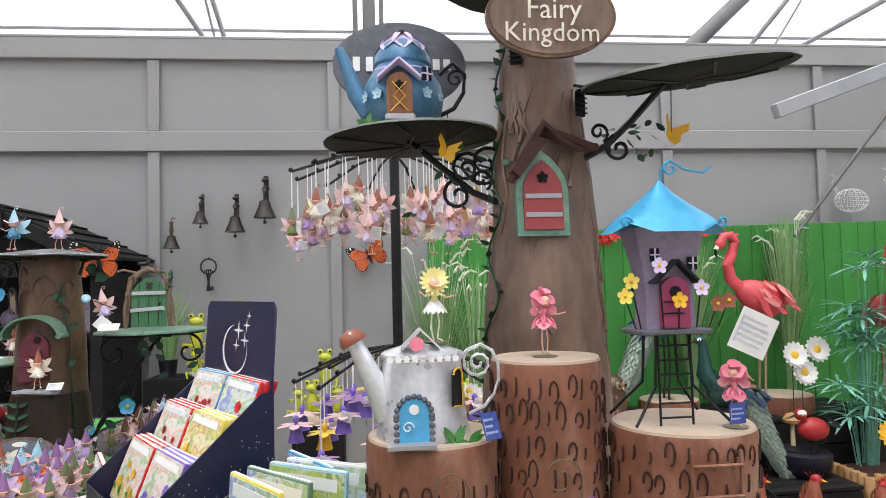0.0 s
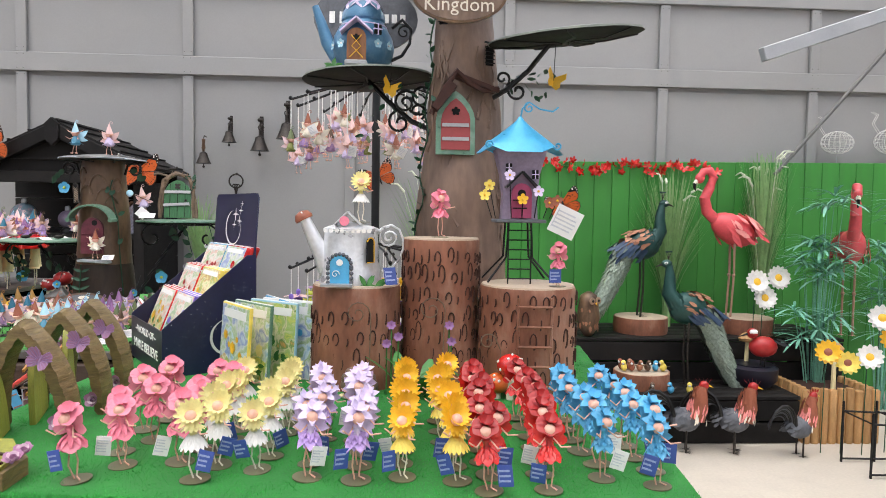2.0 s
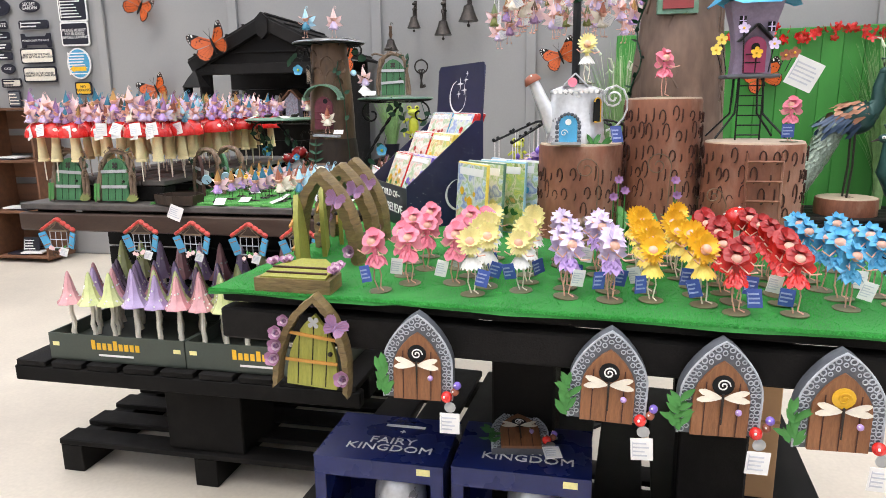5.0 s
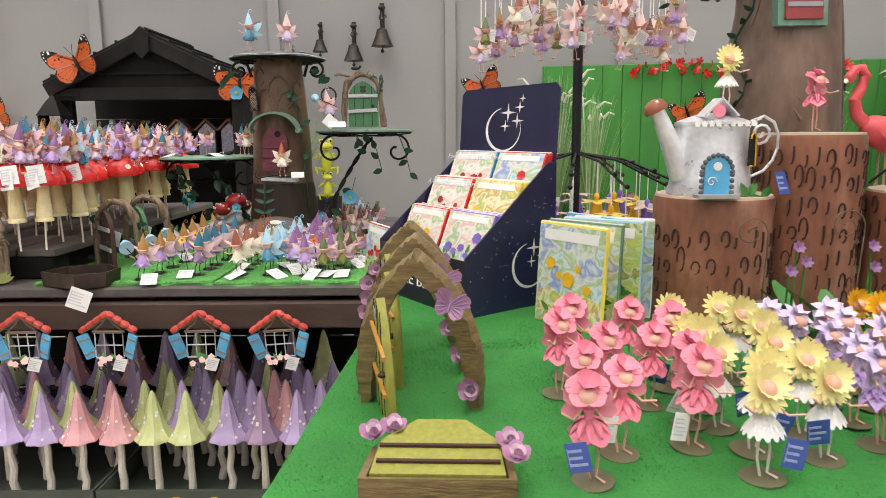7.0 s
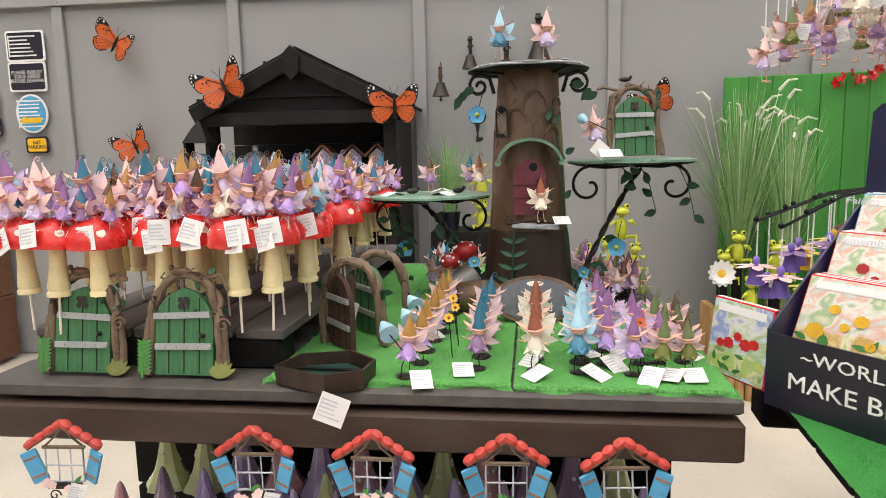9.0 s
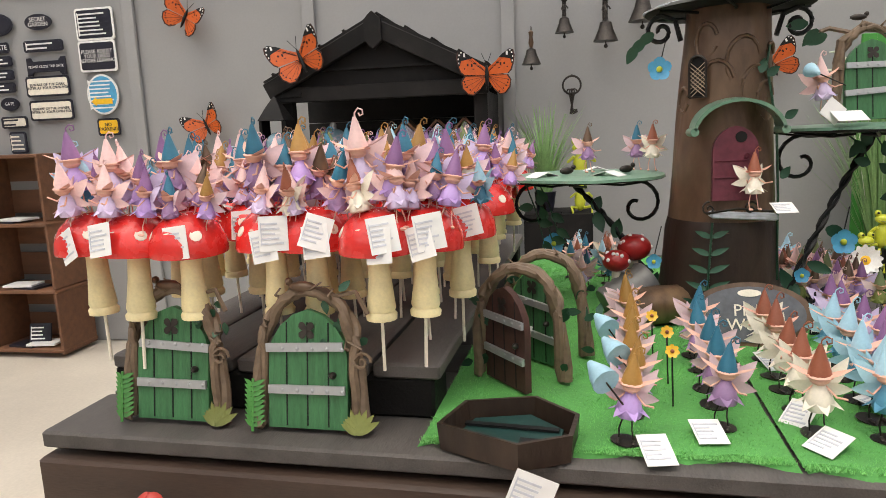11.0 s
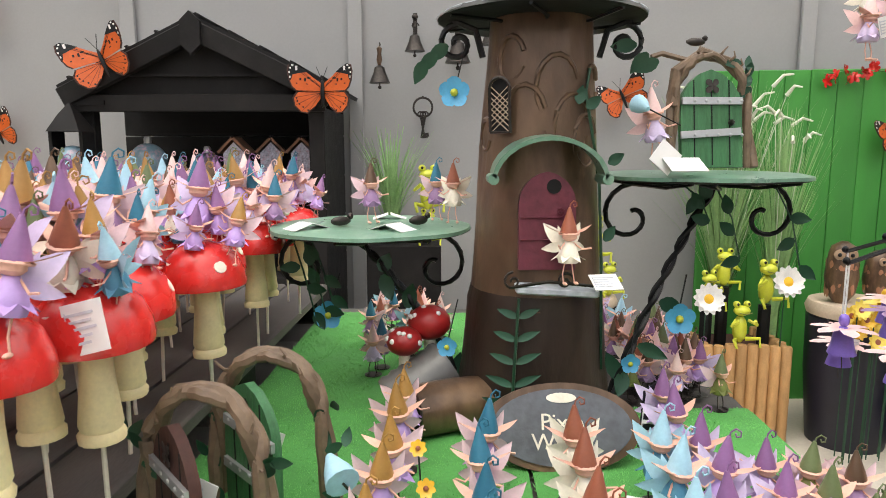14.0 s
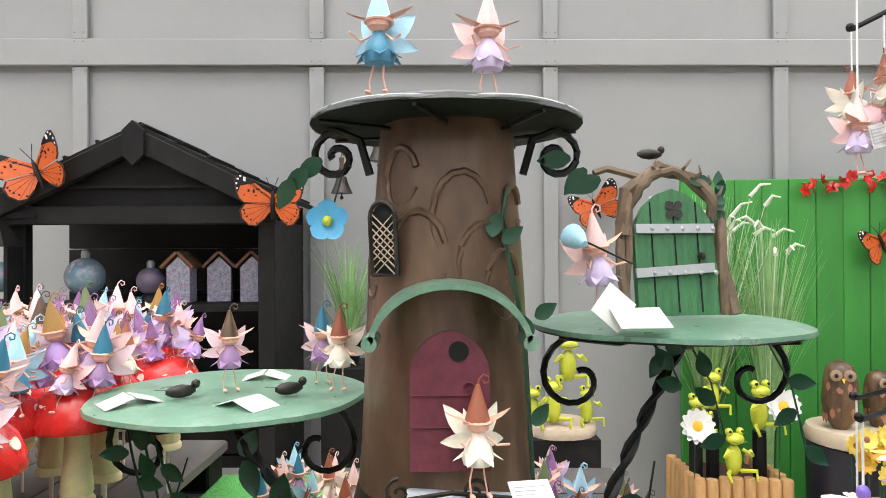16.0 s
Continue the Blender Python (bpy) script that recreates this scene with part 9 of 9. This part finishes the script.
log_box("planter of upright peeled logs holding frogs and daisies", 0.215, 0.64, 4.05, 0.49, 0.36)
log_box("planter of upright peeled logs holding sunflowers", 2.70, 3.20, 3.52, 0.345, 0.40)


def tin_daisy(label, p, base_z, r, petals, centre, n=13, face=(0, -1, 0.25), name="tin_flower"):
    m = Matrix.Translation(p) @ Vector(face).to_track_quat("Z", "Y").to_matrix().to_4x4()
    s = Shape(petals).flower(n, r, r * 0.42, m, 0.08, 6, 0.8).flower(n, r * 0.85, r * 0.4, m @ pose(0, 0, 0.002, 0, 0, 180 / n), 0.12, 12, 0.8)
    s.use(centre).lathe([(r * 0.33, 0), (r * 0.30, r * 0.12), (r * 0.1, r * 0.18)], 12, m)
    s.use(leaf_tin).tube([(p[0] * 1.0, p[1] + 0.03, base_z), (p[0], p[1] + 0.02, p[2])], 0.003, 5)
    return thing(name, label, "tin flower", shape=s, group="large tin daisies")


for x, z in ((0.22, 0.72), (0.58, 0.80)):
    tin_daisy("white tin daisy with an orange centre", (x, 4.02, z), 0.46, 0.075, white, gold)
for x, y, z, sc in ((0.27, 4.16, 0.64, 1.2), (0.40, 4.08, 0.49, 1.3), (0.36, 4.20, 0.74, 1.2), (0.55, 4.16, 0.66, 1.4)):
    frog(pose(x, y, z, 0, 0, random.uniform(-20, 20)) @ size(sc))
    if z > 0.5:
        s = Shape(black_iron).lathe([(0.03, 0.45), (0.03, z)], 8, pose(x, y, 0))
        thing("frog_stand", "dark metal post under a frog figurine", "post", shape=s, group="frog posts")
t = thing("frog_plinth", "dark wooden plinth with a sawn log slice behind the trunk house", "plinth", pose(-0.33, 4.15, 0))
part("body", Shape(black_wood).box((0, 0, 0.335), (0.30, 0.26, 0.67), bevel=0.004), t)
part("log_slice", Shape(log_top).lathe([(0.155, 0.67), (0.16, 0.69), (0.15, 0.712), (0.01, 0.712)], 22, wob=0.06), t, "sawn log slice")
for x, y, z, k, rz in ((-0.445, 4.12, 0.712, 1.05, -20), (-0.365, 4.10, 0.712, 1.30, 0), (-0.220, 4.11, 0.712, 1.05, 15), (-0.290, 4.15, 0.880, 1.35, 5)):
    frog(pose(x, y, z, 0, 0, rz) @ size(k))
for z, k in ((0.942, 1.1), (1.105, 1.4)):
    frog(pose(-1.075, 4.28, z, 0, 0, 10) @ size(k))
barrel = thing("black_tub", "black round tub with a log slice on top", "tub", pose(0.95, 4.10, 0))
part("tub", Shape(black_card).lathe([(0.17, 0), (0.20, 0.35), (0.205, 0.62), (0.19, 0.63)], 22), barrel)
part("log_top", Shape(log_top).lathe([(0.21, 0.63), (0.215, 0.66), (0.20, 0.69), (0.01, 0.69)], 26, wob=0.05), barrel, "sawn log slice")
owl(pose(0.86, 4.08, 0.69, 0, 0, -20) @ size(0.95))
owl(pose(1.04, 4.10, 0.69, 0, 0, 10) @ size(0.8))
for k in range(16):
    x, y = random.uniform(0.76, 1.10), random.uniform(3.72, 3.86)
    tin_daisy("golden tin sunflower in a cluster by the tub", (x, y, random.uniform(0.56, 0.76)), 0.02, 0.045, random.choice((gold, gold, yellow)), random.choice((rust, gold)), 11)
for x, y, z, mt, ct, r in ((2.72, 3.32, 0.62, gold, rust, 0.075), (2.83, 3.30, 0.56, yellow, rust, 0.07), (2.95, 3.28, 0.60, white, gold, 0.075), (3.03, 3.30, 0.83, white, gold, 0.08), (3.12, 3.32, 0.70, gold, rust, 0.075), (3.22, 3.30, 0.60, yellow, gold, 0.07), (3.15, 3.26, 0.50, white, gold, 0.07)):
    tin_daisy("large painted tin flower on a stem by the log planter", (x, y, z), 0.0, r, mt, ct, 13, (-0.5, -1, 0.3))
for x, z in ((2.62, 0.97), (2.77, 1.0), (2.68, 0.86)):
    tin_daisy("white tin daisy with a yellow centre near the flamingo", (x, 3.98, z), 0.58, 0.085, white, gold, 15)
# small birds, black pot with a red bird, cap mushrooms
for k in range(11):
    x, y, z = (1.62 + 0.052 * (k % 6), 3.72 + 0.05 * (k // 6), 0.404) if k < 8 else (1.75 + 0.12 * (k - 8), 3.56, 0.30)
    mt = (yellow, rust, copper, trunk_brown, sky_blue)[k % 5]
    s = Shape(mt).ball((0, 0, 0.03), (0.024, 0.02, 0.026), 9, 6).ball((-0.012, 0, 0.062), 0.016, 8, 5).use(white).ball((-0.02, 0, 0.058), 0.010, 6, 4).use(trunk_brown).leaf(0.04, 0.018, pose(0.015, 0, 0.03, 0, 0, -90), 0.1)
    thing("bird_figurine", "small painted bird figurine on a log slice", "bird figurine", pose(x, y, z, 0, 0, random.uniform(0, 120)), "small bird figurines", s)
t = thing("black_planter", "black round planter with a red tin bird", "planter", pose(2.50, 3.76, 0.30) @ Matrix.Diagonal((1.0, 1.0, 0.55, 1)))
part("pot", Shape(black_card).lathe([(0.10, 0), (0.15, 0.10), (0.155, 0.24), (0.12, 0.27), (0.125, 0.28), (0.10, 0.27)], 20), t)
s = Shape(deep_red).ball((0, 0, 0.0), (0.075, 0.05, 0.055), 12, 8).ball((-0.06, 0, 0.07), 0.028, 9, 6).use(white).ball((-0.06, -0.01, 0.078), (0.025, 0.02, 0.016), 7, 5).use(bronze).tube([(-0.085, 0, 0.068), (-0.14, 0, 0.05)], 0.006, 5, 0.001).use(black_iron)
feathers(s, (0.02, 0, 0.01), (0.07, 0.05, 0.05), 16, 0.06, 0.018, (1, 0, -0.3))
s.tube([(0, 0.02, -0.05), (0.0, 0.02, -0.10)], 0.004, 5).tube([(0, -0.02, -0.05), (0.0, -0.02, -0.10)], 0.004, 5)
thing("woodpecker_statue", "red and black tin woodpecker on the black planter", "bird statue", pose(2.53, 3.70, 0.575) @ size(1.25), shape=s)
for x, y, z in ((2.50, 3.85, 0.62), (2.96, 3.62, 0.60)):
    t = thing("cap_mushroom", "brown capped wooden mushroom on a thin stalk", "mushroom ornament", pose(x, y, 0.30), "brown mushrooms")
    part("cap", Shape(log_wood).lathe([(0.01, z - 0.33), (0.05, z - 0.335), (0.055, z - 0.315), (0.03, z - 0.285), (0.002, z - 0.275)], 14), t)
    part("stalk", Shape(cream).lathe([(0.016, 0), (0.012, z - 0.33)], 8), t)
# wire animal frames above the fence
for x, k in ((3.62, 1.0), (4.08, 1.15)):
    s = Shape(white)
    for j in range(9):
        a = math.pi * j / 9
        s.tube([(0.13 * k * math.cos(u) * math.cos(a), 0.08 * k * math.cos(u) * math.sin(a), 0.12 * k + 0.09 * k * math.sin(u)) for u in [2 * math.pi * q / 16 for q in range(17)]], 0.002, 4)
    for j in range(6):
        z = 0.05 * k + 0.03 * k * j
        rr = math.sqrt(max(0, 1 - ((z - 0.12 * k) / (0.09 * k)) ** 2))
        s.tube([(0.13 * k * rr * math.cos(u), 0.08 * k * rr * math.sin(u), z) for u in [2 * math.pi * q / 16 for q in range(17)]], 0.002, 4)
    for dy in (-0.012, 0.012):
        s.tube([(-0.10 * k, dy, 0.17 * k), (-0.15 * k, dy, 0.24 * k), (-0.12 * k, dy, 0.30 * k), (-0.16 * k, dy, 0.32 * k)], 0.0022, 4)
    s.use(steel).tube([(0, 0, -0.10), (0, 0, 0.04)], 0.005, 5)
    thing("wire_bird_frame", "white wire bird topiary frame above the green fence", "wire frame", pose(x, 4.70, 1.90), "wire frames", s)
# loose iron stand on the floor
s = Shape(black_iron)
for y in (2.95, 3.2):
    s.tube([(2.75, y, 0.30), (3.4, y - 0.03, 0.28)], 0.006, 5).tube([(2.75, y, 0.02), (3.4, y - 0.03, 0.02)], 0.006, 5)
for x in (2.75, 2.95, 3.15, 3.4):
    s.tube([(x, 2.95, 0.0), (x, 2.95, 0.36)], 0.007, 5).tube([(x, 3.2, 0.0), (x, 3.2, 0.36)], 0.007, 5).tube([(x, 2.95, 0.30), (x, 3.2, 0.30)], 0.005, 5)
thing("iron_rack", "low black iron rack standing on the concrete floor", "iron rack", shape=s)
# hanging chain of small tin figures beside the tree
s = Shape(black_iron).tube([(0.10, 1.40, 2.60), (0.10, 1.40, 2.10)], 0.002, 4)
for z in (2.16, 2.24, 2.33):
    s.use(ivory).ball((0.10, 1.40, z), (0.014, 0.012, 0.018), 8, 6).use(black_iron)
thing("hanging_mobile", "string of small pale tin bells hanging over the teapot", "mobile", shape=s)
